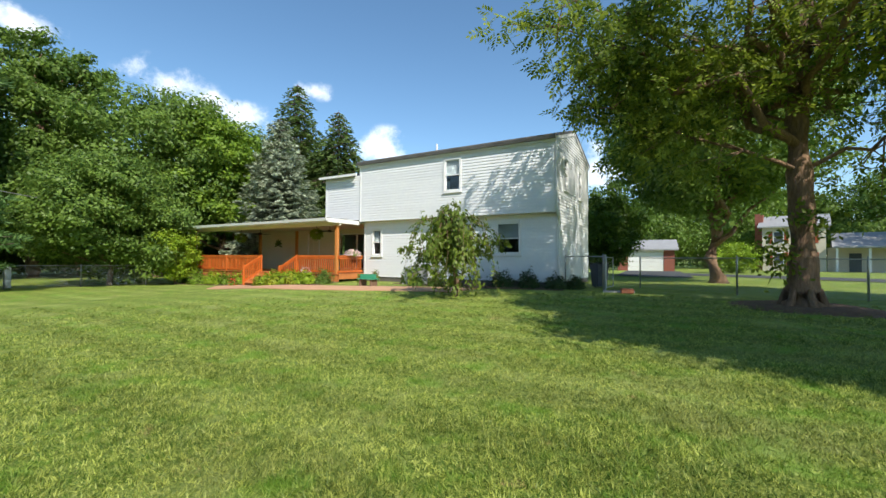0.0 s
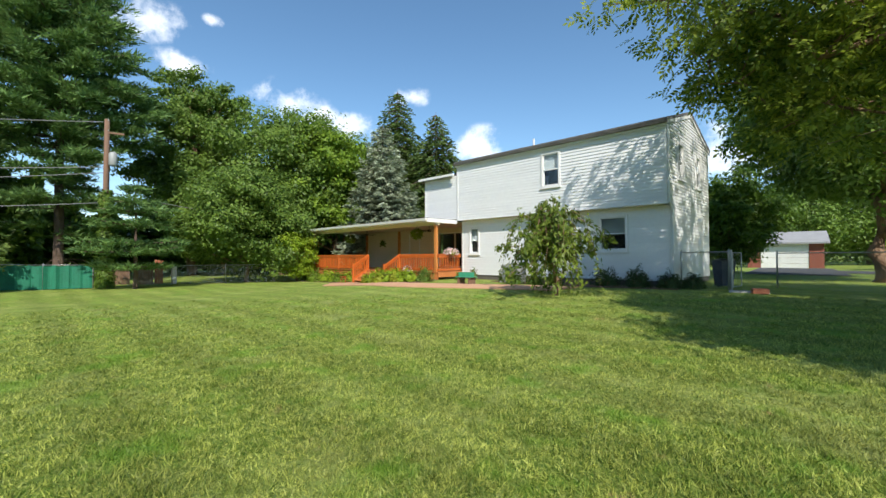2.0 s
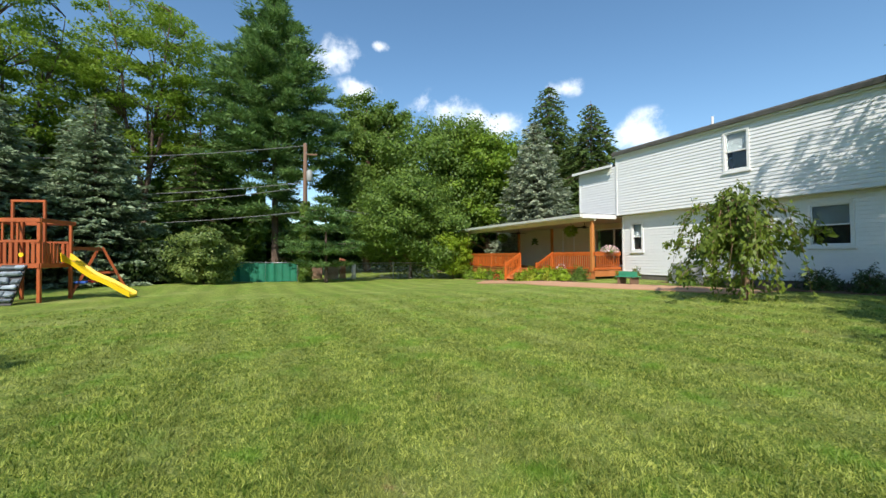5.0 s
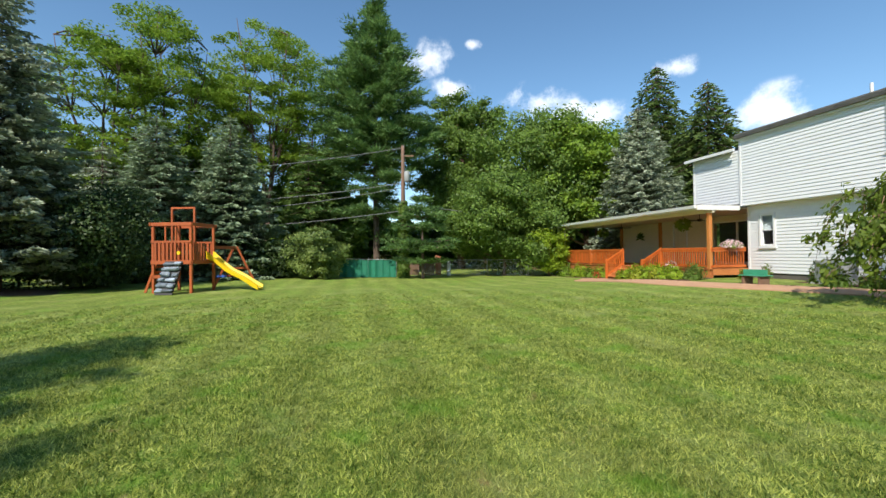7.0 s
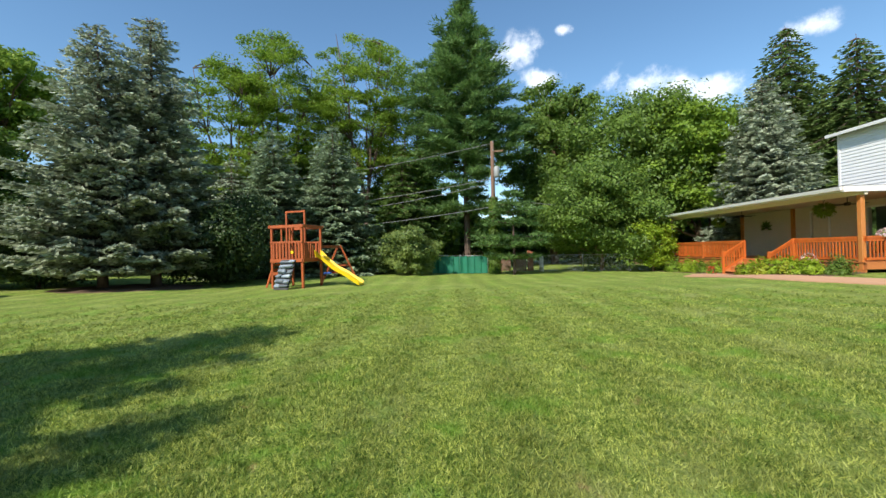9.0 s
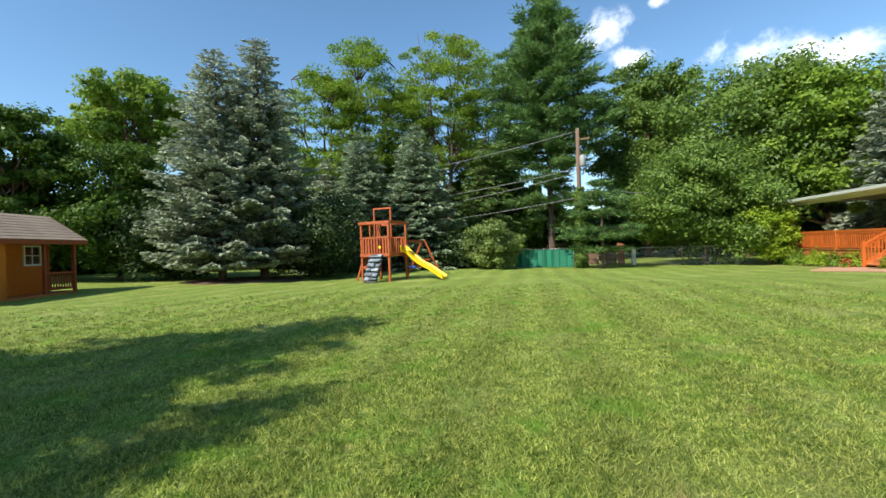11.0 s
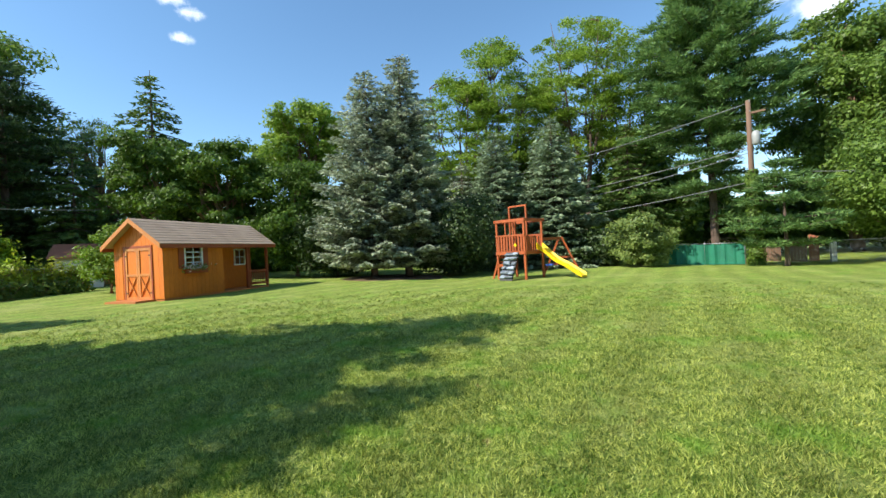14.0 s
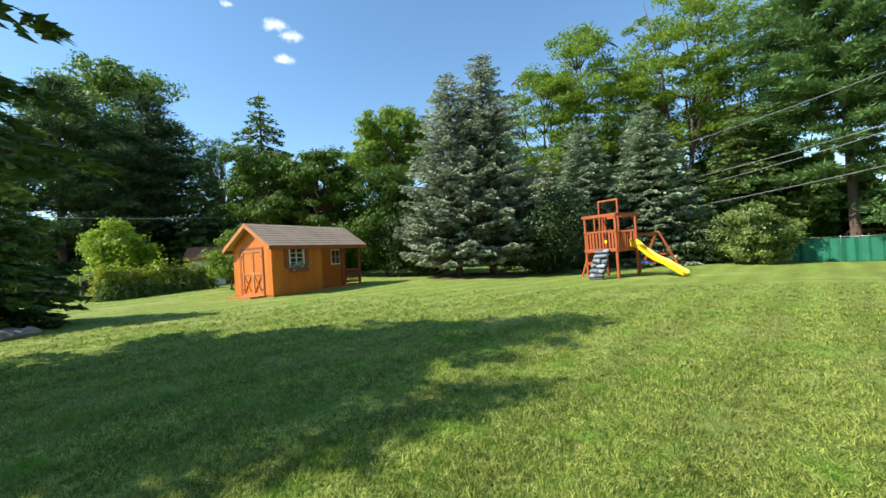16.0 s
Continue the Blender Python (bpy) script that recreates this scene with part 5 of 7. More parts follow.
def build_garden():
    # brick path from the steps along the bed to the back wall
    def path_in(s):
        x = -20.4 + 13.6 * s
        return (x, 12.15 + 1.15 * step(0.17, 0.10, s) + 1.9 * step(0.35, 1.0, s))

    def path_out(s):
        x = -20.9 + 13.9 * s
        return (x, 11.25 - 0.35 * math.sin(3.1 * s) + 1.3 * step(0.45, 1.0, s) + 1.2 * step(0.12, 0, s))

    strip("garden_path", path_in, path_out, 0.03, BRICKPATH, "curved red brick path along the flower bed", "path")
    strip("mulch_bed", lambda s: (-18.4 + 4.4 * s, 14.25 - 0.95 * step(0.28, 0.24, s)), lambda s: (-18.6 + 4.9 * s, 12.2 + 0.5 * step(0.6, 1, s)), 0.018, MULCH, "brown mulch bed in front of the deck", "garden bed")
    strip("mulch_bed", lambda s: (-26.6 + 6.0 * s, 14.25), lambda s: (-26.9 + 6.3 * s, 13.2), 0.018, MULCH, "brown mulch bed in front of the deck", "garden bed")
    strip("mulch_bed", lambda s: (-11.2 + 7.2 * s, 16.05), lambda s: (-11.4 + 7.6 * s, 15.0 - 0.5 * math.sin(3.1 * s)), 0.018, MULCH, "dark mulch bed along the white wall", "garden bed")
    rng = random.Random(4)
    for i in range(17):
        x = -17.5 + (i % 9) * 0.37 + rng.uniform(-0.1, 0.1)
        w = yard(x, (12.75 if i < 9 else 13.25) + rng.uniform(-0.12, 0.12))
        plant(w, rng.uniform(0.42, 0.62) + 0.1 * (i > 8), rng.uniform(0.7, 1.0), L_BRIGHT if i % 3 else L_HOSTA, "leafy yellow-green plant in the mulch bed", 200 + i, 420, 0.15, group="plants in front of the deck")
    plant(yard(-15.5, 13.6), 0.7, 0.7, L_GREY, "pale flowering plant in front of the deck", 259, 300, 0.12, petals=PINKPETAL)
    for i in range(9):
        x = -26.2 + i * 0.62
        w = yard(x, 13.6 + rng.uniform(-0.1, 0.4))
        plant(w, rng.uniform(0.6, 0.9), rng.uniform(0.9, 1.2), rng.choice((L_BRIGHT, L_MAPLE)), "leafy yellow-green plant in the mulch bed", 230 + i, 480, 0.14, group="plants in front of the deck")
    plant(yard(-20.35, 13.1), 0.35, 0.4, L_MAPLE, "red flowers in the bed by the steps", 260, 250, 0.1, petals=REDPETAL)
    plant(yard(-13.95, 13.25), 0.72, 0.95, L_OAK, "clipped round green bush beside the deck", 261, 1500, 0.09, name="round_bush", category="shrub")
    plant(yard(-13.25, 15.0), 0.4, 0.6, L_MAPLE, "low green bush by the wall", 262, 500, 0.1, name="round_bush", category="shrub")
    plant(yard(-12.9, 15.6), 0.75, 0.5, L_GREY, "slender rose bush against the wall", 263, 220, 0.1)
    plant(yard(-11.3, 15.7), 0.6, 0.4, L_DARK, "slender rose bush against the wall", 264, 200, 0.1)
    for i, (x, y, h, w) in enumerate(((-6.35, 15.4, 0.72, 1.3), (-5.2, 15.35, 0.78, 1.0), (-4.2, 15.5, 0.6, 0.9), (-3.6, 15.9, 0.55, 0.8))):
        plant(yard(x, y), h, w, L_YEW, "dark clipped shrub at the foot of the wall", 270 + i, 1300, 0.09, name="round_bush", category="shrub", group="clipped shrubs by the wall")
    for i, (x, y) in enumerate(((-9.6, 14.2), (-8.9, 14.6), (-8.0, 14.6))):
        plant(yard(x, y), 0.5, 0.8, L_DARK, "low dark plants under the weeping tree", 280 + i, 600, 0.12)
    # green slatted bench
    o = yard(-11.35, 13.25)
    b = thing("garden_bench", pose(o.x, o.y, ground_z(o.x, o.y), 0, 0, TURN), "small green painted bench with wooden block legs", "bench")
    part("back_board", boxed(-0.42, 0.42, -0.02, 0.02, 0.32, 0.5, bevel=0.005), GREENPAINT, b)
    for i in range(4):
        part("slat", boxed(-0.42, 0.42, -0.24 + i * 0.12, -0.135 + i * 0.12, 0.29, 0.315, bevel=0.004), GREENPAINT, b)
    for x in (-0.33, 0.25):
        part("leg", boxed(x, x + 0.08, -0.2, 0.2, 0.0, 0.288, bevel=0.006), POLEWOOD, b, "brown wooden block leg")
    # air conditioner
    o = yard(-10.35, 15.3)
    a = thing("air_conditioner", pose(o.x, o.y, ground_z(o.x, o.y), 0, 0, TURN), "grey outdoor air conditioning unit against the wall", "air conditioner")
    part("slab", boxed(-0.45, 0.45, -0.45, 0.45, 0, 0.07), CONCRETE, a)
    part("cabinet", boxed(-0.38, 0.38, -0.38, 0.38, 0.07, 0.78, bevel=0.02), ACGREY, a)
    for i in range(12):
        part("louvre", boxed(-0.34, 0.34, -0.395, -0.382, 0.14 + i * 0.048, 0.165 + i * 0.048), ACGREY, a)
    part("fan_grille", tube(bmesh.new(), [(0, 0, 0.781), (0, 0, 0.80)], [0.3, 0.28], 20), DARKMETAL, a, "dark round fan grille")
    # dark bin by the side wall
    o = yard(-2.95, 17.3)
    b = thing("wheeled_bin", pose(o.x, o.y, ground_z(o.x, o.y), 0, 0, TURN), "dark blue wheeled bin beside the house", "bin")
    part("body", tube(bmesh.new(), [(0, 0, 0.08), (0, 0, 0.95)], [0.28, 0.36], 4), material("dark_blue_bin", (0.03, 0.04, 0.07), rough=0.5), b)
    part("lid", boxed(-0.3, 0.3, -0.32, 0.3, 0.95, 1.01, bevel=0.015), DARKMETAL, b)
    for x in (-0.2, 0.2):
        part("wheel", tube(bmesh.new(), [(x - 0.03, 0.25, 0.1), (x + 0.03, 0.25, 0.1)], [0.1, 0.1], 12), DARKMETAL, b)
    # porch furnishings
    for i, (x, y, z, r) in enumerate(((-16.85, 15.5, 2.6, 0.30), (-23.3, 15.5, 2.55, 0.30))):
        o = yard(x, y)
        t = thing("hanging_basket", pose(o.x, o.y, z), "hanging fern basket under the porch ceiling", "hanging plant", "baskets under the porch")
        part("pot", tube(bmesh.new(), [(0, 0, -0.18), (0, 0, 0.02)], [0.1, 0.16], 12), DARKMETAL, t)
        for k in range(3):
            q = k * 2.1
            part("chain", tube(bmesh.new(), [(0.14 * math.cos(q), 0.14 * math.sin(q), 0.02), (0, 0, 3.07 - z)], [0.005, 0.005], 4), DARKMETAL, t)
        rg = np.random.default_rng(300 + i)
        d = unit(rg.normal(size=(600, 3)))
        cards("foliage", d * np.array([r * 1.2, r * 1.2, r]) * rg.uniform(0.3, 1, (600, 1)) ** 0.5, d + np.array([0, 0, -0.5]), unit(rg.normal(size=(600, 3))), 0.14, 0.05, L_MAPLE, t)
    o = yard(-14.12, 15.3)
    t = thing("flower_basket", pose(o.x, o.y, 1.33, 0, 0, TURN), "basket of pink and white flowers on the railing", "flower basket")
    part("pot", tube(bmesh.new(), [(0, 0, -0.02), (0, 0, 0.16)], [0.16, 0.22], 12), TERRACOTTA, t)
    rg = np.random.default_rng(310)
    d = unit(rg.normal(size=(700, 3)))
    d[:, 2] = np.abs(d[:, 2]) - 0.25
    p = d * np.array([0.42, 0.42, 0.32]) * rg.uniform(0.4, 1, (700, 1)) ** 0.5 + np.array([0, 0, 0.2])
    cards("foliage", p[:300], rg.normal(size=(300, 3)), unit(d[:300] + rg.normal(0, 0.4, (300, 3))), 0.1, 0.05, L_MAPLE, t)
    cards("blossom", p[300:] * 1.05, rg.normal(size=(400, 3)), unit(d[300:] + rg.normal(0, 0.3, (400, 3))), 0.085, 0.075, PINKPETAL, t)
    for x in (-16.7, -22.6):
        o = yard(x, 16.3)
        t = thing("ceiling_fan", pose(o.x, o.y, 3.08), "dark ceiling fan at rest under the porch roof", "ceiling fan", "fans under the porch")
        part("rod", tube(bmesh.new(), [(0, 0, 0), (0, 0, -0.2)], [0.015, 0.015], 8), DARKMETAL, t)
        part("motor", tube(bmesh.new(), [(0, 0, -0.2), (0, 0, -0.24), (0, 0, -0.33)], [0.08, 0.12, 0.09], 14), DARKMETAL, t)
        for k in range(5):
            part("blade", boxed(0.12, 0.62, -0.065, 0.065, -0.285, -0.275, Matrix.Rotation(k * 1.2566, 4, "Z") @ Matrix.Rotation(0.15, 4, "X")), DARKMETAL, t)
    o = yard(-23.6, 18.4)
    t = thing("wall_wreath", pose(o.x, o.y, 2.2, 0, 0, TURN), "dark metal leaf ornament hung on the porch wall", "wall ornament")
    part("hub", tube(bmesh.new(), [(0, 0.02, 0), (0, -0.03, 0)], [0.06, 0.04], 10), DARKMETAL, t)
    for k in range(7):
        q = radians(-20 + k * 36)
        part("leaf", tube(bmesh.new(), [(0.05 * math.cos(q), 0, 0.05 * math.sin(q)), (0.25 * math.cos(q), -0.03, 0.25 * math.sin(q)), (0.42 * math.cos(q), 0, 0.42 * math.sin(q))], [0.02, 0.07, 0.01], 5), L_DARK, t)


build_weeping_tree()
build_garden()


# ---- fences, pole and wires ----
def chain_fence(places, h, label, end_caps=True, mesh_mat=None, name="chain_link_fence", group=""):
    """Steel posts, a top rail and a woven mesh of thin wires between them."""
    a0 = Vector(places[0])
    t = thing(name, pose(a0.x, a0.y, ground_z(a0.x, a0.y)), label, "fence", group)
    A = Matrix.Translation((-a0.x, -a0.y, -ground_z(a0.x, a0.y)))
    pts = [Vector((p[0], p[1], ground_z(p[0], p[1]))) for p in places]
    for p in pts:
        bm = tube(bmesh.new(), [p - Vector((0, 0, 0.05)), p + Vector((0, 0, h + 0.04)), p + Vector((0, 0, h + 0.09))], [0.03, 0.03, 0.012], 8)
        bm.transform(A)
        part("post", bm, GALV, t, smooth=True)
    for p, q in zip(pts, pts[1:]):
        bm = tube(bmesh.new(), [p + Vector((0, 0, h)), q + Vector((0, 0, h))], [0.021, 0.021], 6)
        bm.transform(A)
        part("top_rail", bm, GALV, t, smooth=True)
        ln = (q - p).length
        bm = bmesh.new()
        if mesh_mat:
            n = 24
            vs = [[bm.verts.new(p.lerp(q, i / n) + Vector((0.04 * math.sin(i * 1.1), 0.04 * math.cos(i * 0.9), z * (1 - 0.05 * abs(math.sin(i * 0.5)))))) for z in (0.03, h * 0.5, h)] for i in range(n + 1)]
            for r0, r1 in zip(vs, vs[1:]):
                for j in (0, 1):
                    bm.faces.new((r0[j], r1[j], r1[j + 1], r0[j + 1]))
        else:
            d = (q - p) / ln
            s = 0.075
            k = int((ln + h) / s)
            for i in range(k):
                for sg in (1, -1):
                    x0 = i * s - (h if sg > 0 else 0)
                    x1 = x0 + sg * h
                    za, zb = 0.03, h
                    ends = []
                    for xa, z, xo, zo in ((x0, za, x1, zb), (x1, zb, x0, za)):
                        xc = min(max(xa, 0), ln)
                        zc = z + (zo - z) * (xc - xa) / (xo - xa) if xo != xa else z
                        ends.append(p + d * xc + Vector((0, 0, zc)) + Vector((0, 0, (q.z - p.z) * 0)))
                    if (ends[0] - ends[1]).length > 0.03:
                        w = Vector((0, 0, 0.0022))
                        bm.faces.new([bm.verts.new(v) for v in (ends[0] - w, ends[1] - w, ends[1] + w, ends[0] + w)])
        bm.transform(A)
        tagged(part("fence_mesh", bm, mesh_mat or GALV, t), kind="stuff")
    return t


def rows_between(a, b, n):
    return [tuple(Vector(a).lerp(Vector(b), i / n)) for i in range(n + 1)]


def build_fences():
    g1, g2, f3, f4 = polar(-18.8, 16.4), polar(-23.1, 18.4), polar(-33.0, 16.6), polar(-43.4, 17.0)
    c = yard(-4.2, 17.0)
    chain_fence([tuple(c), tuple(g1)], 1.25, "grey chain-link fence from the house to the gate", group="chain-link fences")
    chain_fence([tuple(g2), tuple(f3), tuple(f4), tuple(polar(-52, 19)), tuple(polar(-62, 22))], 1.2, "grey chain-link fence past the shade tree", group="chain-link fences")
    # gate leaf, swung part open
    t = thing("metal_gate", pose(g1.x, g1.y, ground_z(g1.x, g1.y)), "galvanised chain-link gate standing ajar", "gate")
    part("gate_post", tube(bmesh.new(), [(0.08, 0.02, 0), (0.08, 0.02, 1.32)], [0.035, 0.035], 8), GALV, t)
    d = Vector((0.55, 0.84, 0)).normalized()
    pts = [Vector((0.13, 0.05, 0.1)), Vector((0.13, 0.05, 1.22)), Vector((0.13, 0.05, 1.22)) + d, Vector((0.13, 0.05, 0.1)) + d, Vector((0.13, 0.05, 0.1))]
    for p, q in zip(pts, pts[1:]):
        part("gate_bar", tube(bmesh.new(), [p, q], [0.018, 0.018], 6), GALV, t)
    bm = bmesh.new()
    for i in range(26):
        for sg in (1, -1):
            x0 = i * 0.08 - (1.1 if sg > 0 else 0)
            x1 = x0 + sg * 1.1
            a, b = sorted((x0, x1))
            lo, hi = max(a, 0), min(b, 1)
            if hi - lo < 0.02:
                continue
            za, zb = ((lo - x0) / (x1 - x0)) * 1.1 + 0.1, ((hi - x0) / (x1 - x0)) * 1.1 + 0.1
            w = Vector((0, 0, 0.0022))
            p, q = pts[0] + d * lo + Vector((0, 0, za - 0.1)), pts[0] + d * hi + Vector((0, 0, zb - 0.1))
            bm.faces.new([bm.verts.new(v) for v in (p - w, q - w, q + w, p + w)])
    tagged(part("gate_mesh", bm, GALV, t), kind="stuff")
    # step stone and block at the gate
    o = polar(-20.6, 15.6)
    s = part("stepping_stone", boxed(-0.5, 0.5, -0.25, 0.25, -0.02, 0.05, bevel=0.02), CONCRETE)
    s.matrix_basis = pose(o.x, o.y, ground_z(o.x, o.y), 0, 0, -20)
    tagged(s, "flat pale stepping stone at the gate", "stone")
    o = polar(-21.6, 15.3)
    s = part("wooden_block", boxed(-0.2, 0.2, -0.12, 0.12, 0.0, 0.16, bevel=0.015), TERRACOTTA)
    s.matrix_basis = pose(o.x, o.y, ground_z(o.x, o.y), 0, 0, -10)
    tagged(s, "red-brown block beside the gate", "block")
    # far side of the lawn
    chain_fence([tuple(polar(b, 29.5)) for b in (32.5, 38, 43.5, 49, 55.8)], 1.15, "grey chain-link fence along the back of the lawn", group="chain-link fences")
    chain_fence([tuple(polar(b, 28.8)) for b in (56.0, 59.8, 63.6)], 1.25, "fence covered with green windscreen fabric", mesh_mat=GREENMESH, group="chain-link fences")
    chain_fence([tuple(polar(b, d)) for b, d in ((132.8, 27.5), (137, 26), (141, 25), (145, 24.4), (149, 23.8), (154, 23.4))], 1.2, "grey chain-link fence grown over with vines", group="chain-link fences")
    rng = random.Random(9)
    for i in range(22):
        f = i / 21
        b, d = 133.2 + 10.2 * f, 27.2 - 2.6 * f - 0.1
        plant(polar(b, d), rng.uniform(1.4, 2.0), rng.uniform(0.9, 1.4), rng.choice((L_BRIGHT, L_HOSTA, L_HOSTA)), "green vines climbing the wire fence", 400 + i, 420, 0.19, name="climbing_vine", category="vine",
              group="vines on the fence")
    for i in range(9):
        f = i / 8
        plant(polar(134.0 + 9.0 * f, 26.2 - 2.2 * f), rng.uniform(0.7, 1.0), rng.uniform(1.0, 1.5), L_OAK, "dark low shrub along the wire fence", 440 + i, 500, 0.14, name="low_shrub", category="shrub", group="shrubs along the fence")
    # weathered boards and posts beyond the fence
    for b, d, w, h, m in ((51.6, 31, 0.9, 1.3, POLEWOOD), (50.2, 31.5, 0.5, 1.5, TERRACOTTA), (48.8, 30.6, 0.3, 1.2, WHITE), (53.6, 32, 1.0, 1.1, POLEWOOD)):
        o = polar(b, d)
        t = thing("board_panel", pose(o.x, o.y, ground_z(o.x, o.y), 0, 0, b), "weathered boards leaning beyond the wire fence", "boards")
        for k in range(max(2, int(w / 0.15))):
            part("board", boxed(-w / 2 + k * 0.15, -w / 2 + k * 0.15 + 0.14, -0.012, 0.012, 0, h - 0.04 * (k % 3)), m, t)
    # utility pole
    o = polar(55.0, 28.3)
    t = thing("utility_pole", pose(o.x, o.y, ground_z(o.x, o.y) - 0.1), "tall brown wooden utility pole with a grey transformer", "utility pole")
    part("pole", tube(bmesh.new(), [(0, 0, 0), (0, 0, 5), (0.02, 0, 9.1)], [0.17, 0.14, 0.11], 12), POLEWOOD, t, smooth=True)
    arm = Matrix.Rotation(radians(50), 4, "Z")
    part("crossarm", boxed(-0.1, 0.75, -0.05, 0.05, 8.35, 8.45, arm), POLEWOOD, t)
    part("transformer", tube(bmesh.new(), [(0.33, 0.1, 6.6), (0.33, 0.1, 6.65), (0.33, 0.1, 7.25), (0.33, 0.1, 7.35)], [0.15, 0.19, 0.19, 0.1], 14), ACGREY, t, "pale grey transformer can", smooth=True)
    for z in (8.46, 9.0):
        part("insulator", tube(bmesh.new(), [(0.1, 0, z), (0.1, 0, z + 0.12)], [0.04, 0.03], 8), ACGREY, t)

    v = thing("climbing_vine", pose(o.x, o.y, ground_z(o.x, o.y) - 0.02), "green vine climbing the utility pole", "vine")
    rg = np.random.default_rng(71)
    k = 2600
    a, z = rg.uniform(0, 6.283, k), rg.uniform(0, 1, k) ** 1.2 * 5.2
    rr = 0.16 + rg.uniform(0, 1, k) * (0.30 - 0.03 * z)
    nn = unit(np.stack([np.cos(a), np.sin(a), np.full(k, 0.5)], 1) + rg.normal(0, 0.4, (k, 3)))
    cards("foliage", np.stack([rr * np.cos(a), rr * np.sin(a), z], 1), np.array([0, 0, -1.0]) + rg.normal(0, 0.5, (k, 3)), nn, 0.17, 0.13, L_OAK, v)
    part("stem", tube(bmesh.new(), [(0.17, 0, 0), (0.05, -0.17, 1.6), (-0.16, 0.02, 3.2), (0.1, 0.13, 4.8)], [0.03, 0.024, 0.016, 0.006], 5), BARK, v)

    def wire(a, b, sag, r=0.02):
        pts = [a.lerp(b, i / 16) - Vector((0, 0, sag * 4 * (i / 16) * (1 - i / 16))) for i in range(17)]
        w = part("overhead_wire", tube(bmesh.new(), [p - a for p in pts], [r] * 17, 5), WIRE)
        w.matrix_basis = Matrix.Translation(a)
        tagged(w, "dark overhead wire strung from the utility pole", "wire", "overhead wires")

    top = polar(55.0, 28.3)
    far = polar(97, 47)
    for z, z2, sag in ((8.6, 8.2, 0.9), (6.2, 5.9, 0.9), (5.9, 5.5, 1.2), (4.3, 3.9, 0.8)):
        wire(Vector((top.x, top.y, z)), Vector((far.x, far.y, z2)), sag)
    for z, b2, d2, z2, sag in ((4.9, 33.5, 34, 4.1, 0.3),):
        e = polar(b2, d2)
        wire(Vector((top.x, top.y, z)), Vector((e.x, e.y, z2)), sag, 0.02)
    a, b = polar(158, 26), polar(126, 36)
    wire(Vector((a.x, a.y, 4.4)), Vector((b.x, b.y, 5.6)), 0.35, 0.02)
    # ring of stones under the spruce
    for i in range(16):
        rg = random.Random(500 + i)
        q = polar(149.0 + 0.7 * (i % 8), 13.9 + 0.35 * (i // 8) + rg.uniform(-0.15, 0.15))
        bm = bmesh.new()
        bmesh.ops.create_icosphere(bm, subdivisions=2, radius=0.2)
        for v in bm.verts:
            v.co *= 1 + 0.35 * noise.noise(v.co * 5 + Vector((i * 3.7, 0, 0)))
            v.co.z *= 0.65
        s = part("edging_stone", bm, STONE)
        s.matrix_basis = pose(q.x, q.y, ground_z(q.x, q.y) + 0.08, 0, 0, rg.uniform(0, 360)) @ Matrix.Diagonal((rg.uniform(0.8, 1.5), rg.uniform(0.8, 1.2), rg.uniform(0.8, 1.2), 1))
        tagged(s, "rough grey-brown field stone edging the bed", "stone", "stones edging the bed")
    # earth and leaf litter round the shade tree and under the spruces
    for nm, b, d, r, lab in (("mulch_ring", -38.6, 13.6, 1.7, "bare brown earth ring round the shade tree"), ("mulch_ring", 99, 24.7, 3.3, "brown needle litter under the blue spruces")):
        o = polar(b, d)
        bm = bmesh.new()
        rings = []
        for k in range(4):
            ring = []
            for j in range(28):
                a = j / 28 * 6.2832
                q = r * (k + 0.15) / 3.15 * (1 + 0.22 * noise.noise((math.cos(a) * 1.5, math.sin(a) * 1.5, b)))
                x, y = o.x + math.cos(a) * q, o.y + math.sin(a) * q
                ring.append(bm.verts.new((x, y, ground_z(x, y) + 0.045 - 0.06 * (k == 3))))
            rings.append(ring)
        bm.faces.new(rings[0])
        for r0, r1 in zip(rings, rings[1:]):
            for j in range(28):
                bm.faces.new((r0[j], r0[(j + 1) % 28], r1[(j + 1) % 28], r1[j]))
        bmesh.ops.recalc_face_normals(bm, faces=bm.faces)
        tagged(part(nm, bm, MULCH), lab, "garden bed", kind="structure")


build_fences()


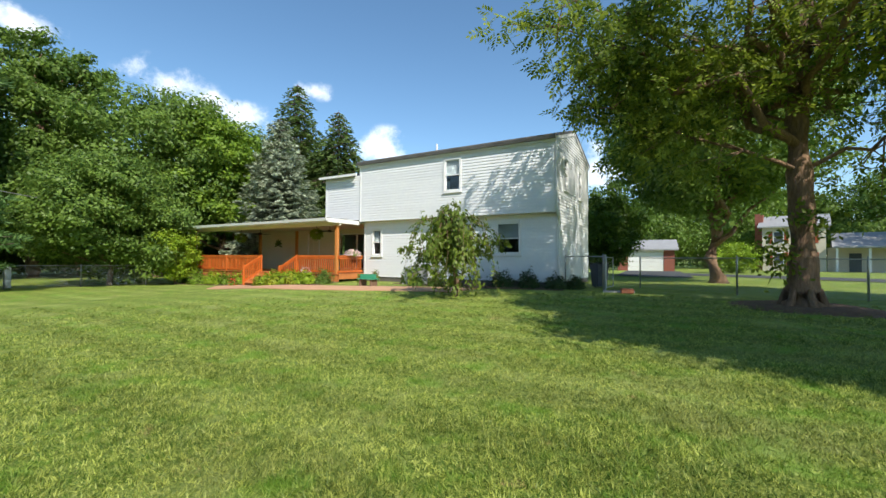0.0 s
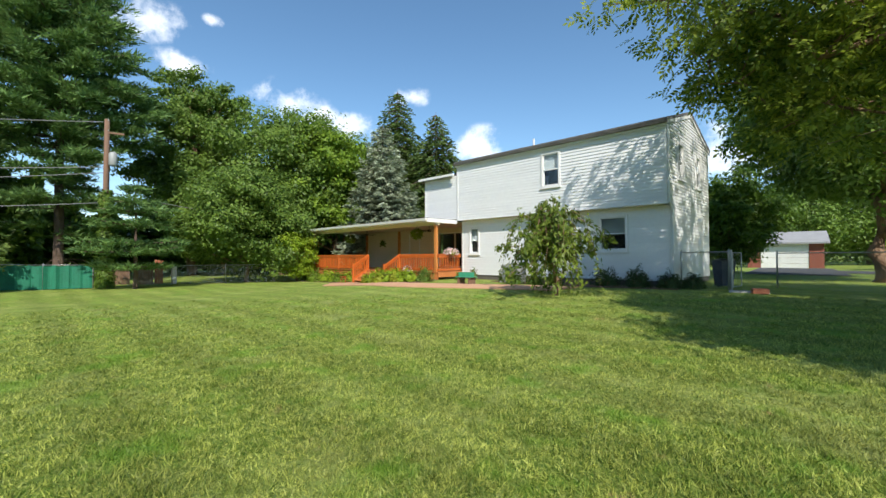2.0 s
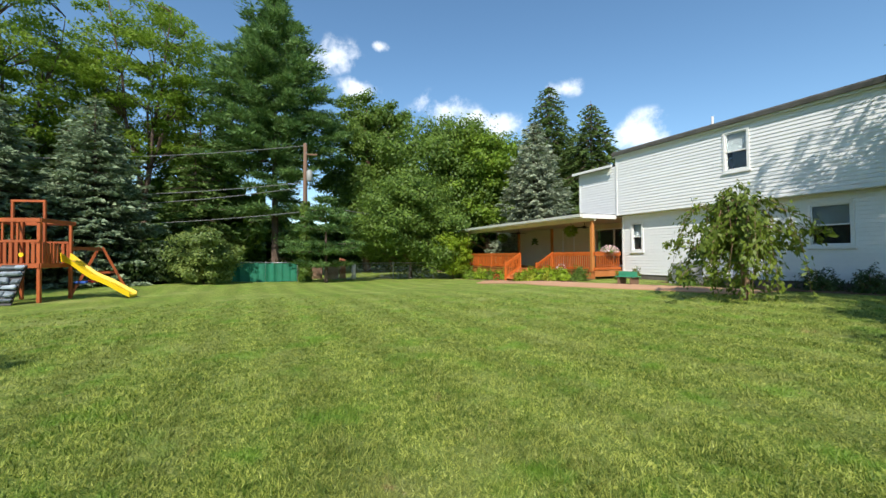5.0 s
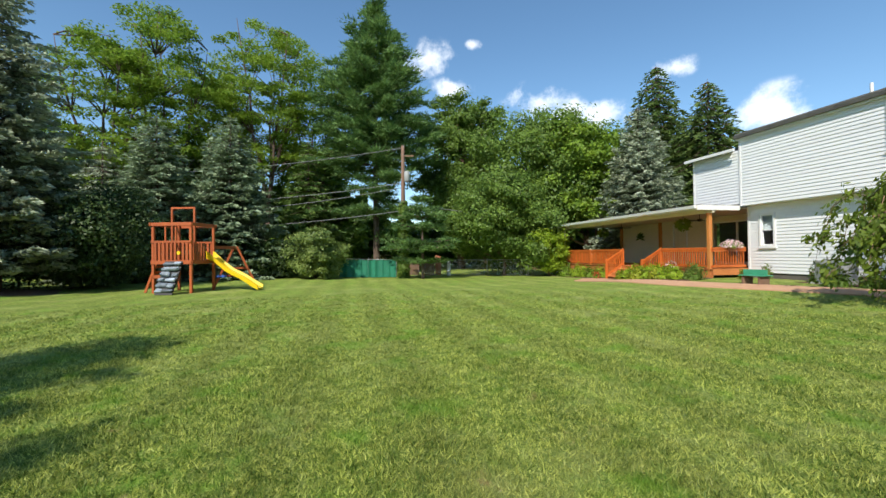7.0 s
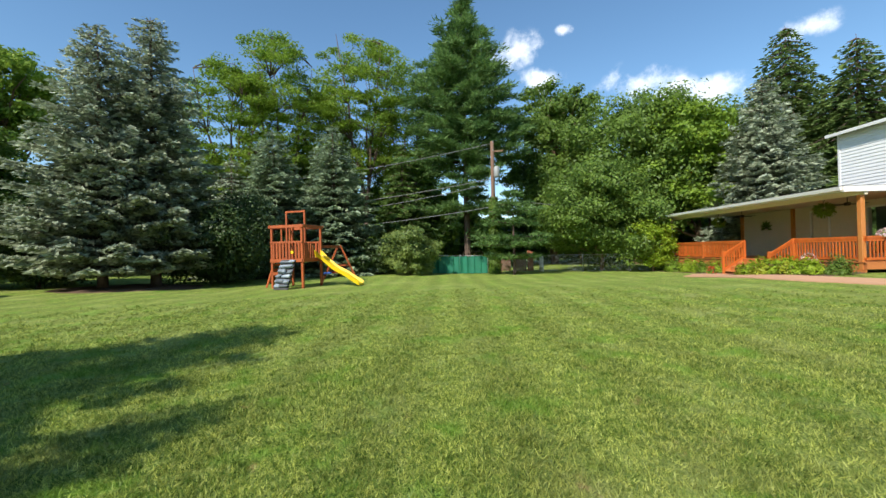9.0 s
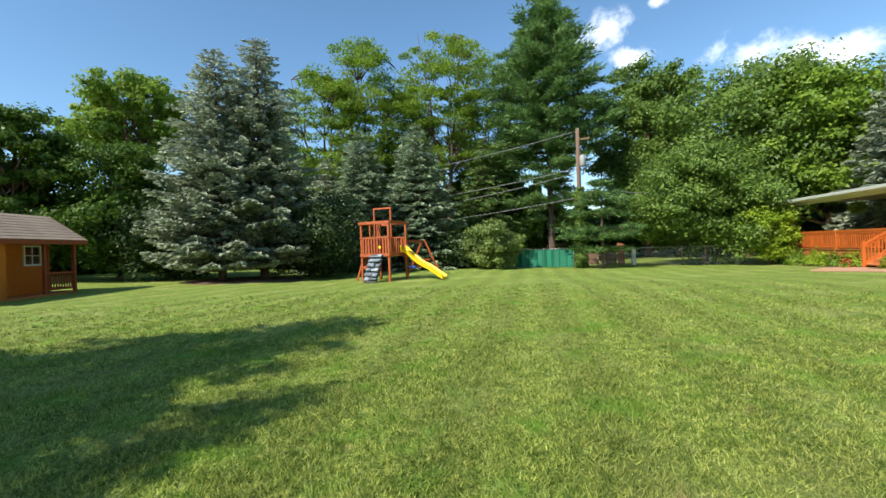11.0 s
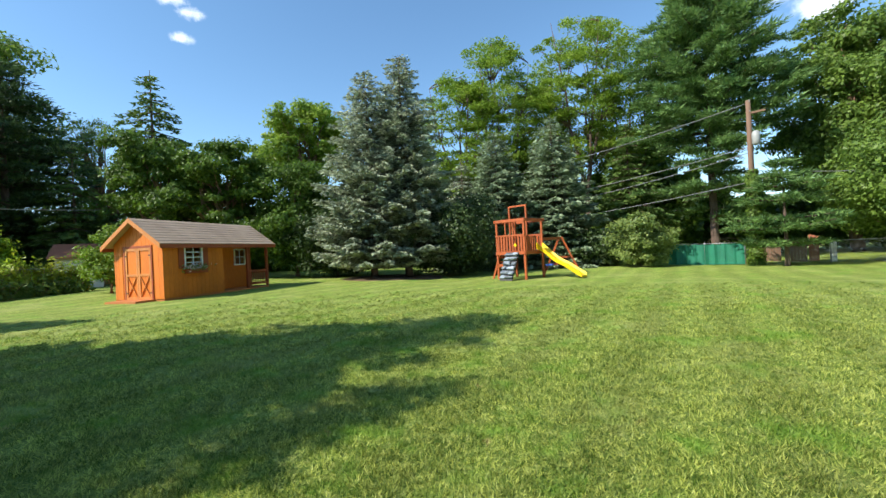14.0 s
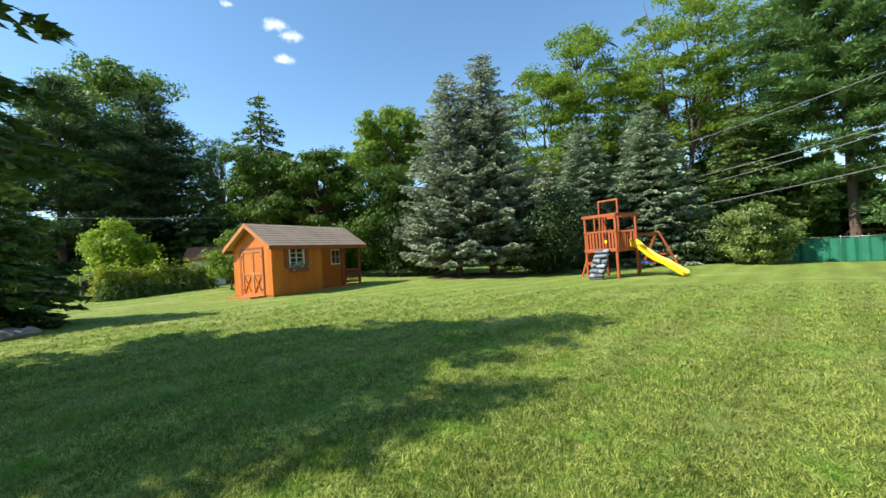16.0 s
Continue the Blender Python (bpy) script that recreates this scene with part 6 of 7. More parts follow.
# ---- shed ----
def build_shed():
    c = polar(126.2, 18.4)
    t = thing("garden_shed", pose(c.x, c.y, ground_z(c.x, c.y), 0, 0, 165.5), "amber stained wooden garden shed with a small corner porch", "shed")
    W, L, H, R, PX = 2.4, 5.6, 2.22, 3.05, 2.8
    win = (0.92, 1.68, 1.18, 1.98)
    door = (0.55, 1.85, 0.08, 2.0)
    front = Matrix.Identity(4)
    # x runs along the width, -y turns outwards
    gab = Matrix(((0, 1, 0, 0), (1, 0, 0, 0), (0, 0, 1, 0), (0, 0, 0, 1)))
    part("floor", boxed(0.02, L, 0.02, W - 0.02, 0.0, 0.08), DECKWOOD, t)
    w = part("front_wall", wall_mesh(front, 0, PX, 0.08, H, [win], 0.1), SHEDWOOD, t)
    for i in range(int(PX / 0.2)):
        for z0, z1 in (((0.08, win[2] - 0.06), (win[3] + 0.06, H)) if win[0] - 0.2 < i * 0.2 + 0.1 < win[1] + 0.2 else ((0.08, H),)):
            part("groove_board", boxed(i * 0.2 + 0.004, i * 0.2 + 0.196, -0.014, -0.001, z0, z1), SHEDWOOD, w)
    w = part("door_gable_wall", wall_mesh(gab, 0.1, W, 0.08, H, [door], 0.1), SHEDWOOD, t)
    for i in range(12):
        a, b = i * 0.2 + 0.004, i * 0.2 + 0.196
        top = H + (R - H) * (1 - abs((i * 0.2 + 0.1) - W / 2) / (W / 2)) - 0.1
        z0 = 0.08 if b < door[0] - 0.06 or a > door[1] + 0.06 else door[3] + 0.09
        part("groove_board", boxed(a, b, -0.014, -0.001, z0, top, gab), SHEDWOOD, w)
    part("gable", prism(bmesh.new(), [(0, H), (W, H), (W / 2, R)], 0, 0.1), SHEDWOOD, t)
    part("far_gable", prism(bmesh.new(), [(0, H), (W, H), (W / 2, R)], L - 0.1, L), SHEDWOOD, t)
    part("back_wall", boxed(0.1, L, W - 0.1, W, 0.08, H), SHEDWOOD, t)
    part("porch_side_wall", boxed(PX, PX + 0.1, 0.1, 1.25, 0.08, H), SHEDWOOD, t)
    w2 = (4.65, 5.3, 1.2, 1.9)
    part("porch_back_wall", wall_mesh(Matrix.Translation((0, 1.15, 0)), PX + 0.1, L - 0.1, 0.08, H, [w2], 0.1), SHEDWOOD, t)
    part("far_wall", boxed(L - 0.1, L, 1.15, W - 0.1, 0.08, H), SHEDWOOD, t)
    # double doors with cross braces
    d = part("door", box(boxed(door[0] + 0.01, 1.195, 0.0, 0.04, door[2], door[3], gab), 1.205, door[1] - 0.01, 0.0, 0.04, door[2], door[3], gab), SHEDWOOD, t, "double plank doors with cross braces")
    for a, b in ((door[0] + 0.01, 1.195), (1.205, door[1] - 0.01)):
        for x0, x1, z0, z1 in ((a, a + 0.08, door[2], door[3]), (b - 0.08, b, door[2], door[3]), (a + 0.08, b - 0.08, door[2], door[2] + 0.09), (a + 0.08, b - 0.08, 0.95, 1.04), (a + 0.08, b - 0.08, door[3] - 0.09, door[3])):
            part("door_brace", boxed(x0, x1, -0.03, -0.002, z0, z1, gab), POSTWOOD, d)
        for p, q in (((a + 0.08, 0.17), (b - 0.08, 0.95)), ((b - 0.08, 0.17), (a + 0.08, 0.95))):
            bm = beam(bmesh.new(), (p[0], -0.014, p[1]), (q[0], -0.014, q[1]), 0.06, 0.02)
            bm.transform(gab)
            part("door_brace", bm, POSTWOOD, d)
        for z in (0.3, 1.7):
            part("hinge", boxed(a if a < 1 else b - 0.1, (a if a < 1 else b - 0.1) + 0.1, -0.04, -0.031, z, z + 0.04, gab), DARKMETAL, d)
    part("door_header", boxed(door[0] - 0.06, door[1] + 0.06, -0.035, -0.015, door[3] + 0.005, door[3] + 0.09, gab), SHEDTRIM, t)
    for y in (door[0] - 0.06, door[1]):
        part("door_trim", boxed(y, y + 0.06, -0.035, -0.015, 0.08, door[3], gab), SHEDTRIM, t)
    for x, y in ((-0.018, -0.018), (-0.018, W - 0.06)):
        part("corner_trim", boxed(x, x + 0.07, y, y + 0.07, 0.06, H - 0.05), SHEDWOOD, t)
    part("ramp", prism(bmesh.new(), [(0.45, 0.0), (0.45, 0.075), (1.95, 0.075), (1.95, 0.0)], -0.75, -0.02), DECKWOOD, t, "plank ramp at the doors")

    def window(m, x0, x1, z0, z1, cols, rows):
        w = part("window", bmesh.new(), WHITE, t, "small white window with glazing bars")
        bm = bmesh.new()
        for a, b, c2, d2 in ((x0 - 0.05, x0 + 0.02, z0 - 0.05, z1 + 0.05), (x1 - 0.02, x1 + 0.05, z0 - 0.05, z1 + 0.05), (x0 + 0.02, x1 - 0.02, z1 - 0.02, z1 + 0.05), (x0 + 0.02, x1 - 0.02, z0 - 0.05, z0 + 0.02)):
            box(bm, a, b, -0.04, 0.04, c2, d2, m)
        part("window_frame", bm, WHITE, w)
        for i in range(1, cols):
            x = x0 + (x1 - x0) * i / cols
            part("glazing_bar", boxed(x - 0.014, x + 0.014, -0.02, 0.015, z0 + 0.02, z1 - 0.02, m), WHITE, w)
        for i in range(1, rows):
            z = z0 + (z1 - z0) * i / rows
            part("glazing_bar", boxed(x0 + 0.02, x1 - 0.02, -0.024, 0.018, z - 0.016, z + 0.016, m), WHITE, w)
        g = part("pane", boxed(x0 + 0.02, x1 - 0.02, 0.02, 0.026, z0 + 0.02, z1 - 0.02, m), GLASS, w)
        g.visible_shadow = False

    window(front, *win, 2, 4)
    window(Matrix.Translation((0, 1.15, 0)), *w2, 2, 2)
    part("porch_door", boxed(2.98, 3.42, 1.12, 1.148, 0.1, 1.95), SHEDTRIM, t, "dark stained porch door")
    for x0, x1 in ((win[0] - 0.30, win[0] - 0.06), (win[1] + 0.06, win[1] + 0.30)):
        part("shutter", boxed(x0, x1, -0.045, -0.016, win[2] - 0.03, win[3] + 0.03), SHEDTRIM, t, "dark red-brown shutter")
    part("flower_box", boxed(win[0] - 0.08, win[1] + 0.08, -0.24, -0.016, 0.95, 1.12), SHEDTRIM, t)
    rg = np.random.default_rng(77)
    d3 = rg.normal(size=(420, 3)) * np.array([0.24, 0.08, 0.07]) + np.array([(win[0] + win[1]) / 2, -0.15, 1.15])
    cards("box_foliage", d3, rg.normal(size=(420, 3)), unit(rg.normal(size=(420, 3)) + np.array([0, -0.5, 0.6])), 0.10, 0.06, L_GREY, t, kind="stuff")
    cards("box_blossom", d3[:140] + np.array([0, -0.05, 0.04]), rg.normal(size=(140, 3)), unit(rg.normal(size=(140, 3)) + np.array([0, -0.6, 0.6])), 0.075, 0.065, PINKPETAL, t, kind="stuff")
    # roof with shingle courses
    ov, ex0, ex1 = 0.26, 0.30, 0.22
    sl = (R - H) / (W / 2)
    for sg in (1, -1):
        def P(y, z):
            return (y if sg > 0 else W - y, z)
        roof = part("roof", prism(bmesh.new(), [P(-ov, H + 0.02 - ov * sl), P(W / 2, R + 0.02), P(W / 2, R + 0.07), P(-ov, H + 0.07 - ov * sl)], -ex0, L + ex1), SHED_SHINGLE, t, "weathered brown shingle roof")
        n = 9
        for i in range(n):
            y0 = -ov - 0.015 + (W / 2 + ov) * i / n
            y1 = -ov + (W / 2 + ov) * (i + 1) / n
            za, zb = H + 0.072 + y0 * sl, H + 0.072 + y1 * sl
            part("shingle_course", prism(bmesh.new(), [P(y0, za), P(y1, zb), P(y1, zb + 0.006), P(y0, za + 0.022)], -ex0 - 0.01, L + ex1 + 0.01), SHED_SHINGLE, roof)
        for x0 in (-ex0 - 0.03, L + ex1 + 0.004):
            part("rake_board", prism(bmesh.new(), [P(-ov - 0.02, H - 0.1 - ov * sl), P(W / 2, R - 0.1), P(W / 2, R + 0.075), P(-ov - 0.02, H + 0.075 - ov * sl)], x0, x0 + 0.026), POSTWOOD, t)
        yy = -ov - 0.03 if sg > 0 else W + ov
        part("eave_board", boxed(-ex0, L + ex1, yy, yy + 0.03, H - 0.10 - ov * sl, H + 0.05 - ov * sl), SHEDTRIM, t)
    # porch posts and railing
    for x in (PX + 1.45, L - 0.06):
        part("porch_post", boxed(x - 0.05, x + 0.05, 0.0, 0.1, 0.08, H), SHEDTRIM, t)
    for x in (L - 0.06,):
        part("porch_post", boxed(x - 0.05, x + 0.05, 1.04, 1.14, 0.08, H), SHEDTRIM, t)
    for z in (0.2, 0.82):
        part("porch_rail", boxed(PX + 1.5, L - 0.11, 0.03, 0.07, z, z + 0.07), SHEDTRIM, t)
        part("porch_rail", boxed(L - 0.08, L - 0.04, 0.1, 1.04, z, z + 0.07), SHEDTRIM, t)
    for i in range(10):
        x = PX + 1.58 + i * 0.115
        part("baluster", boxed(x - 0.017, x + 0.017, 0.035, 0.065, 0.27, 0.82), SHEDTRIM, t)


build_shed()


# ---- playset ----
def build_playset():
    c = polar(80.9, 19.9)
    # local x runs along the front face to the left, local y to the back
    t = thing("playset", pose(c.x, c.y, ground_z(c.x, c.y)), "red-brown wooden playset with a yellow slide and a climbing wall", "playset")
    view = radians(80.9)
    right = Vector((math.cos(view), math.sin(view), 0))
    away = Vector((-math.sin(view), math.cos(view), 0))
    th = radians(33)
    e1 = -right * math.cos(th) + away * math.sin(th)      # along the climbing-wall face, to the left
    e2 = right * math.sin(th) + away * math.cos(th)       # along the slide face, to the right and back
    B = Matrix((( e1.x, e2.x, 0, 0), (e1.y, e2.y, 0, 0), (0, 0, 1, 0), (0, 0, 0, 1)))
    S, F, T = 1.58, 1.36, 2.92
    def bx(name, x0, x1, y0, y1, z0, z1, mat=PLAYWOOD, label="", bevel=0.006):
        return part(name, boxed(x0, x1, y0, y1, z0, z1, B, bevel=bevel), mat, t, label)
    def bm_(name, a, b, w=0.09, d=0.09, mat=PLAYWOOD, label=""):
        bm = beam(bmesh.new(), a, b, w, d)
        bm.transform(B)
        return part(name, bm, mat, t, label)
    for x in (0.0, S):
        for y in (0.0, S):
            bx("corner_post", x - 0.05, x + 0.05, y - 0.05, y + 0.05, 0, T)
    for i in range(12):
        bx("floor_board", 0.05, S - 0.05, 0.05 + i * 0.136, 0.175 + i * 0.136, F - 0.03, F)
    bx("floor_beam", -0.05, S + 0.05, -0.09, -0.052, F - 0.16, F)
    bx("floor_beam", -0.05, S + 0.05, S + 0.052, S + 0.09, F - 0.16, F)
    bx("floor_beam", -0.09, -0.052, -0.05, S + 0.05, F - 0.16, F)
    bx("floor_beam", S + 0.052, S + 0.09, -0.05, S + 0.05, F - 0.16, F)
    for a0, a1, along in ((0.05, S - 0.05, "x"), (0.05, 0.88, "y")):
        n = int((a1 - a0) / 0.15)
        for i in range(n):
            a = a0 + 0.03 + i * (a1 - a0) / n
            if along == "x":
                if 0.25 < a - 0.0 < 0.45:
                    continue
                bx("railing_slat", a, a + 0.10, -0.085, -0.055, F, F + 0.72)
                bx("railing_slat", a, a + 0.10, S + 0.055, S + 0.085, F, F + 0.72)
            else:
                bx("railing_slat", -0.085, -0.055, a, a + 0.10, F, F + 0.72)
                bx("railing_slat", S + 0.055, S + 0.085, a, a + 0.10, F, F + 0.72)
    for y in (-0.09, S + 0.05):
        bx("handrail", -0.05, S + 0.05, y, y + 0.04, F + 0.72, F + 0.81)
    bx("handrail", S + 0.05, S + 0.09, -0.04, S + 0.04, F + 0.72, F + 0.81)
    for y in (-0.092, S + 0.052):
        bx("top_beam", -0.12, S + 0.12, y, y + 0.04, T - 0.14, T)
    for x in (-0.094, S + 0.054):
        bx("top_beam", x, x + 0.04, -0.12, S + 0.12, T - 0.145, T - 0.003)
    # raised frame over the roof
    for x in (0.35, S - 0.25):
        bx("frame_upright", x - 0.04, x + 0.04, S / 2 - 0.04, S / 2 + 0.04, F, 3.56)
    bx("frame_bar", 0.31, S - 0.21, S / 2 - 0.045, S / 2 + 0.045, 3.56, 3.64)
    for x in (0.62, 1.05):
        bx("opening_post", x - 0.03, x + 0.03, -0.05, 0.0, F + 0.81, T - 0.14)
    # climbing wall with moulded holds, leaning out from the front face
    lean = Matrix.Translation((0.28, -0.09, F - 0.05)) @ Matrix.Rotation(radians(-27), 4, "X")
    bm = boxed(0.0, 0.72, -0.02, 0.02, -1.46, 0.0)
    bm.transform(B @ lean)
    # near-black board puts the shade of the gaps between holds into its colour
    wall = part("climbing_wall", bm, DARKMETAL, t, "climbing wall of grey-blue moulded holds on a darkened board")
    rg = random.Random(3)
    for i in range(6):
        for j in range(2):
            w = 0.36 + (0.08 if (i + j) % 2 else -0.08)
            x0 = 0.0 if j == 0 else 0.72 - w
            bm = boxed(x0 + 0.015, x0 + w - 0.015, rg.uniform(-0.2, -0.1), -0.021, rg.uniform(-0.105, -0.08), rg.uniform(0.05, 0.1), bevel=0.03)
            for v in bm.verts:
                v.co.y *= 0.55 + 0.45 * (v.co.z < 0)
                v.co += 0.06 * noise.noise_vector(v.co * 6 + Vector((i * 3.1, j * 5.7, 0)))
                v.co.y = min(v.co.y, -0.012)
            bm.transform(B @ lean @ Matrix.Translation((0, 0, -0.13 - i * 0.235)))
            part("climbing_hold", bm, ROCKGREY, wall)
    # side ladder
    for y in (0.35, 1.0):
        bm_("ladder_rail", (S + 0.62, y, 0.0), (S + 0.08, y, F + 0.05), 0.04, 0.09)
    for z in (0.28, 0.56, 0.84, 1.08):
        x = S + 0.62 - 0.54 * z / F
        bm_("ladder_rung", (x, 0.35, z), (x, 1.0, z), 0.04, 0.09)
    bx("lower_beam", 0.75, S, -0.05, 0.0, 0.62, 0.76)
    bx("lower_beam", S, S + 0.05, -0.05, S, 0.62, 0.76)
    # wave slide from the slide face towards the lawn
    bm = bmesh.new()
    n = 22
    rows = []
    for i in range(n + 1):
        s = i / n
        x = -0.05 - 2.3 * s
        yc = 1.22 - 0.12 * s
        z = 1.36 * (1 - s) ** 1.05 + 0.07 * math.sin(s * 11.0) * (1 - s) + 0.10
        side = 0.15 + 0.12 * step(0.16, 0.0, s)
        prof = [(-0.27, side - 0.01), (-0.23, side), (-0.2, 0.03), (0.2, 0.03), (0.23, side), (0.27, side - 0.01), (0.23, -0.05), (-0.23, -0.05)]
        rows.append([bm.verts.new((x, yc + y * 1.1, z + h)) for y, h in prof])
    for r0, r1 in zip(rows, rows[1:]):
        for k in range(8):
            bm.faces.new((r0[k], r0[(k + 1) % 8], r1[(k + 1) % 8], r1[k]))
    bm.faces.new(rows[0])
    bm.faces.new(rows[-1][::-1])
    bmesh.ops.recalc_face_normals(bm, faces=bm.faces)
    bm.transform(B)
    part("slide", bm, YELLOW, t, "bright yellow wavy plastic slide", smooth=False)
    # swing beam and far A-frame behind the tower
    q = polar(76.2, 23.4) - c
    ax, ay = q.dot(e1), q.dot(e2)
    bm_("swing_beam", (0.3, S + 0.05, 1.92), (ax, ay, 1.92), 0.1, 0.14)
    for sg in (1, -1):
        bm_("swing_leg", (ax - sg * 0.84 * 0.95, ay + sg * 0.54 * 0.95, 0.0), (ax - sg * 0.04, ay + sg * 0.03, 2.0), 0.1, 0.1)
    bm_("swing_brace", (ax - 0.42, ay + 0.27, 0.9), (ax + 0.42, ay - 0.27, 0.9), 0.05, 0.09)
    for f in (0.45, 0.72):
        p = Vector((0.3, S + 0.05, 1.88)).lerp(Vector((ax, ay, 1.88)), f)
        for k in (-0.2, 0.2):
            bm = tube(bmesh.new(), [p + Vector((k, 0, 0)), p + Vector((k, 0, -1.3))], [0.012, 0.012], 5)
            bm.transform(B)
            part("swing_chain", bm, DARKMETAL, t)
        bm = boxed(p.x - 0.22, p.x + 0.22, p.y - 0.1, p.y + 0.1, 0.5, 0.6, bevel=0.02)
        bm.transform(B)
        part("swing_seat", bm, BLUEPLASTIC if f < 0.6 else REDPLASTIC, t, "coloured plastic swing seat")
    bm = tube(bmesh.new(), [(0.45, -0.1, F + 0.3), (0.45, -0.13, F + 0.3)], [0.075, 0.075], 14)
    bm.transform(B)
    part("steering_wheel", bm, YELLOW, t, "yellow plastic play wheel")


build_playset()


# ---- beyond the fence: street, garage and neighbours ----
def draped(name, pts, width, mat, label, lift=0.03):
    bm = bmesh.new()
    rows = []
    for i, p in enumerate(pts):
        p = Vector(p)
        d = (Vector(pts[min(i + 1, len(pts) - 1)]) - Vector(pts[max(i - 1, 0)])).normalized()
        s = Vector((-d.y, d.x, 0)) * width / 2
        rows.append([bm.verts.new((q.x, q.y, ground_z(q.x, q.y) + lift)) for q in (p - s, p, p + s)])
    for r0, r1 in zip(rows, rows[1:]):
        for j in (0, 1):
            bm.faces.new((r0[j], r0[j + 1], r1[j + 1], r1[j]))
    bmesh.ops.recalc_face_normals(bm, faces=bm.faces)
    return tagged(part(name, bm, mat), label, "road", kind="structure")


def build_street():
    draped("road", [tuple(polar(-26, 38) + (polar(-62, 34) - polar(-26, 38)) * (i / 14 * 1.6 - 0.1)) for i in range(15)], 5.5, ASPHALT, "grey asphalt street beyond the fence")
    draped("driveway", [tuple(polar(-24.5, 30 + i * 1.5)) for i in range(11)], 4.6, ASPHALT, "dark asphalt driveway to the garage", 0.045)
    # garage
    o = polar(-23.7, 47)
    t = thing("garage", pose(o.x, o.y, 0.1, 0, 0, -23.7), "low brick garage with a white door and grey roof", "garage")
    part("side_wall", boxed(-2.6, -1.65, 0, 0.2, 0, 2.3), REDBRICK, t)
    part("side_wall", boxed(1.65, 2.6, 0, 0.2, 0, 2.3), REDBRICK, t)
    part("header", boxed(-1.65, 1.65, 0, 0.2, 2.05, 2.3), WHITE, t)
    for i in range(4):
        part("door_panel", boxed(-1.63, 1.63, 0.05, 0.1, 0.02 + i * 0.505, 0.51 + i * 0.505, bevel=0.01), WHITE, t)
    part("back", boxed(-2.6, 2.6, 0.2, 6, 0, 2.3), REDBRICK, t)
    part("roof", prism(bmesh.new(), [(-0.4, 2.2), (3, 3.25), (6.4, 2.2), (6.4, 2.35), (3, 3.4), (-0.4, 2.35)], -2.95, 2.95), SHINGLE_PALE, t)
    # tan house across the street
    o = polar(-35.3, 58)
    t = thing("neighbour_house", pose(o.x, o.y, 0.0, 0, 0, -40), "tan two-storey house with red shutters across the street", "house")
    part("wall", boxed(0, 5.2, 0, 7, 0, 5.0), TAN, t)
    part("roof", prism(bmesh.new(), [(-0.4, 4.9), (3.5, 6.3), (7.4, 4.9), (7.4, 5.05), (3.5, 6.45), (-0.4, 5.05)], -0.4, 5.6), SHINGLE_PALE, t)
    part("chimney", boxed(-0.75, -0.02, 1.2, 2.1, 0, 6.6), REDBRICK, t)
    for x in (1.4, 3.8):
        for z in (0.9, 3.2):
            w = part("window", boxed(x - 0.45, x + 0.45, -0.04, -0.004, z, z + 1.3), WHITE, t)
            # opaque dark sheets stand in for glass over unlit rooms
            part("pane", boxed(x - 0.37, x + 0.37, -0.05, -0.042, z + 0.08, z + 0.62), BLACK, w)
            part("pane", boxed(x - 0.37, x + 0.37, -0.05, -0.042, z + 0.68, z + 1.22), BLACK, w)
            for q in (-0.85, 0.5):
                part("shutter", boxed(x + q, x + q + 0.33, -0.05, -0.004, z - 0.02, z + 1.32), SHEDTRIM, t)
    part("wing_wall", boxed(5.3, 14, 1.0, 7, 0, 2.7), TAN, t)
    part("wing_roof", prism(bmesh.new(), [(-1.2, 2.6), (3.8, 4.2), (7.4, 2.6), (7.4, 2.75), (3.8, 4.35), (-1.2, 2.75)], 5.62, 14.4), SHINGLE_PALE, t)
    for x in (5.9, 8.2, 10.6):
        part("porch_post", boxed(x, x + 0.18, -0.9, -0.72, 0, 2.6), WHITE, t)
    part("porch_door", boxed(6.9, 7.8, 0.94, 0.998, 0.1, 2.1), BLACK, t)
    part("garage_door", boxed(10.4, 13.4, 0.94, 0.998, 0.05, 2.2), CREAM, t)
    # brick house behind the left fence, pale house behind the porch
    o = polar(133.4, 33)
    t = thing("garden_house", pose(o.x, o.y, -0.1, 0, 0, 125), "small tan outbuilding with a red roof behind the fence", "house")
    part("wall", boxed(-1.1, 1.1, 0, 3, 0, 2.3), CREAM, t)
    part("roof", prism(bmesh.new(), [(-0.3, 2.25), (1.5, 3.1), (3.3, 2.25), (3.3, 2.35), (1.5, 3.2), (-0.3, 2.35)], -1.4, 1.4), TERRACOTTA, t)
    o = polar(37.5, 56)
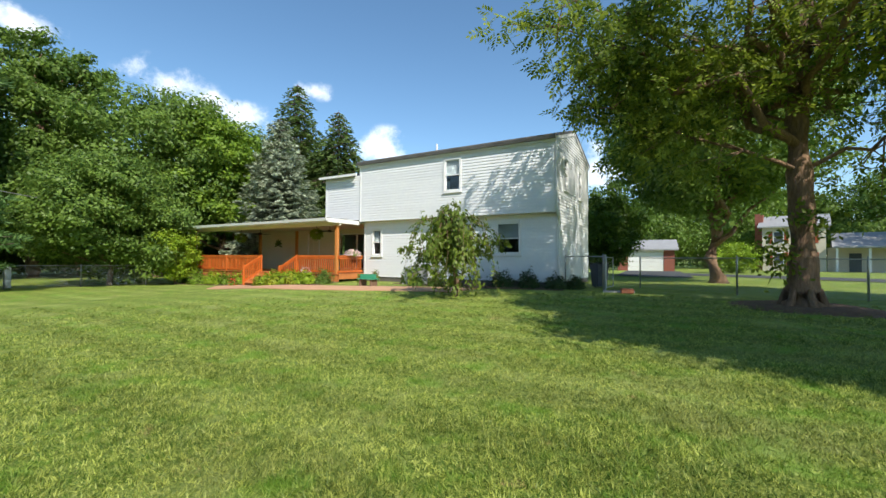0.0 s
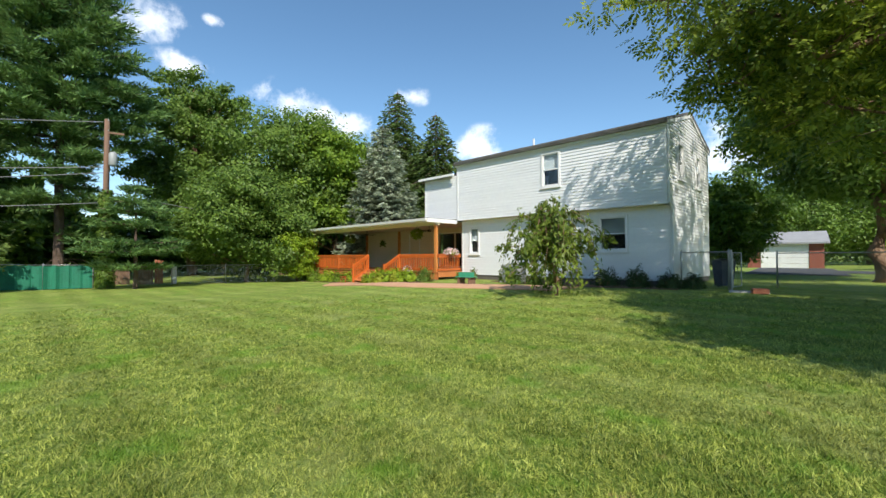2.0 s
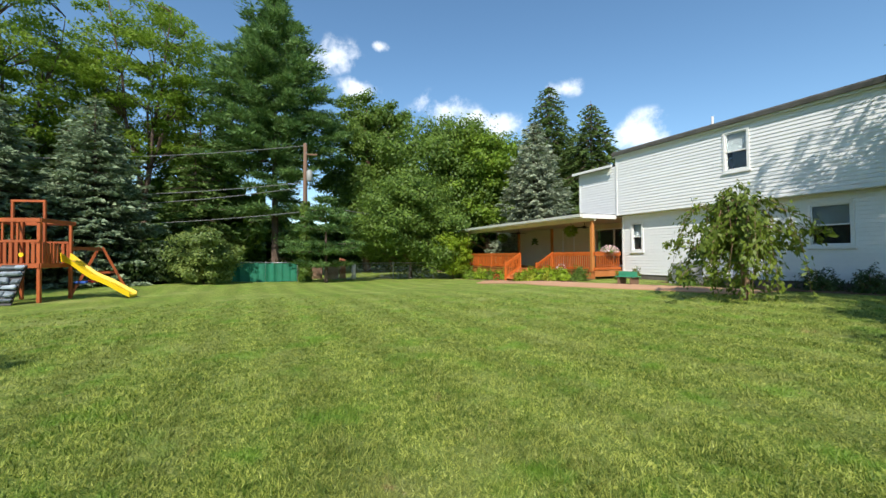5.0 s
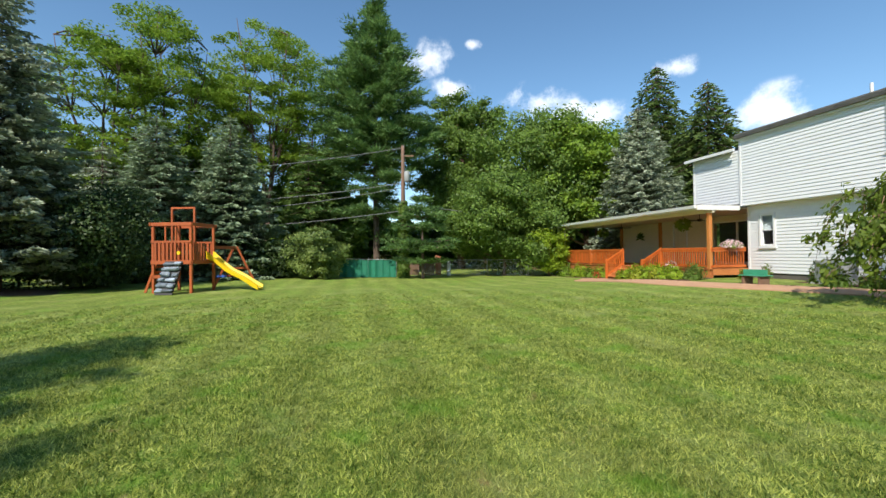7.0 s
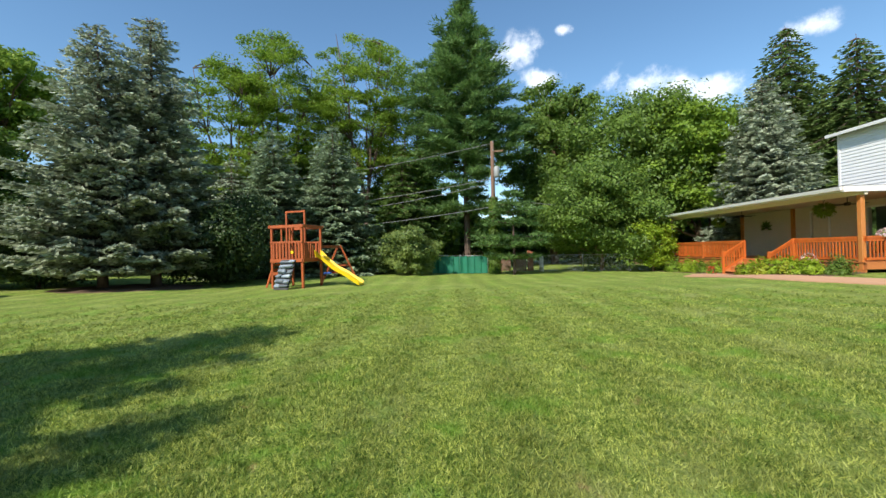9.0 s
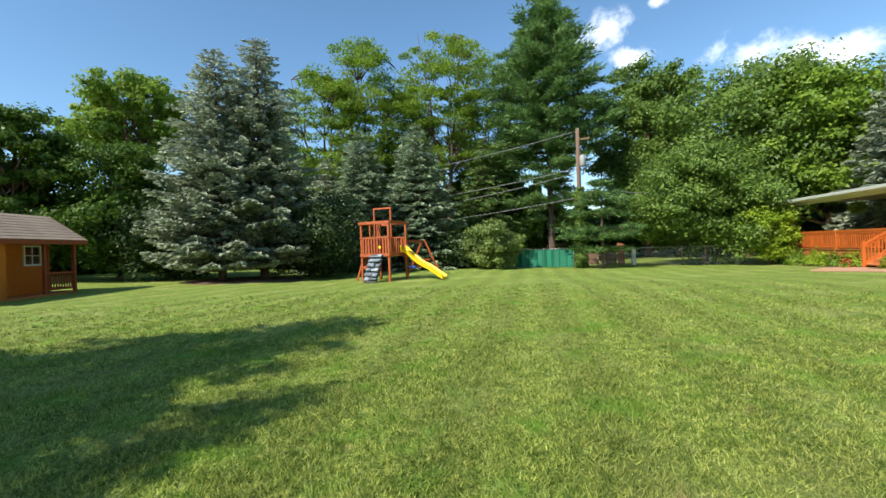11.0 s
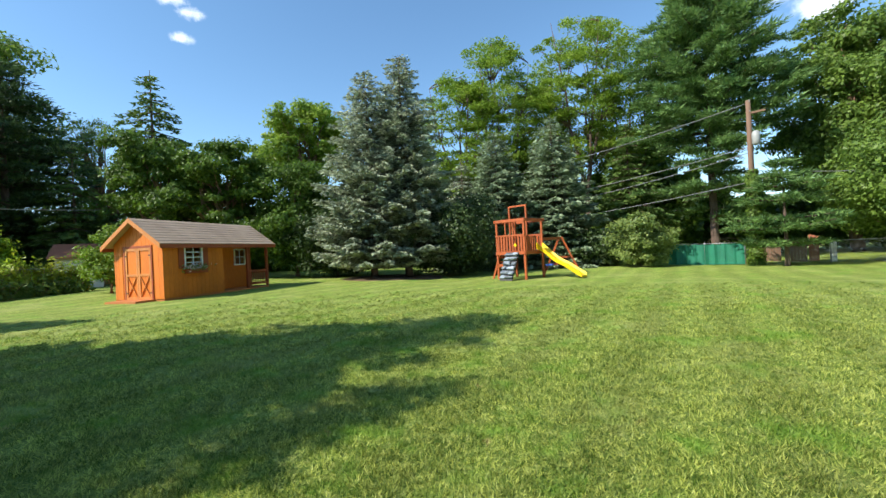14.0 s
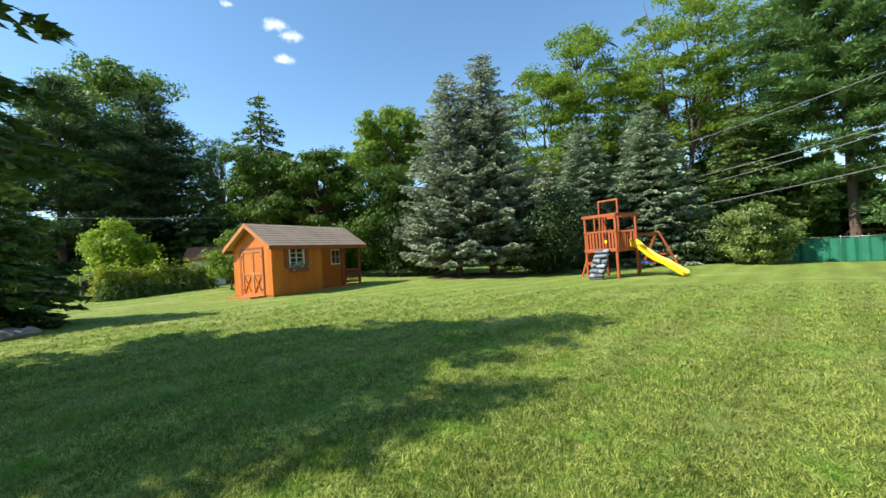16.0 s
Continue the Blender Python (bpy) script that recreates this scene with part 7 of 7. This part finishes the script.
    t = thing("distant_house", pose(o.x, o.y, 0.0, 0, 0, 40), "pale low house half hidden by the trees", "house")
    part("wall", boxed(-6, 6, 0, 5, 0, 2.5), TAN, t)
    part("roof", prism(bmesh.new(), [(-0.4, 2.4), (2.5, 3.9), (5.4, 2.4), (5.4, 2.5), (2.5, 4.0), (-0.4, 2.5)], -6.4, 6.4), SHINGLE_PALE, t)


SHINGLE_PALE = material("pale_grey_shingles", (0.34, 0.34, 0.34), (0.26, 0.26, 0.26), scale=2, fine=30, rough=0.9, bump=0.006)
build_street()


# ---- grass ----
def build_grass():
    """Blades of grass on the lawn near the camera, thinning with distance."""
    rng = np.random.default_rng(21)
    k = 640000
    m = k // 10
    r = 0.05 + 15.5 * (1 - np.sqrt(1 - rng.uniform(0, 1, m) ** 0.9))
    b = np.radians(np.where(rng.uniform(0, 1, m) < 0.88, rng.uniform(-55, 160, m), rng.uniform(160, 305, m)))
    x, y = -np.sin(b) * r, np.cos(b) * r
    z = np.array([ground_z(p, q) for p, q in zip(x, y)]).repeat(10)
    patch = np.array([noise.noise((p * 0.8, q * 0.8, 3)) + 0.7 * noise.noise((p * 5, q * 5, 7)) for p, q in zip(x, y)]).repeat(10)
    lean = unit(np.stack([rng.normal(0, 0.5, m), rng.normal(0, 0.5, m), np.ones(m)], 1)).repeat(10, axis=0)
    r = r.repeat(10)
    x, y = x.repeat(10) + rng.normal(0, 0.032, k), y.repeat(10) + rng.normal(0, 0.032, k)
    ln = rng.uniform(0.022, 0.052, k) * (1 + 0.5 * patch) * (1 + 0.02 * r)
    wd = rng.uniform(0.004, 0.008, k) * (1 + 0.12 * r)
    d = unit(lean + rng.normal(0, 0.42, (k, 3)) * np.array([1, 1, 0.3]))
    c = np.stack([x, y, z], 1) + d * ln[:, None] * 0.42
    face = unit(np.stack([rng.normal(size=k), rng.normal(size=k), rng.normal(0, 0.3, k)], 1))
    cards("grass", c, d, face, ln, wd, GRASS, None, "short green lawn grass with pale dry tips", "stuff")


build_grass()
